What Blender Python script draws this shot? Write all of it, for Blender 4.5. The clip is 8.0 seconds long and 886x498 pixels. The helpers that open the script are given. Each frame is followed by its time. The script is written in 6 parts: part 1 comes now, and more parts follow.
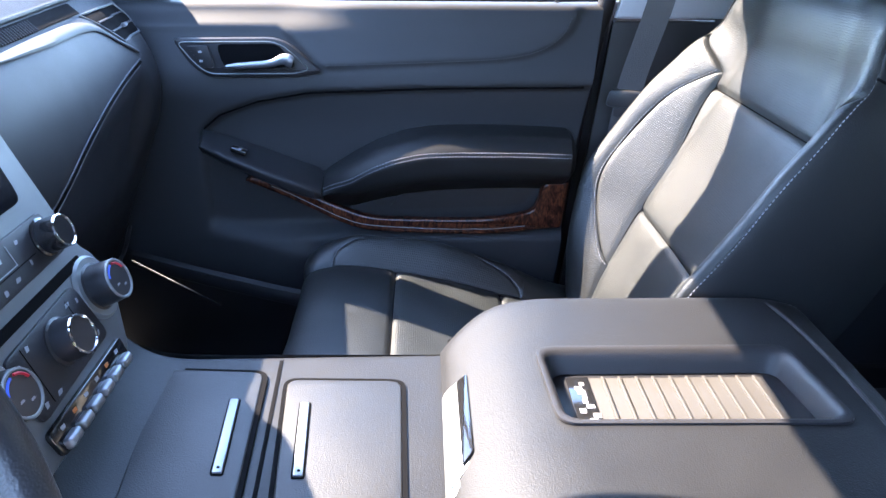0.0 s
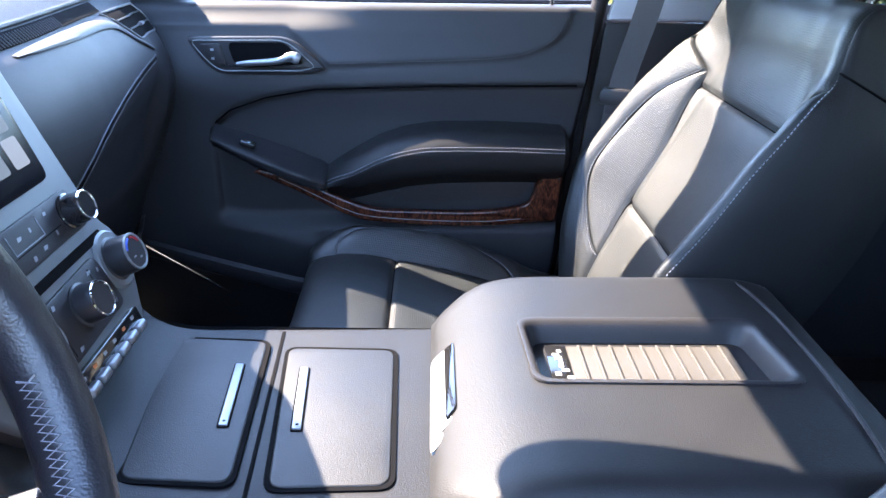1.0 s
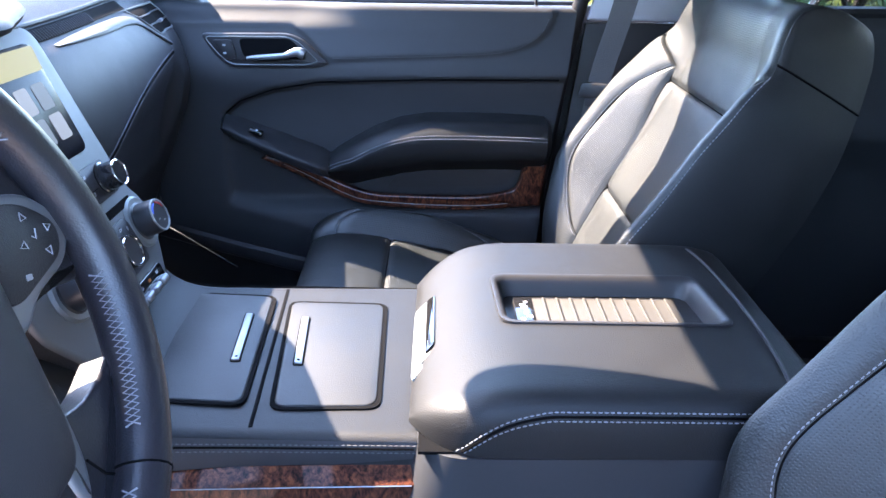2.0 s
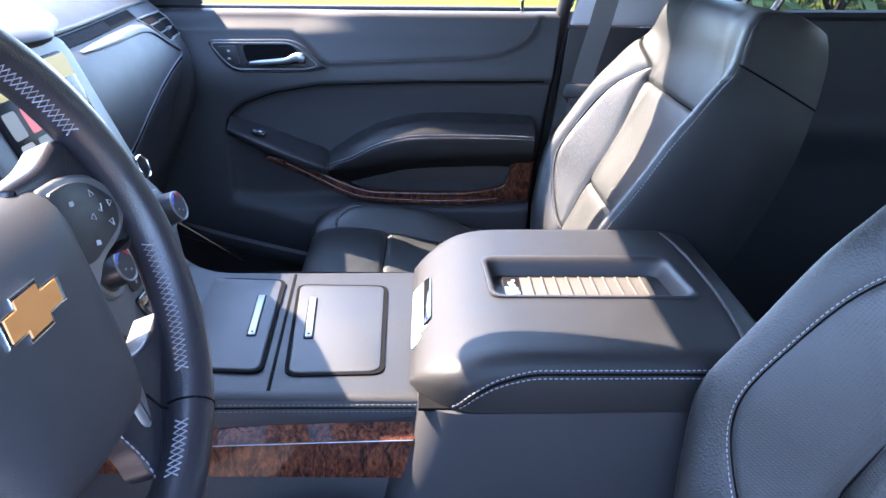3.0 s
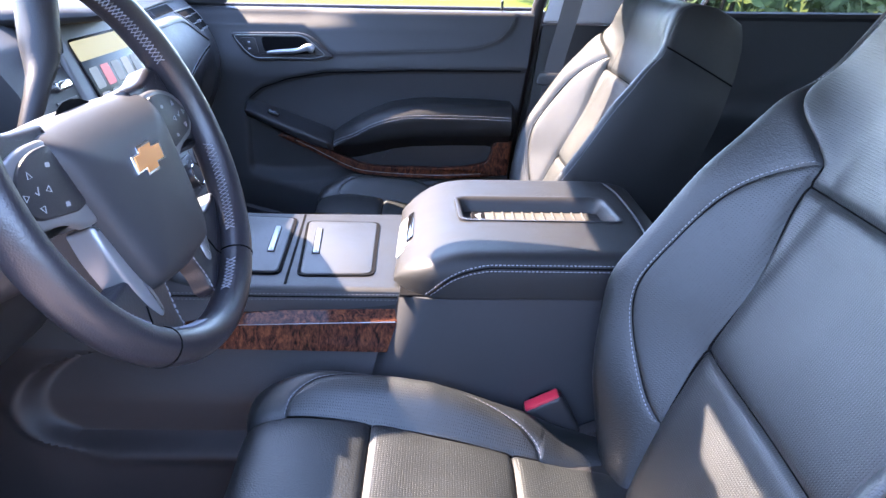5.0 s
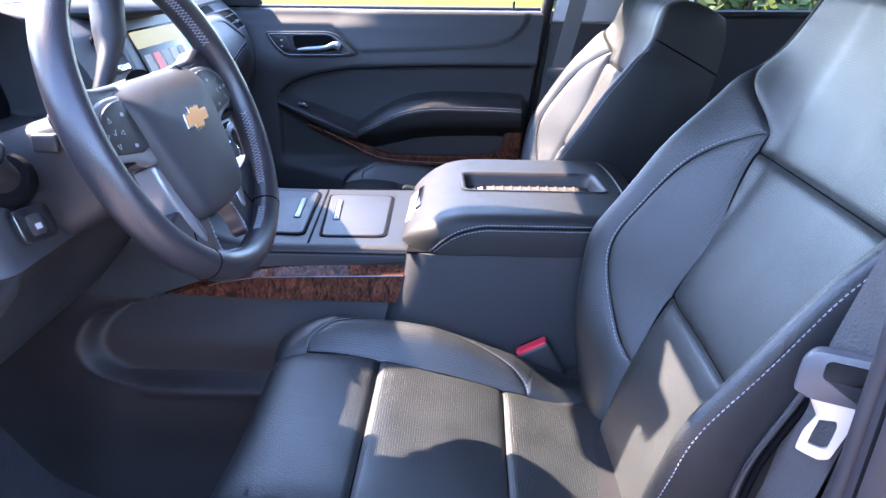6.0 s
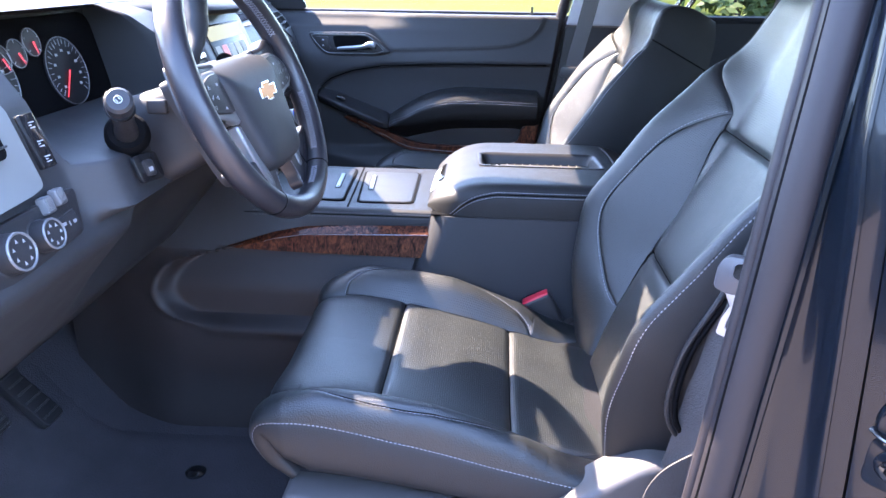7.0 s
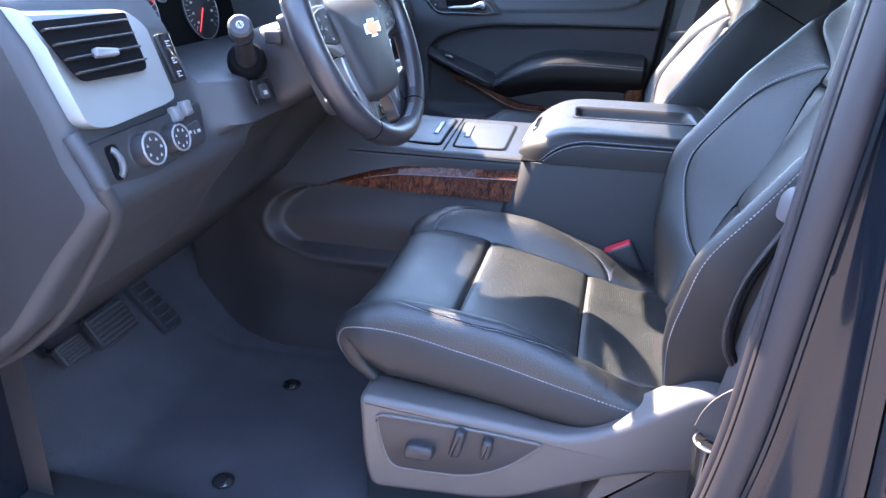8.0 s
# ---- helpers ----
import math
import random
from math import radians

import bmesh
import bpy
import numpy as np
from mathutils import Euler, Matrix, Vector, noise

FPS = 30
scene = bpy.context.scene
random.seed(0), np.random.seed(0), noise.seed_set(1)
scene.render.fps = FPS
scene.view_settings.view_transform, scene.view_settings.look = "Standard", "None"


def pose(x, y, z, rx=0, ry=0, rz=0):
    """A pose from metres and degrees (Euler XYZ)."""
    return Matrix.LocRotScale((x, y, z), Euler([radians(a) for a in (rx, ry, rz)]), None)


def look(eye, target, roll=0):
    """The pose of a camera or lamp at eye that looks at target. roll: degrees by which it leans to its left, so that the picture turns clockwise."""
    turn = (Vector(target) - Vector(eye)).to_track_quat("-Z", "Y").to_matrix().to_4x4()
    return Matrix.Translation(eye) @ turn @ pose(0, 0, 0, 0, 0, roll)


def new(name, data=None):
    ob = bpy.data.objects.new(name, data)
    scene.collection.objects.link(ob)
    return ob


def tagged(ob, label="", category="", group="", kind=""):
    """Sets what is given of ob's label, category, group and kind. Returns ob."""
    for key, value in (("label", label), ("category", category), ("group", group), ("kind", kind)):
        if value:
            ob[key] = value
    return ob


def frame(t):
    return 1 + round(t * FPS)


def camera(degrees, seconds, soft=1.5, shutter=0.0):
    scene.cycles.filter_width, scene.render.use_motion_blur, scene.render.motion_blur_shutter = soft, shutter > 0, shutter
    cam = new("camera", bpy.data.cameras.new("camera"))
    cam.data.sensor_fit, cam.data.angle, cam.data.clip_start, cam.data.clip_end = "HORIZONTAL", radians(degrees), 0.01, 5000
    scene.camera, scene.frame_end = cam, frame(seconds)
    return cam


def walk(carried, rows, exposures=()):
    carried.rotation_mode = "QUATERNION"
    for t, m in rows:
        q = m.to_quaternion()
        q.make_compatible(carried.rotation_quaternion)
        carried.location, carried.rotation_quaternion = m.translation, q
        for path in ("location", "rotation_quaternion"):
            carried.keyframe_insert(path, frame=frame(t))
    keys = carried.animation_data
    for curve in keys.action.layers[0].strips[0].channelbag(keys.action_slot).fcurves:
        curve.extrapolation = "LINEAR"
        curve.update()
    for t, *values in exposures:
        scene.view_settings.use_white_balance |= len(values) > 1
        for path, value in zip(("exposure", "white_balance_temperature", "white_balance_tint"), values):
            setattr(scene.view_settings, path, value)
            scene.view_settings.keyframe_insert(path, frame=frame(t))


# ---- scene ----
cam = camera(62.4, 8.0)
PATH = [
    (0, (-0.116, -0.547, 0.994), (-0.063, 1.269, 0.157), 0.5),
    (0.5, (-0.105, -0.572, 0.997), (-0.06, 1.246, 0.166), 0.5),
    (1, (-0.097, -0.617, 0.992), (-0.068, 1.206, 0.171), 0.7),
    (1.5, (-0.073, -0.692, 0.993), (-0.06, 1.133, 0.175), 0.7),
    (1.7, (-0.072, -0.716, 0.994), (-0.056, 1.11, 0.179), 0.9),
    (2.8, (-0.076, -0.82, 1.009), (-0.046, 1.012, 0.206), 0.7),
    (3, (-0.077, -0.841, 1.01), (-0.038, 0.992, 0.21), 0.6),
    (3.5, (-0.091, -0.91, 1.002), (-0.028, 0.925, 0.209), 0.8),
    (4, (-0.096, -0.973, 1.001), (-0.024, 0.865, 0.217), 1.0),
    (4.5, (-0.064, -1.041, 1.0), (-0.007, 0.802, 0.226), 1.1),
    (4.7, (-0.056, -1.068, 0.996), (-0.006, 0.778, 0.228), 1.1),
    (5.8, (0.0, -1.257, 0.982), (-0.049, 0.6, 0.241), 0.6),
    (6, (0.005, -1.284, 0.98), (-0.053, 0.573, 0.241), 0.5),
    (6.5, (0.024, -1.4, 0.977), (-0.061, 0.461, 0.251), 0.6),
    (7, (0.028, -1.516, 0.981), (-0.1, 0.346, 0.261), 0.8),
    (7.5, (0.046, -1.58, 0.973), (-0.153, 0.274, 0.249), 0.9),
    (7.8, (0.067, -1.604, 0.957), (-0.229, 0.226, 0.214), 1.05),
    (8, (0.083, -1.606, 0.939), (-0.331, 0.19, 0.163), 1.2),
]
LOOKS = [(0.0, 4.80, 6550, 17), (3.0, 4.87, 6750, 20), (4.5, 4.90, 6950, 23), (6.0, 4.78, 6600, 24), (8.0, 4.90, 6800, 20)]
walk(cam, [(t, look(eye, target, roll)) for t, eye, target, roll in PATH], LOOKS)

# ==== world and light ====
SUN_DIR = Vector((0.88, -0.42, -1.0)).normalized()      # the way the sunlight travels
elev = math.asin(-SUN_DIR.z)
world = bpy.data.worlds.new("sky")
scene.world = world
world.use_nodes = True
wn = world.node_tree.nodes
sky = wn.new("ShaderNodeTexSky")
sky.sky_type, sky.sun_disc = "NISHITA", False
sky.ozone_density, sky.dust_density = 3.5, 0.3
sky.sun_elevation, sky.sun_rotation = elev, math.atan2(-SUN_DIR.x, -SUN_DIR.y)
wn["Background"].inputs["Strength"].default_value = 0.15
world.node_tree.links.new(sky.outputs[0], wn["Background"].inputs["Color"])
sun = new("sun", bpy.data.lights.new("sun", "SUN"))
sun.data.energy, sun.data.angle, sun.data.color = 2.3, radians(0.55), (1.0, 0.90, 0.75)
sun.matrix_world = look((-3, 1.6, 6), Vector((-3, 1.6, 6)) + SUN_DIR)


# ==== materials ====
def material(name, color, rough=0.5, metal=0.0, spec=0.5, coat=0.0, grain=0.0, grain_size=0.002, mottle=0.15, mottle_size=0.05,
             perforated=False, rough_var=0.08, crease=0.0):
    """A surface with fine relief and a slow variation of tone and gloss."""
    m = bpy.data.materials.new(name)
    m.use_nodes = True
    n, l = m.node_tree.nodes, m.node_tree.links
    b = n["Principled BSDF"]
    b.inputs["Roughness"].default_value, b.inputs["Metallic"].default_value = rough, metal
    b.inputs["Specular IOR Level"].default_value, b.inputs["Coat Weight"].default_value = spec, coat
    b.inputs["Coat Roughness"].default_value = 0.06
    at = n.new("ShaderNodeTexCoord")
    slow = n.new("ShaderNodeTexNoise")
    slow.inputs["Scale"].default_value, slow.inputs["Detail"].default_value = 1 / mottle_size, 4
    l.new(at.outputs["Object"], slow.inputs["Vector"])
    mix = n.new("ShaderNodeMix")
    mix.data_type = "RGBA"
    mix.inputs[6].default_value = (*[c * (1 - mottle) for c in color], 1)
    mix.inputs[7].default_value = (*[min(1, c * (1 + mottle)) for c in color], 1)
    l.new(slow.outputs["Fac"], mix.inputs[0])
    l.new(mix.outputs[2], b.inputs["Base Color"])
    var = n.new("ShaderNodeMapRange")
    var.inputs["To Min"].default_value, var.inputs["To Max"].default_value = max(0.02, rough - rough_var), min(1, rough + rough_var)
    l.new(slow.outputs["Fac"], var.inputs["Value"])
    l.new(var.outputs[0], b.inputs["Roughness"])
    if grain > 0:
        fine = n.new("ShaderNodeTexVoronoi")
        fine.feature, fine.inputs["Scale"].default_value = "SMOOTH_F1", 1 / grain_size
        l.new(at.outputs["Object"], fine.inputs["Vector"])
        bump = n.new("ShaderNodeBump")
        bump.inputs["Strength"].default_value, bump.inputs["Distance"].default_value = grain, 0.0010
        l.new(fine.outputs["Distance"], bump.inputs["Height"])
        if crease > 0:
            fold = n.new("ShaderNodeTexNoise")
            fold.inputs["Scale"].default_value, fold.inputs["Detail"].default_value, fold.inputs["Distortion"].default_value = 70, 5, 1.6
            l.new(at.outputs["Object"], fold.inputs["Vector"])
            crush = n.new("ShaderNodeBump")
            crush.inputs["Strength"].default_value, crush.inputs["Distance"].default_value = crease, 0.004
            l.new(fold.outputs["Fac"], crush.inputs["Height"])
            l.new(crush.outputs[0], bump.inputs["Normal"])
        l.new(bump.outputs[0], b.inputs["Normal"])
        if perforated:
            uv = n.new("ShaderNodeUVMap")
            holes = n.new("ShaderNodeTexVoronoi")
            holes.feature, holes.inputs["Randomness"].default_value = "F1", 0.0
            holes.inputs["Scale"].default_value = 1 / 0.0034
            l.new(uv.outputs[0], holes.inputs["Vector"])
            edge = n.new("ShaderNodeMapRange")
            edge.inputs["From Min"].default_value, edge.inputs["From Max"].default_value = 0.16, 0.30
            l.new(holes.outputs["Distance"], edge.inputs["Value"])
            dark = n.new("ShaderNodeMix")
            dark.data_type = "RGBA"
            dark.inputs[6].default_value = (0.009, 0.009, 0.010, 1)
            l.new(edge.outputs[0], dark.inputs[0])
            l.new(mix.outputs[2], dark.inputs[7])
            l.new(dark.outputs[2], b.inputs["Base Color"])
            pit = n.new("ShaderNodeBump")
            pit.inputs["Strength"].default_value, pit.inputs["Distance"].default_value = 0.6, 0.0005
            l.new(edge.outputs[0], pit.inputs["Height"])
            l.new(bump.outputs[0], pit.inputs["Normal"])
            l.new(pit.outputs[0], b.inputs["Normal"])
    return m


def burl(name):
    """Dark red-brown burl veneer under a gloss coat, its figure drawn out upright."""
    m = material(name, (0.1, 0.03, 0.015), 0.45, spec=0.08, coat=0.22)
    n, l = m.node_tree.nodes, m.node_tree.links
    b = n["Principled BSDF"]
    at, squeeze = n.new("ShaderNodeTexCoord"), n.new("ShaderNodeMapping")
    squeeze.inputs["Scale"].default_value = (1.0, 1.0, 0.42)
    l.new(at.outputs["Object"], squeeze.inputs["Vector"])
    warp, fine, both = n.new("ShaderNodeTexNoise"), n.new("ShaderNodeTexNoise"), n.new("ShaderNodeMix")
    for tex, size, twist in ((warp, 75, 1.8), (fine, 330, 0.8)):
        tex.inputs["Scale"].default_value, tex.inputs["Detail"].default_value, tex.inputs["Distortion"].default_value = size, 6, twist
        l.new(squeeze.outputs[0], tex.inputs["Vector"])
    both.inputs[0].default_value = 0.38
    l.new(warp.outputs["Fac"], both.inputs[2]), l.new(fine.outputs["Fac"], both.inputs[3])
    ramp = n.new("ShaderNodeValToRGB")
    ramp.color_ramp.elements[0].position, ramp.color_ramp.elements[0].color = 0.38, (0.007, 0.0025, 0.0022, 1)
    ramp.color_ramp.elements[1].position, ramp.color_ramp.elements[1].color = 0.66, (0.150, 0.046, 0.019, 1)
    mid = ramp.color_ramp.elements.new(0.5)
    mid.color = (0.052, 0.0150, 0.0085, 1)
    l.new(both.outputs[0], ramp.inputs["Fac"])
    l.new(ramp.outputs[0], b.inputs["Base Color"])
    b.inputs["Coat Roughness"].default_value = 0.05
    return m


def lamp_material(name, color, strength):
    m = bpy.data.materials.new(name)
    m.use_nodes = True
    b = m.node_tree.nodes["Principled BSDF"]
    b.inputs["Base Color"].default_value = (*(0.1 * c for c in color), 1)
    b.inputs["Emission Color"].default_value, b.inputs["Emission Strength"].default_value = (*color, 1), strength
    return m


def glass(name, tint):
    m = bpy.data.materials.new(name)
    m.use_nodes = True
    n, l = m.node_tree.nodes, m.node_tree.links
    n.remove(n["Principled BSDF"])
    clear, gloss, mix, fres = n.new("ShaderNodeBsdfTransparent"), n.new("ShaderNodeBsdfGlossy"), n.new("ShaderNodeMixShader"), n.new("ShaderNodeFresnel")
    clear.inputs["Color"].default_value, gloss.inputs["Roughness"].default_value = (*tint, 1), 0.02
    fres.inputs["IOR"].default_value = 1.45
    l.new(fres.outputs[0], mix.inputs[0]), l.new(clear.outputs[0], mix.inputs[1]), l.new(gloss.outputs[0], mix.inputs[2])
    l.new(mix.outputs[0], n["Material Output"].inputs["Surface"])
    return m


LEATHER = material("black_leather", (0.0082, 0.0098, 0.0106), 0.46, spec=0.52, grain=0.45, grain_size=0.0019, mottle=0.25, crease=0.03)
SMOOTH = material("fine_leather", (0.0108, 0.0110, 0.0118), 0.52, spec=0.28, grain=0.25, grain_size=0.0012, mottle=0.2, crease=0.03)
PERF = material("perforated_leather", (0.0098, 0.0122, 0.0128), 0.46, spec=0.58, grain=0.22, grain_size=0.0016, mottle=0.25, perforated=True, crease=0.045)
COVER = material("satin_black_cover", (0.0115, 0.0118, 0.0125), 0.50, spec=0.42, grain=0.25, grain_size=0.0012, mottle=0.25)
SOFT = material("soft_touch_black", (0.024, 0.0245, 0.0270), 0.55, spec=0.3, grain=0.16, grain_size=0.0008, mottle=0.12)
HARD = material("hard_black_plastic", (0.018, 0.0175, 0.0190), 0.45, spec=0.32, grain=0.25, grain_size=0.0009, mottle=0.12)
VALANCE = material("seat_plastic", (0.050, 0.0455, 0.0445), 0.5, grain=0.25, grain_size=0.0009, mottle=0.12)
WARM = material("warm_black_plastic", (0.0215, 0.0185, 0.0190), 0.5, spec=0.25, grain=0.25, grain_size=0.0009, mottle=0.12)
GLOSS = material("gloss_black_plastic", (0.01, 0.01, 0.011), 0.12, coat=0.5, mottle=0.1, rough_var=0.03)
# near-black for open joints; also stands in for shade in hollows
GAP = material("gap_and_hollow_shade", (0.003, 0.003, 0.0035), 0.85, spec=0.05)
SILVER = material("satin_silver_trim", (0.18, 0.19, 0.188), 0.42, metal=0.4, mottle=0.06)
CHROME = material("chrome", (0.75, 0.76, 0.78), 0.1, metal=1.0, mottle=0.05, rough_var=0.04)
BRUSHED = material("brushed_chrome", (0.25, 0.26, 0.275), 0.42, metal=0.9, mottle=0.06)
STEEL = material("belt_steel", (0.45, 0.45, 0.46), 0.35, metal=0.6, mottle=0.05)
THREAD = material("pale_thread", (0.19, 0.19, 0.21), 0.8, mottle=0.2)
DARK_THREAD = material("dark_thread", (0.06, 0.06, 0.065), 0.8)
WOOD = burl("burl_veneer")
CARPET = material("charcoal_carpet", (0.033, 0.031, 0.0355), 0.95, spec=0.2, grain=1.0, grain_size=0.003, mottle=0.35, mottle_size=0.08)
WEBBING = material("belt_webbing", (0.035, 0.033, 0.034), 0.75, grain=0.6, grain_size=0.002, mottle=0.2)
KNURL = material("ribbed_grey_plastic", (0.05, 0.05, 0.054), 0.42, grain=0.8, grain_size=0.0016, mottle=0.1)
RUBBER = material("grey_rubber_mat", (0.040, 0.036, 0.032), 0.7, mottle=0.15)
PAINT = material("dark_blue_paint", (0.0035, 0.0055, 0.0085), 0.22, metal=0.0, spec=0.14, coat=0.22, mottle=0.1, rough_var=0.03)
SEAL = material("rubber_seal", (0.014, 0.012, 0.014), 0.55, spec=0.3, mottle=0.15)
GREYTRIM = material("grey_pillar_cloth", (0.36, 0.37, 0.40), 0.9, grain=0.3, grain_size=0.002, mottle=0.06)
AMBER = material("amber_print", (0.5, 0.14, 0.03), 0.5, mottle=0.05)
RED = material("red_button", (0.5, 0.02, 0.04), 0.4, mottle=0.1)
WHITE = material("white_print", (0.24, 0.245, 0.255), 0.6, mottle=0.05)
GOLD = material("gold_badge", (0.52, 0.21, 0.06), 0.4, metal=0.5, mottle=0.1)
GRASS = material("lawn", (0.060, 0.074, 0.014), 0.9, spec=0.03, grain=1.0, grain_size=0.05, mottle=0.35, mottle_size=0.6)
LEAF = material("hedge_leaf", (0.05, 0.08, 0.02), 0.7, mottle=0.5, mottle_size=0.15)
SKY_BLOCK = material("sky_block_hedge", (0.030, 0.034, 0.016), 0.8, spec=0.2, grain=1.0, grain_size=0.06, mottle=0.6, mottle_size=0.25)
DRIVE = material("brown_pavers", (0.27, 0.22, 0.195), 0.9, spec=0.15, grain=0.6, grain_size=0.02, mottle=0.2, mottle_size=0.4)
PANE = glass("window_glass", (0.86, 0.9, 0.87))
DARKPANE = glass("privacy_glass", (0.42, 0.44, 0.43))
SCREEN = material("black_screen", (0.006, 0.006, 0.008), 0.22, spec=0.10, coat=0.0, mottle=0.05, rough_var=0.02)


# ==== builders ====
def thing(name, label, category, at=(0, 0, 0), group="", kind=""):
    ob = new(name)
    ob.location = at
    ob.empty_display_size = 0.05
    return tagged(ob, label, category, group, kind)


def part(name, bm, mat, parent=None, label="", smooth=True):
    """One mesh object, in world coordinates, under a thing or a part."""
    if isinstance(bm, bpy.types.Mesh):
        me = bm
    else:
        bmesh.ops.recalc_face_normals(bm, faces=bm.faces)
        me = bpy.data.meshes.new(name)
        bm.to_mesh(me)
        bm.free()
    if not me.materials:
        me.materials.append(mat)
    if smooth:
        me.polygons.foreach_set("use_smooth", [True] * len(me.polygons))
        me.set_sharp_from_angle(angle=radians(38))
    ob = new(name, me)
    if parent:
        ob.parent = parent
        if parent.type == "EMPTY":
            ob.matrix_parent_inverse = Matrix.Translation(-parent.location)
    if label:
        ob["label"] = label
    return ob


def mesh_of(name, verts, faces, uvs=None):
    me = bpy.data.meshes.new(name)
    me.from_pydata([tuple(v) for v in verts], [], faces)
    if uvs is not None:
        layer = me.uv_layers.new(name="UVMap")
        for loop in me.loops:
            layer.data[loop.index].uv = uvs[loop.vertex_index]
    me.update()
    return me


def grid_mesh(name, P, uv=None, flip=False):
    """A sheet through the points P[row, column]."""
    P = np.asarray(P, float)
    nv, nu = P.shape[:2]
    faces = []
    for j in range(nv - 1):
        for i in range(nu - 1):
            a, b, c, d = j * nu + i, j * nu + i + 1, (j + 1) * nu + i + 1, (j + 1) * nu + i
            faces.append((a, d, c, b) if flip else (a, b, c, d))
    return mesh_of(name, P.reshape(-1, 3), faces, None if uv is None else np.asarray(uv).reshape(-1, 2))


def smooth_path(points, n=40, closed=False):
    """A Catmull-Rom curve through the points."""
    p = np.asarray(points, float)
    k = len(p)
    out = []
    spans = k if closed else k - 1
    per = max(1, n // spans)
    for i in range(spans):
        p0 = p[(i - 1) % k] if closed or i > 0 else 2 * p[0] - p[1]
        p1, p2 = p[i], p[(i + 1) % k]
        p3 = p[(i + 2) % k] if closed or i + 2 < k else 2 * p[-1] - p[-2]
        for s in np.arange(per) / per:
            out.append(0.5 * (2 * p1 + (p2 - p0) * s + (2 * p0 - 5 * p1 + 4 * p2 - p3) * s * s + (3 * p1 - p0 - 3 * p2 + p3) * s ** 3))
    if not closed:
        out.append(p[-1])
    return np.array(out)


def frames_along(path, closed=False, up=(0, 0, 1)):
    path = np.asarray(path, float)
    tan = np.roll(path, -1, 0) - np.roll(path, 1, 0) if closed else np.gradient(path, axis=0)
    tan /= np.linalg.norm(tan, axis=1)[:, None] + 1e-12
    side = np.cross(tan, np.asarray(up, float))
    bad = np.linalg.norm(side, axis=1) < 1e-4
    side[bad] = np.cross(tan[bad], (0, 1, 0.01))
    side /= np.linalg.norm(side, axis=1)[:, None]
    return tan, side, np.cross(side, tan)


def tube(path, r, n=10, closed=False, up=(0, 0, 1), flat=1.0):
    """A swept round bar; r may be a list; flat scales it along up."""
    path = np.asarray(path, float)
    _, side, nor = frames_along(path, closed, up)
    r = np.broadcast_to(np.asarray(r, float), len(path))
    bm = bmesh.new()
    rings = []
    for p, s, u, q in zip(path, side, nor, r):
        rings.append([bm.verts.new(p + q * (math.cos(a) * s + flat * math.sin(a) * u)) for a in np.arange(n) * 2 * math.pi / n])
    for a, b in zip(rings, rings[1:] + ([rings[0]] if closed else [])):
        for i in range(n):
            bm.faces.new((a[i], a[(i + 1) % n], b[(i + 1) % n], b[i]))
    if not closed:
        bm.faces.new(rings[0][::-1]), bm.faces.new(rings[-1])
    return bm


def ribbon(path, side_vec, width, thick, n_vec):
    """A flat strap along a path."""
    path, s, t = np.asarray(path, float), np.asarray(side_vec, float), np.asarray(n_vec, float)
    s, t = np.broadcast_to(s, path.shape), np.broadcast_to(t, path.shape)
    bm = bmesh.new()
    rings = [[bm.verts.new(p + a * width / 2 * u + b * thick / 2 * v) for a, b in ((-1, -1), (1, -1), (1, 1), (-1, 1))] for p, u, v in zip(path, s, t)]
    for a, b in zip(rings, rings[1:]):
        for i in range(4):
            bm.faces.new((a[i], a[(i + 1) % 4], b[(i + 1) % 4], b[i]))
    bm.faces.new(rings[0][::-1]), bm.faces.new(rings[-1])
    return bm


def box(x0, x1, y0, y1, z0, z1, r=0.0, seg=3, turn=None):
    bm = bmesh.new()
    bmesh.ops.create_cube(bm, size=1)
    for v in bm.verts:
        v.co = Vector(((x0 + x1) / 2 + v.co.x * (x1 - x0), (y0 + y1) / 2 + v.co.y * (y1 - y0), (z0 + z1) / 2 + v.co.z * (z1 - z0)))
    if r > 0:
        bmesh.ops.bevel(bm, geom=bm.edges[:], offset=r, segments=seg, affect="EDGES", profile=0.5)
    if turn is not None:
        bm.transform(turn)
    return bm


def round_poly(pts, r, n=5):
    """Rounds the corners of a 2D outline; r may be a list."""
    pts = [np.asarray(p, float) for p in pts]
    rs = [r] * len(pts) if not isinstance(r, (list, tuple)) else r
    out = []
    for i, p in enumerate(pts):
        a, b = pts[i - 1] - p, pts[(i + 1) % len(pts)] - p
        la, lb = np.linalg.norm(a), np.linalg.norm(b)
        d = min(rs[i], 0.48 * la, 0.48 * lb)
        if d < 1e-6:
            out.append(p)
            continue
        s, e = p + a / la * d, p + b / lb * d
        for t in np.linspace(0, 1, n):
            out.append((1 - t) ** 2 * s + 2 * t * (1 - t) * p + t * t * e)
    return np.array(out)


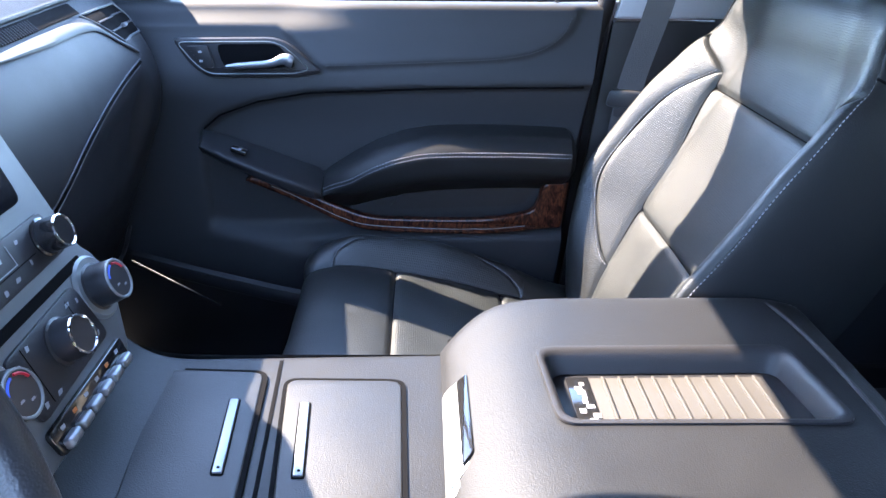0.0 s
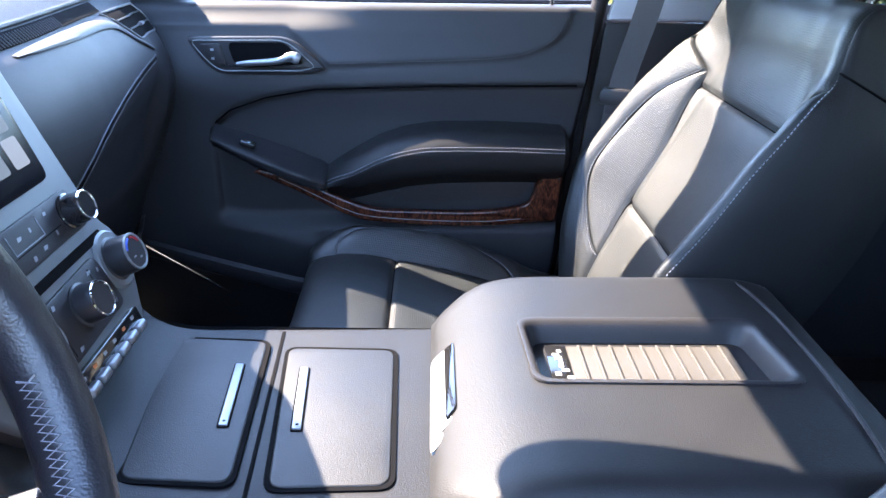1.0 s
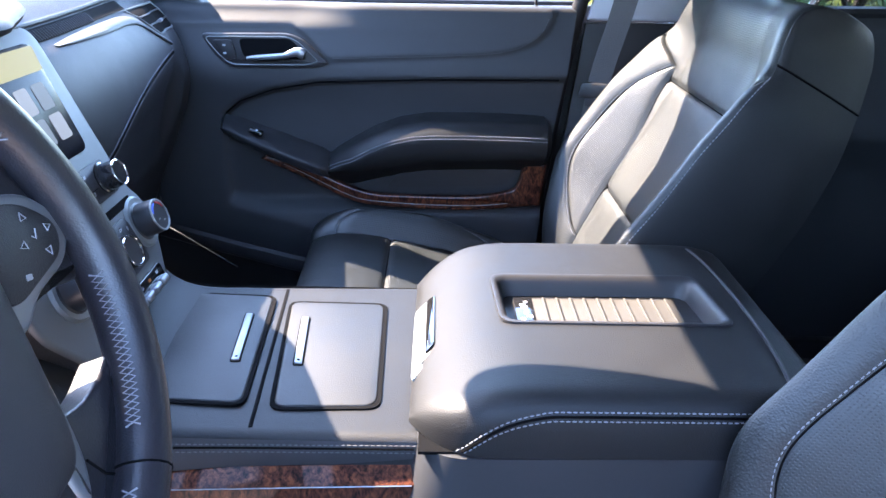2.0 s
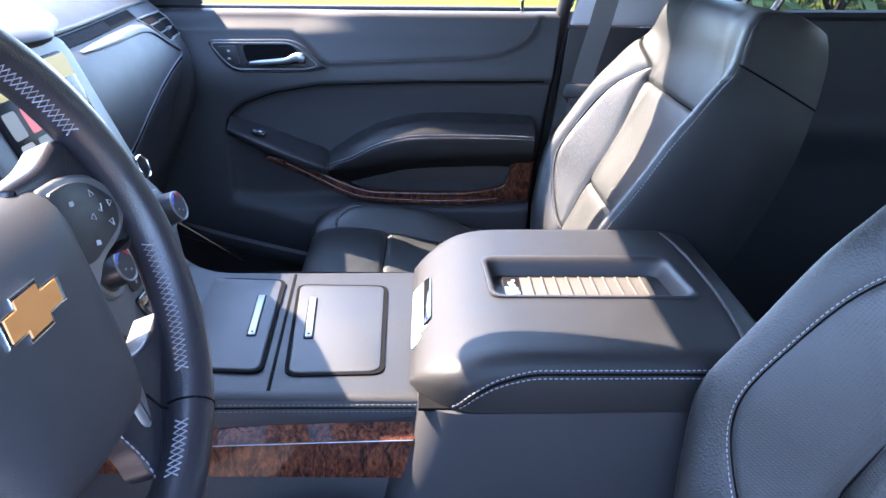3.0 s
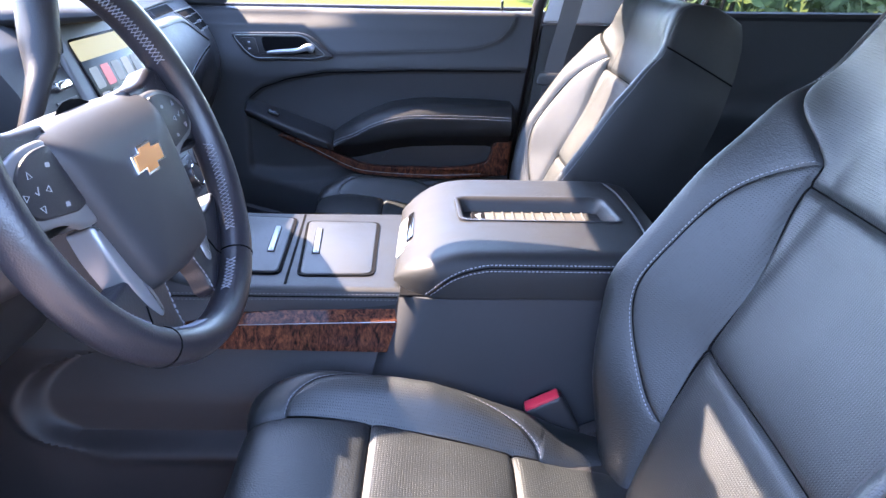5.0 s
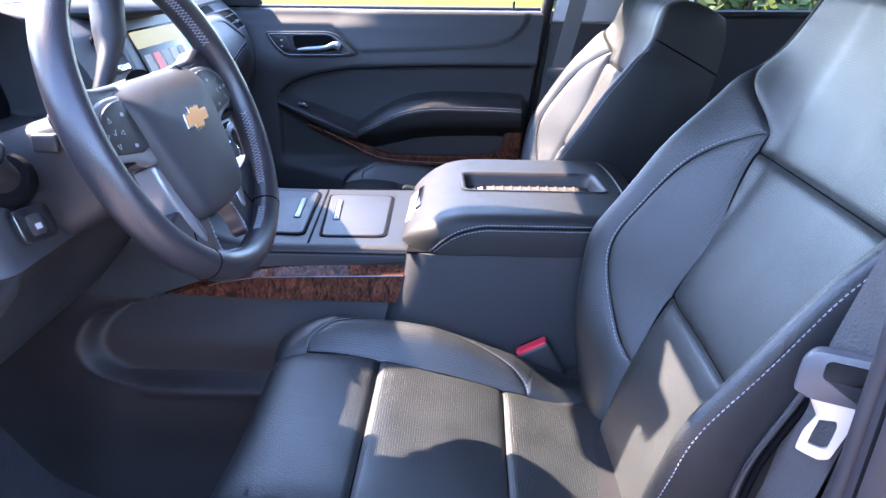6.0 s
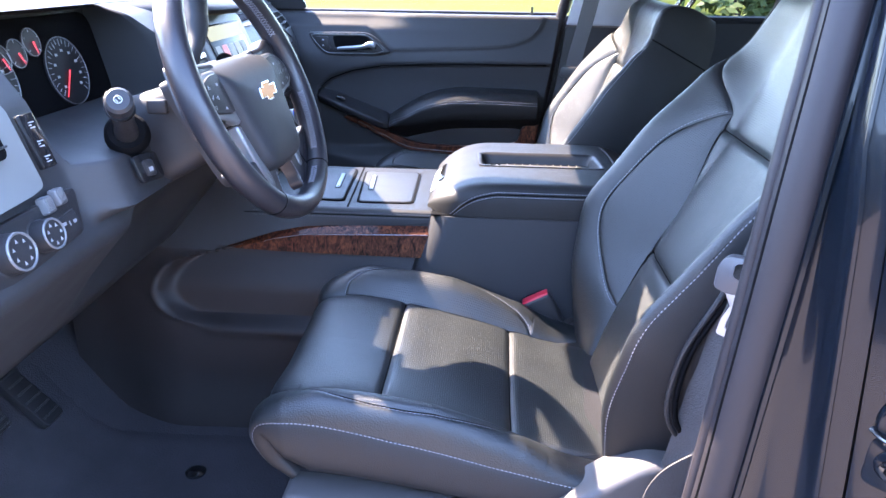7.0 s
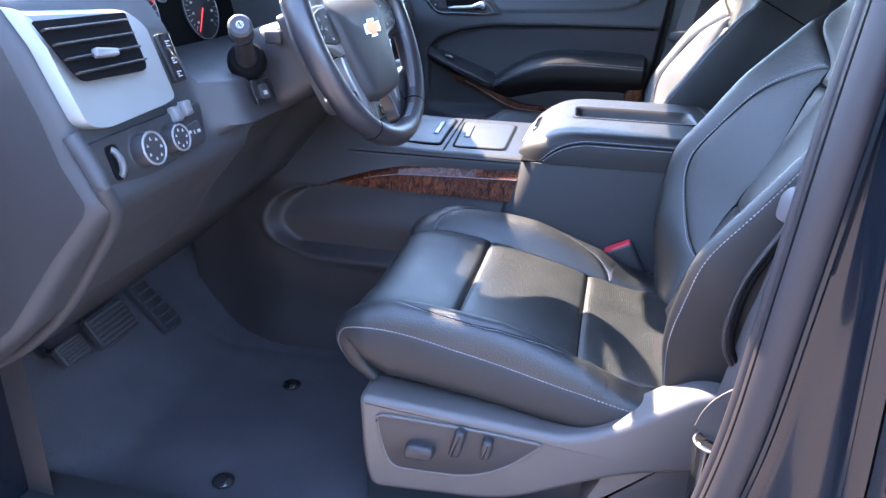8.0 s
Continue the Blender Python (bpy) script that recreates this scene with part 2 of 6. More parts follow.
def plate(pts, to_world, depth, bevel=0.0, seg=2):
    """A 2D outline pushed out by depth along the third axis of to_world(u, v, w)."""
    bm = bmesh.new()
    low = [bm.verts.new(to_world(u, v, 0)) for u, v in pts]
    c = np.mean(pts, axis=0)
    rings = [low]
    steps = [(0, depth)] if bevel <= 0 else [(bevel * (1 - math.cos(a)), depth - bevel * (1 - math.sin(a))) for a in np.linspace(0, math.pi / 2, seg + 1)]
    q = np.asarray(pts, float)
    e = np.roll(q, -1, 0) - np.roll(q, 1, 0)
    nrm = np.stack([-e[:, 1], e[:, 0]], 1) / (np.linalg.norm(e, axis=1)[:, None] + 1e-9)
    area = 0.5 * np.sum(q[:, 0] * np.roll(q[:, 1], -1) - q[:, 1] * np.roll(q[:, 0], -1))
    if area < 0:
        nrm = -nrm
    for inset, w in steps:
        rings.append([bm.verts.new(to_world(*(p + m * inset), w)) for p, m in zip(q, nrm)])
    k = len(low)
    for a, b in zip(rings, rings[1:]):
        for i in range(k):
            bm.faces.new((a[i], a[(i + 1) % k], b[(i + 1) % k], b[i]))
    bm.faces.new(low[::-1]), bm.faces.new(rings[-1])
    return bm


def plane_map(origin, u, v):
    o, u, v = Vector(origin), Vector(u).normalized(), Vector(v).normalized()
    w = u.cross(v)
    return lambda a, b, c: o + u * float(a) + v * float(b) + w * float(c)


def loft(rings, cap=True, closed=True):
    bm = bmesh.new()
    vs = [[bm.verts.new(p) for p in ring] for ring in rings]
    k = len(vs[0])
    for a, b in zip(vs, vs[1:]):
        for i in range(k if closed else k - 1):
            bm.faces.new((a[i], a[(i + 1) % k], b[(i + 1) % k], b[i]))
    if cap:
        bm.faces.new(vs[0][::-1]), bm.faces.new(vs[-1])
    return bm


def lathe(profile, origin, axis, n=32):
    """A turned body: profile of (radius, height) about axis at origin."""
    w = Vector(axis).normalized()
    u = w.orthogonal().normalized()
    v = w.cross(u)
    o = Vector(origin)
    rings = [[o + h * w + max(r, 1e-5) * (math.cos(a) * u + math.sin(a) * v) for a in np.arange(n) * 2 * math.pi / n] for r, h in profile]
    return loft(rings)


def resample(path, step):
    path = np.asarray(path, float)
    d = np.r_[0, np.cumsum(np.linalg.norm(np.diff(path, axis=0), axis=1))]
    s = np.arange(0, d[-1], step)
    return np.stack([np.interp(s, d, path[:, k]) for k in range(3)], 1)


def stitches(path, pitch=0.0058, length=0.0040, r=0.0007):
    """A row of separate thread stitches along a path."""
    p = resample(path, pitch)
    if len(p) < 3:
        return bmesh.new()
    tan, side, nor = frames_along(p)
    verts, faces = [], []
    for q, t, s, u in zip(p, tan, side, nor):
        k = len(verts)
        for w, h in ((-0.5, 0.5), (0, 1.0), (0.5, 0.5)):
            for a in range(4):
                ang = a * math.pi / 2 + 0.785
                verts.append(q + t * w * length + h * r * 1.2 * (math.cos(ang) * s + math.sin(ang) * u))
        for j in range(2):
            for a in range(4):
                faces.append((k + j * 4 + a, k + j * 4 + (a + 1) % 4, k + j * 4 + 4 + (a + 1) % 4, k + j * 4 + 4 + a))
    return mesh_of("stitching", verts, faces)


def poly_interp(points):
    p = np.asarray(points, float)
    return lambda s: np.interp(s, p[:, 0], p[:, 1])


def smoothstep(a, b, x):
    t = np.clip((np.asarray(x, float) - a) / (b - a), 0, 1)
    return t * t * (3 - 2 * t)


# ==== seats ====
def profile_curve(ctrl, n=600):
    """A smooth cross-section through ctrl, with its parameter in ctrl's index."""
    c = smooth_path(ctrl, n)
    return c, np.linspace(0, len(ctrl) - 1, len(c))


def eased(v, xs, ys, reach=0.035):
    """Values interpolated between knots, with the corners rounded off."""
    return float(np.mean(np.interp(np.clip(v + np.linspace(-reach, reach, 11), 0, 1), xs, ys)))


def seat_cover(kind, spine, half, seam, arc, edge, cross, wing, parent, to_world, deep, facing=None, panel_row=None):
    """A trimmed cushion: columns run from the middle over the bolster to the side, rows run along the spine.
    half: control points (lateral, lift) of half the cross-section; seam, arc, edge: column parameters as functions of the row;
    cross: rows of the cross seams; wing: lift of the bolster by row; deep(row): scale of the side."""
    curve, par = profile_curve(half)
    rows = np.sort(np.unique(np.round(np.r_[np.linspace(0, 1, 150), [c for c in cross], [wing[0], wing[1]]], 5)))
    sp = smooth_path(spine, 600)
    d = np.r_[0, np.cumsum(np.linalg.norm(np.diff(sp, axis=0), axis=1))]
    length = d[-1]
    d = d / length
    spine_at = np.stack([np.interp(rows, d, sp[:, k]) for k in range(2)], 1)
    tan = np.gradient(spine_at, axis=0)
    tan /= np.linalg.norm(tan, axis=1)[:, None]
    nor = np.stack([-tan[:, 1], tan[:, 0]], 1) if facing is None else np.broadcast_to(np.asarray(facing, float), tan.shape)
    count = (26, 14, 16, 18)
    s1, s2, s3 = [np.array([f(v) for v in rows]) for f in (seam, arc, edge)]
    s0, s4 = np.zeros(len(rows)), np.full(len(rows), len(half) - 1.0)
    T = []
    for k, (a, b) in enumerate(((s0, s1), (s1, s2), (s2, s3), (s3, s4))):
        f = np.linspace(0, 1, count[k] + 1)
        f = 0.5 - 0.5 * np.cos(math.pi * f)
        T.append(a[:, None] + (b - a)[:, None] * f[None, :])
    lift = np.array([wing[2](v) for v in rows])
    width = np.array([wing[3](v) for v in rows])
    drop = np.array([deep(v) for v in rows])
    # real distance along the section from a parameter
    seg = np.r_[0, np.cumsum(np.linalg.norm(np.diff(curve, axis=0), axis=1))]

    def place(Tk):
        y = np.interp(Tk, par, curve[:, 0]) * width[:, None]
        w = np.interp(Tk, par, curve[:, 1])
        w = np.where(w > 0, w * lift[:, None], w * drop[:, None])
        s = np.interp(Tk, par, seg)
        for line, wide in ((s1, 1), (s2, 0.55), (s3, 0.35)):
            q = np.abs(s - np.interp(line, par, seg)[:, None])
            w = w - 0.0055 * wide * np.exp(-(q / 0.0045) ** 2) - 0.0022 * wide * np.exp(-(q / 0.014) ** 2)
        inside = smoothstep(0.0, 0.01, np.interp(s1, par, seg)[:, None] - s + 0.004)
        for c in cross:
            q = np.abs(rows[:, None] - c) * length
            w = w - inside * (0.0065 * np.exp(-(q / 0.0042) ** 2) + 0.002 * np.exp(-(q / 0.018) ** 2))
        return y, w

    pieces = {}
    names = ("insert", "bolster_panel", "bolster", "side_panel")
    for side in (-1, 1):
        for k in range(4):
            y, w = place(T[k])
            nz = np.array([[noise.noise((side * a * 9, v * 7, 3.1 + k)) for a in y[j]] for j, v in enumerate(rows)])
            w = w + 0.0022 * nz
            X = spine_at[:, None, 0] + nor[:, None, 0] * w
            Z = spine_at[:, None, 1] + nor[:, None, 1] * w
            P = np.stack([X, side * y, Z], 2)
            uv = np.stack([side * np.interp(T[k], par, seg), np.broadcast_to(rows[:, None] * length, y.shape)], 2)
            pieces[k, side] = (P, uv)
    made = []
    for k in range(4):
        for side in (-1, 1):
            P, uv = pieces[k, side]
            if k == 0 and side == 1:
                continue
            if k == 0:
                P = np.concatenate([pieces[0, -1][0][:, ::-1], pieces[0, 1][0][:, 1:]], 1)
                uv = np.concatenate([pieces[0, -1][1][:, ::-1], pieces[0, 1][1][:, 1:]], 1)
                cuts = [0, *[int(np.argmin(np.abs(rows - c))) for c in cross], len(rows) - 1]
            elif k == 1:
                cuts = [int(np.argmin(np.abs(rows - wing[0]))), int(np.argmin(np.abs(rows - wing[1])))]
            else:
                cuts = [0, len(rows) - 1]
            for a, b in zip(cuts, cuts[1:]):
                Q = to_world(P[a:b + 1].reshape(-1, 3)).reshape(P[a:b + 1].shape)
                mat = (PERF if (k == 1 or (k == 0 and (a > 0 or kind == "back"))) else (SMOOTH if k == 3 else LEATHER))
                part(names[k] if k else kind + "_insert", grid_mesh(names[k], Q, uv[a:b + 1], flip=(side == 1 or k == 0)), mat, parent)
                made.append(Q)
    if panel_row is not None:
        j = int(np.argmin(np.abs(rows - panel_row)))
        for side in (-1, 1):
            line = pieces[3, side][0][j].copy()
            line[:, 1] += side * 0.0005
            part("side_seam", tube(to_world(line), 0.0016, 6), GAP, parent)
    # sewn creases between the panels
    ia, ib = int(np.argmin(np.abs(rows - wing[0]))), int(np.argmin(np.abs(rows - wing[1])))
    for side in (-1, 1):
        part("seam", tube(to_world(pieces[1, side][0][3:-3, 0]), 0.0013, 6), GAP, parent)
        part("seam", tube(to_world(pieces[2, side][0][ia + 3:ib - 2, 0]), 0.0011, 6), GAP, parent)
    for c in cross:
        j = int(np.argmin(np.abs(rows - c)))
        part("seam", tube(to_world(np.concatenate([pieces[0, -1][0][j, ::-1], pieces[0, 1][0][j, 1:]])), 0.0014, 6), GAP, parent)
    # threads along the panel and the edge
    for side in (-1, 1):
        for k, col, off in ((2, 1, 0.0), (3, 0, 0.0)):
            P = pieces[k, side][0]
            a, b = (int(np.argmin(np.abs(rows - wing[0]))), int(np.argmin(np.abs(rows - wing[1])))) if k == 2 else (4, len(rows) - 6)
            line = P[a:b + 1, 2 if k == 2 else 1].copy()
            part("stitching", stitches(to_world(line)), THREAD, parent, "pale grey stitching")
    # closing rear or under side
    right, left = pieces[3, 1][0][:, -1], pieces[3, -1][0][:, -1]
    f = np.linspace(0, 1, 8)[None, :, None]
    back = right[:, None] * (1 - f) + left[:, None] * f
    part(kind + "_rear", grid_mesh("rear", to_world(back.reshape(-1, 3)).reshape(back.shape)), SOFT, parent)
    for row in (0, -1):
        ring = np.concatenate([pieces[k, 1][0][row] for k in range(4)] + [pieces[k, -1][0][row][::-1] for k in (3, 2, 1, 0)])
        bm = bmesh.new()
        vs = [bm.verts.new(p) for p in to_world(ring)]
        bm.faces.new(vs)
        part(kind + "_end", bm, SOFT, parent)
    return pieces, rows


def seat(label, at, yaw_in, fuller, taller):
    """A bucket seat; at: offset of its middle; yaw_in: +1 where the console is towards +y."""
    dx, dy = at
    ob = thing("front_seat", label, "car seat", (dx + 0.02, dy, 0.1), group="front seats")
    shift = np.array((dx, dy, 0))
    move = lambda p: np.asarray(p, float) + shift
    # backrest: spine from its foot to its top, 27.6 degrees laid back
    ang = radians(27.6)
    up, fw = np.array((math.sin(ang), math.cos(ang))), np.array((-math.cos(ang), math.sin(ang)))
    foot = np.array((0.249, 0.429))
    hn = [(-0.12, -0.012), (-0.06, -0.004), (0.0, 0.0), (0.113, 0.0), (0.23, -0.002), (0.345, 0.0), (0.42, 0.010), (0.465, 0.026), (0.498, 0.032), (0.522, 0.020), (0.537, -0.010), (0.542, -0.035), (0.540, -0.058)]
    hn = [(h + taller * float(smoothstep(0.38, 0.46, h)), n) for h, n in hn]
    spine = [foot + h * up + n * fw for h, n in hn]
    sp = smooth_path(spine, 600)
    d = np.r_[0, np.cumsum(np.linalg.norm(np.diff(sp, axis=0), axis=1))]
    hs = (sp - foot) @ up
    row_of = lambda h: float(np.interp(h, np.maximum.accumulate(hs), d / d[-1]))
    half = [(0, -0.004), (0.07, -0.003), (0.13, 0.0), (0.165, 0.001), (0.198, 0.030), (0.228, 0.060), (0.250, 0.077), (0.267, 0.072), (0.276, 0.015), (0.268, -0.060), (0.240, -0.125)]
    r0, r1, rs, rt = row_of(0.0), row_of(0.373), row_of(0.345), row_of(0.425 + 0.6 * taller)
    seam = lambda v: 3.0 + 0.5 * smoothstep(row_of(0.18), rs, v) + 3.15 * smoothstep(row_of(0.365), rt, v)
    arc = lambda v: max(float(seam(v)), float(seam(v)) + 2.2 * max(0.0, math.sin(math.pi * min(1, max(0, (v - r0) / (r1 - r0))) ** 0.85)) ** 0.75) if r0 < v < r1 else float(seam(v))
    edge = lambda v: 6.95
    lift = lambda v: (eased(v, [0, r0, row_of(0.12), row_of(0.3), row_of(0.39 + 0.5 * taller), rt, row_of(0.52 + taller), 1], [0.1, 0.75 + 0.35 * fuller, 1.15 + 0.5 * fuller, 0.95 + 0.38 * fuller, 0.62 + 0.1 * fuller, 0.32, 0.1, 0.0]))
    broad = 1.3 * taller
    width = lambda v: (eased(v, [0, r0, row_of(0.1), row_of(0.22), row_of(0.30), row_of(0.37 + taller), row_of(0.40 + taller), row_of(0.435 + taller), row_of(0.49 + taller), row_of(0.52 + taller), 1],
                             [0.74, 0.87, 0.99, 1.0, 0.98 + 0.3 * broad, 0.94 + broad, 0.915 + broad, 0.85 + 0.8 * broad, 0.79 + 0.4 * broad, 0.74, 0.62]))
    ns = (sp - foot) @ fw
    rear_n = lambda h: float(np.interp(h, [0.0, 0.27, 0.36, 0.45 + taller, 0.50 + taller, 0.54 + taller], [0.14, 0.14, 0.133, 0.12, 0.106, 0.088]))
    deep = lambda v: max(0.05, (rear_n(float(np.interp(v, d / d[-1], hs))) + float(np.interp(v, d / d[-1], ns))) / 0.125)
    lay = lambda p: move(np.asarray(p))
    # backrest normals point forward: the spine runs upward, so its left-hand normal faces -x
    seat_cover("back", spine, half, seam, arc, edge, [row_of(0.113), rs], (r0, r1, lift, width), ob, lay, deep, fw, row_of(0.437))
    # cushion: spine from its front underside over the nose to the rear
    spine = [(-0.235, 0.315), (-0.268, 0.345), (-0.285, 0.385), (-0.268, 0.414), (-0.21, 0.422), (-0.12, 0.410), (-0.02, 0.388), (0.07, 0.364), (0.16, 0.343), (0.27, 0.325)]
    sp = smooth_path(spine, 600)
    d = np.r_[0, np.cumsum(np.linalg.norm(np.diff(sp, axis=0), axis=1))]
    top = np.argmin(sp[:, 0])
    row_x = lambda x: float(np.interp(x, sp[top:, 0], (d / d[-1])[top:]))
    half = [(0, -0.004), (0.07, -0.003), (0.13, 0.0), (0.170, 0.001), (0.195, 0.022), (0.218, 0.030), (0.236, 0.020), (0.246, -0.004), (0.252, -0.035), (0.250, -0.065), (0.236, -0.085)]
    r0, r1 = row_x(-0.235), row_x(0.11)
    seam = lambda v: 3.0
    arc = lambda v: 3.0 + 2.5 * max(0.0, math.sin(math.pi * ((v - r0) / (r1 - r0)) ** 0.8)) ** 0.6 if r0 < v < r1 else 3.0
    lift = lambda v: float(np.interp(v, [0, row_x(-0.27), row_x(-0.2), row_x(-0.05), row_x(0.08), row_x(0.14), 1], [0.0, 0.30, 1.10, 1.55, 1.05, 0.45, 0.0]))
    width = lambda v: float(np.interp(v, [0, row_x(-0.283), row_x(-0.24), row_x(-0.1), 1], [0.92, 0.95, 0.99, 1.0, 0.98]))
    deep = lambda v: float(np.interp(v, [0, row_x(-0.28), row_x(-0.2), row_x(0.1), 1], [0.25, 0.6, 1, 0.8, 0.6]))
    seat_cover("cushion", spine, half, seam, arc, lambda v: 6.9, [row_x(-0.12), row_x(0.07)], (r0, r1, lift, width), ob, lay, deep)
    # headrest on two posts
    h0 = foot + (0.575 + taller) * up - 0.05 * fw
    rings = []
    for h, hw, th in ((0, 0.07, 0.02), (0.012, 0.115, 0.045), (0.05, 0.135, 0.056), (0.11, 0.138, 0.056), (0.16, 0.125, 0.046), (0.185, 0.08, 0.022)):
        c = h0 + h * up + 0.02 * fw
        ring = []
        for a in np.arange(28) * 2 * math.pi / 28:
            ca, sa = math.cos(a), math.sin(a)
            yy = hw * math.copysign(abs(ca) ** 0.55, ca)
            nn = th * math.copysign(abs(sa) ** 0.7, sa)
            q = c + nn * fw
            ring.append(move((q[0], yy, q[1])))
        rings.append(ring)
    part("headrest", loft(rings), LEATHER, ob)
    for s in (-1, 1):
        a, b = foot + (0.52 + taller) * up - 0.035 * fw, foot + (0.60 + taller) * up - 0.04 * fw
        part("headrest_post", tube([move((a[0], s * 0.06, a[1])), move((b[0], s * 0.06, b[1]))], 0.006), CHROME, ob)
    # seat pan and rails under the cushion
    part("seat_pan", box(dx - 0.20, dx + 0.28, dy - 0.20, dy + 0.20, 0.17, 0.335, 0.02), HARD, ob)
    for s in (-1, 1):
        part("seat_rail", box(dx - 0.26, dx + 0.32, dy + s * 0.17 - 0.025, dy + s * 0.17 + 0.025, 0.042, 0.175, 0.008), HARD, ob)
    return ob


DRIVER_AT, PASS_AT = (0.0, -0.475), (-0.045, 0.468)
driver = seat("black leather bucket seat with perforated panels and pale stitching", DRIVER_AT, 1, 0.75, 0.06)
passenger = seat("black leather passenger bucket seat beside the console", PASS_AT, -1, 0.0, 0.0)


# ==== centre console ====
def rounded_section(y0, y1, z0, z1, r, n=6):
    return round_poly([(y0, z0), (y1, z0), (y1, z1), (y0, z1)], r, n)


console = thing("center_console", "black leather centre console with burl wood sides between the front seats", "console", (-0.1, 0, 0.04))
# top deck, which rises towards the dashboard
deck = poly_interp([(-0.52, 0.660), (-0.465, 0.612), (-0.450, 0.590), (-0.440, 0.570), (-0.427, 0.556), (-0.413, 0.547), (-0.395, 0.541), (-0.37, 0.537), (-0.30, 0.535), (-0.06, 0.535)])
half_w = poly_interp([(-0.52, 0.140), (-0.45, 0.150), (-0.42, 0.155), (-0.33, 0.163), (-0.06, 0.168)])
rings = []
for x in np.r_[np.linspace(-0.52, -0.38, 24), np.linspace(-0.36, -0.06, 14)]:
    w, z = float(half_w(x)), float(deck(x))
    rings.append([Vector((x, a, b)) for a, b in round_poly([(-w - 0.004, z - 0.040), (w + 0.004, z - 0.040), (w, z), (-w, z)], [0.002, 0.002, 0.014, 0.014], 6)])
part("deck", loft(rings), SMOOTH, console)
for s in (-1, 1):
    for z in (0.5285, 0.5205):
        path = [(x, s * (0.1665 + (0.53 - z) * (0.1 + 0.35 * float(smoothstep(-0.25, -0.40, x))) + 0.0022), z) for x in np.linspace(-0.44, -0.092, 70)]
        part("stitching", stitches(path), DARK_THREAD, console, "dark grey stitching")
    part("welt", tube([(x, s * (0.1665 + 0.0055 * (0.1 + 0.35 * float(smoothstep(-0.25, -0.40, x))) + 0.0016), 0.5245) for x in np.linspace(-0.46, -0.092, 40)], 0.0012, 6), GAP, console)
    # burl veneer flank, tilted outward below
    w_top = poly_interp([(-0.505, 0.4535), (-0.45, 0.473), (-0.40, 0.4885), (-0.34, 0.499), (-0.20, 0.504), (-0.090, 0.5075)])
    w_y = lambda z, top: 0.166 + min(top - z, 0.0125) * 1.25 + max(0.0, top - 0.0125 - z) * 0.20
    P = []
    for x in np.linspace(-0.505, -0.090, 60):
        hi, lo = float(w_top(x)), 0.4515 - 0.0025 * (x + 0.505) / 0.415
        fs = np.r_[0, np.linspace(0.0, 0.0125, 5), np.linspace(0.0150, max(0.016, hi - lo), 9), max(0.016, hi - lo)]
        zz = np.maximum(hi - fs, lo)
        row = [(x - 0.10 * (0.5075 - z) * float(smoothstep(-0.30, -0.09, x)), s * (w_y(z, hi) + (0.0035 if 0 < i < len(zz) - 1 else -0.004)), z) for i, z in enumerate(zz)]
        P.append(row)
    part("wood_flank", grid_mesh("wood_flank", np.array(P), flip=s > 0), WOOD, console, "dark burl wood veneer with gloss coat")
    # reflection along the veneer's crease, drawn as a thin brushed tube
    part("glint_line", tube([(x, s * (w_y(float(w_top(x)) - 0.0135, float(w_top(x))) + 0.0038), float(w_top(x)) - 0.0135) for x in np.linspace(-0.42, -0.094, 30)], 0.0006, 6), BRUSHED, console)
    # lower body with the long recess
    xs, zs = np.linspace(-0.85, -0.05, 170), np.linspace(0.05, 0.462, 100)
    P = np.zeros((len(zs), len(xs), 3))
    for j, z in enumerate(zs):
        for i, x in enumerate(xs):
            front = float(np.mean(np.interp(z + np.linspace(-0.010, 0.010, 5), [0.05, 0.296, 0.312, 0.335, 0.365, 0.395, 0.42, 0.44, 0.456], [-0.53, -0.53, -0.575, -0.612, -0.625, -0.618, -0.595, -0.555, -0.46])))
            inx = smoothstep(front - 0.022, front + 0.020, x)
            inz = smoothstep(0.296, 0.318, z)
            y = 0.232 - 0.035 * smoothstep(0.36, 0.46, z) - 0.030 * inx * inz + 0.05 * (1 - smoothstep(0.05, 0.2, z)) * 0.4 - 0.05 * smoothstep(-0.6, -0.8, x)
            rim = math.exp(-((x - front + 0.014) / 0.02) ** 2) * inz + math.exp(-((z - 0.291) / 0.012) ** 2) * smoothstep(-0.56, -0.5, x)
            P[j, i] = (x, s * (y + 0.006 * min(1, rim)), z)
    part("lower_flank", grid_mesh("lower_flank", P, flip=s < 0), WARM, console)
    # padded band between the veneer and the deck, running forward under the dashboard
    band_low = poly_interp([(-0.86, 0.455), (-0.52, 0.452), (-0.40, 0.489), (-0.34, 0.500), (-0.088, 0.508)])
    band_top = poly_interp([(-0.86, 0.66), (-0.56, 0.620), (-0.47, 0.592), (-0.44, 0.562), (-0.415, 0.542), (-0.38, 0.534), (-0.075, 0.531)])
    P = np.array([[(x, s * (0.1665 + (0.53 - z) * (0.1 + 0.35 * float(smoothstep(-0.25, -0.40, x))) - 0.05 * float(smoothstep(-0.6, -0.8, x)) + 0.002 * math.sin(math.pi * f)), z)
                   for x in np.linspace(-0.86, -0.088, 60) for z in [float(band_low(x)) * (1 - f) + float(band_top(x)) * f]] for f in np.linspace(0, 1, 8)])
    part("deck_band", grid_mesh("deck_band", P, flip=s < 0), SOFT, console)

    part("flank_backing", plate([(-0.70, 0.40), (-0.095, 0.40), (-0.095, 0.530), (-0.45, 0.530), (-0.70, 0.56)], lambda x, z, w, s=s: Vector((x, s * (0.150 + w), z)), 0.006), HARD, console)

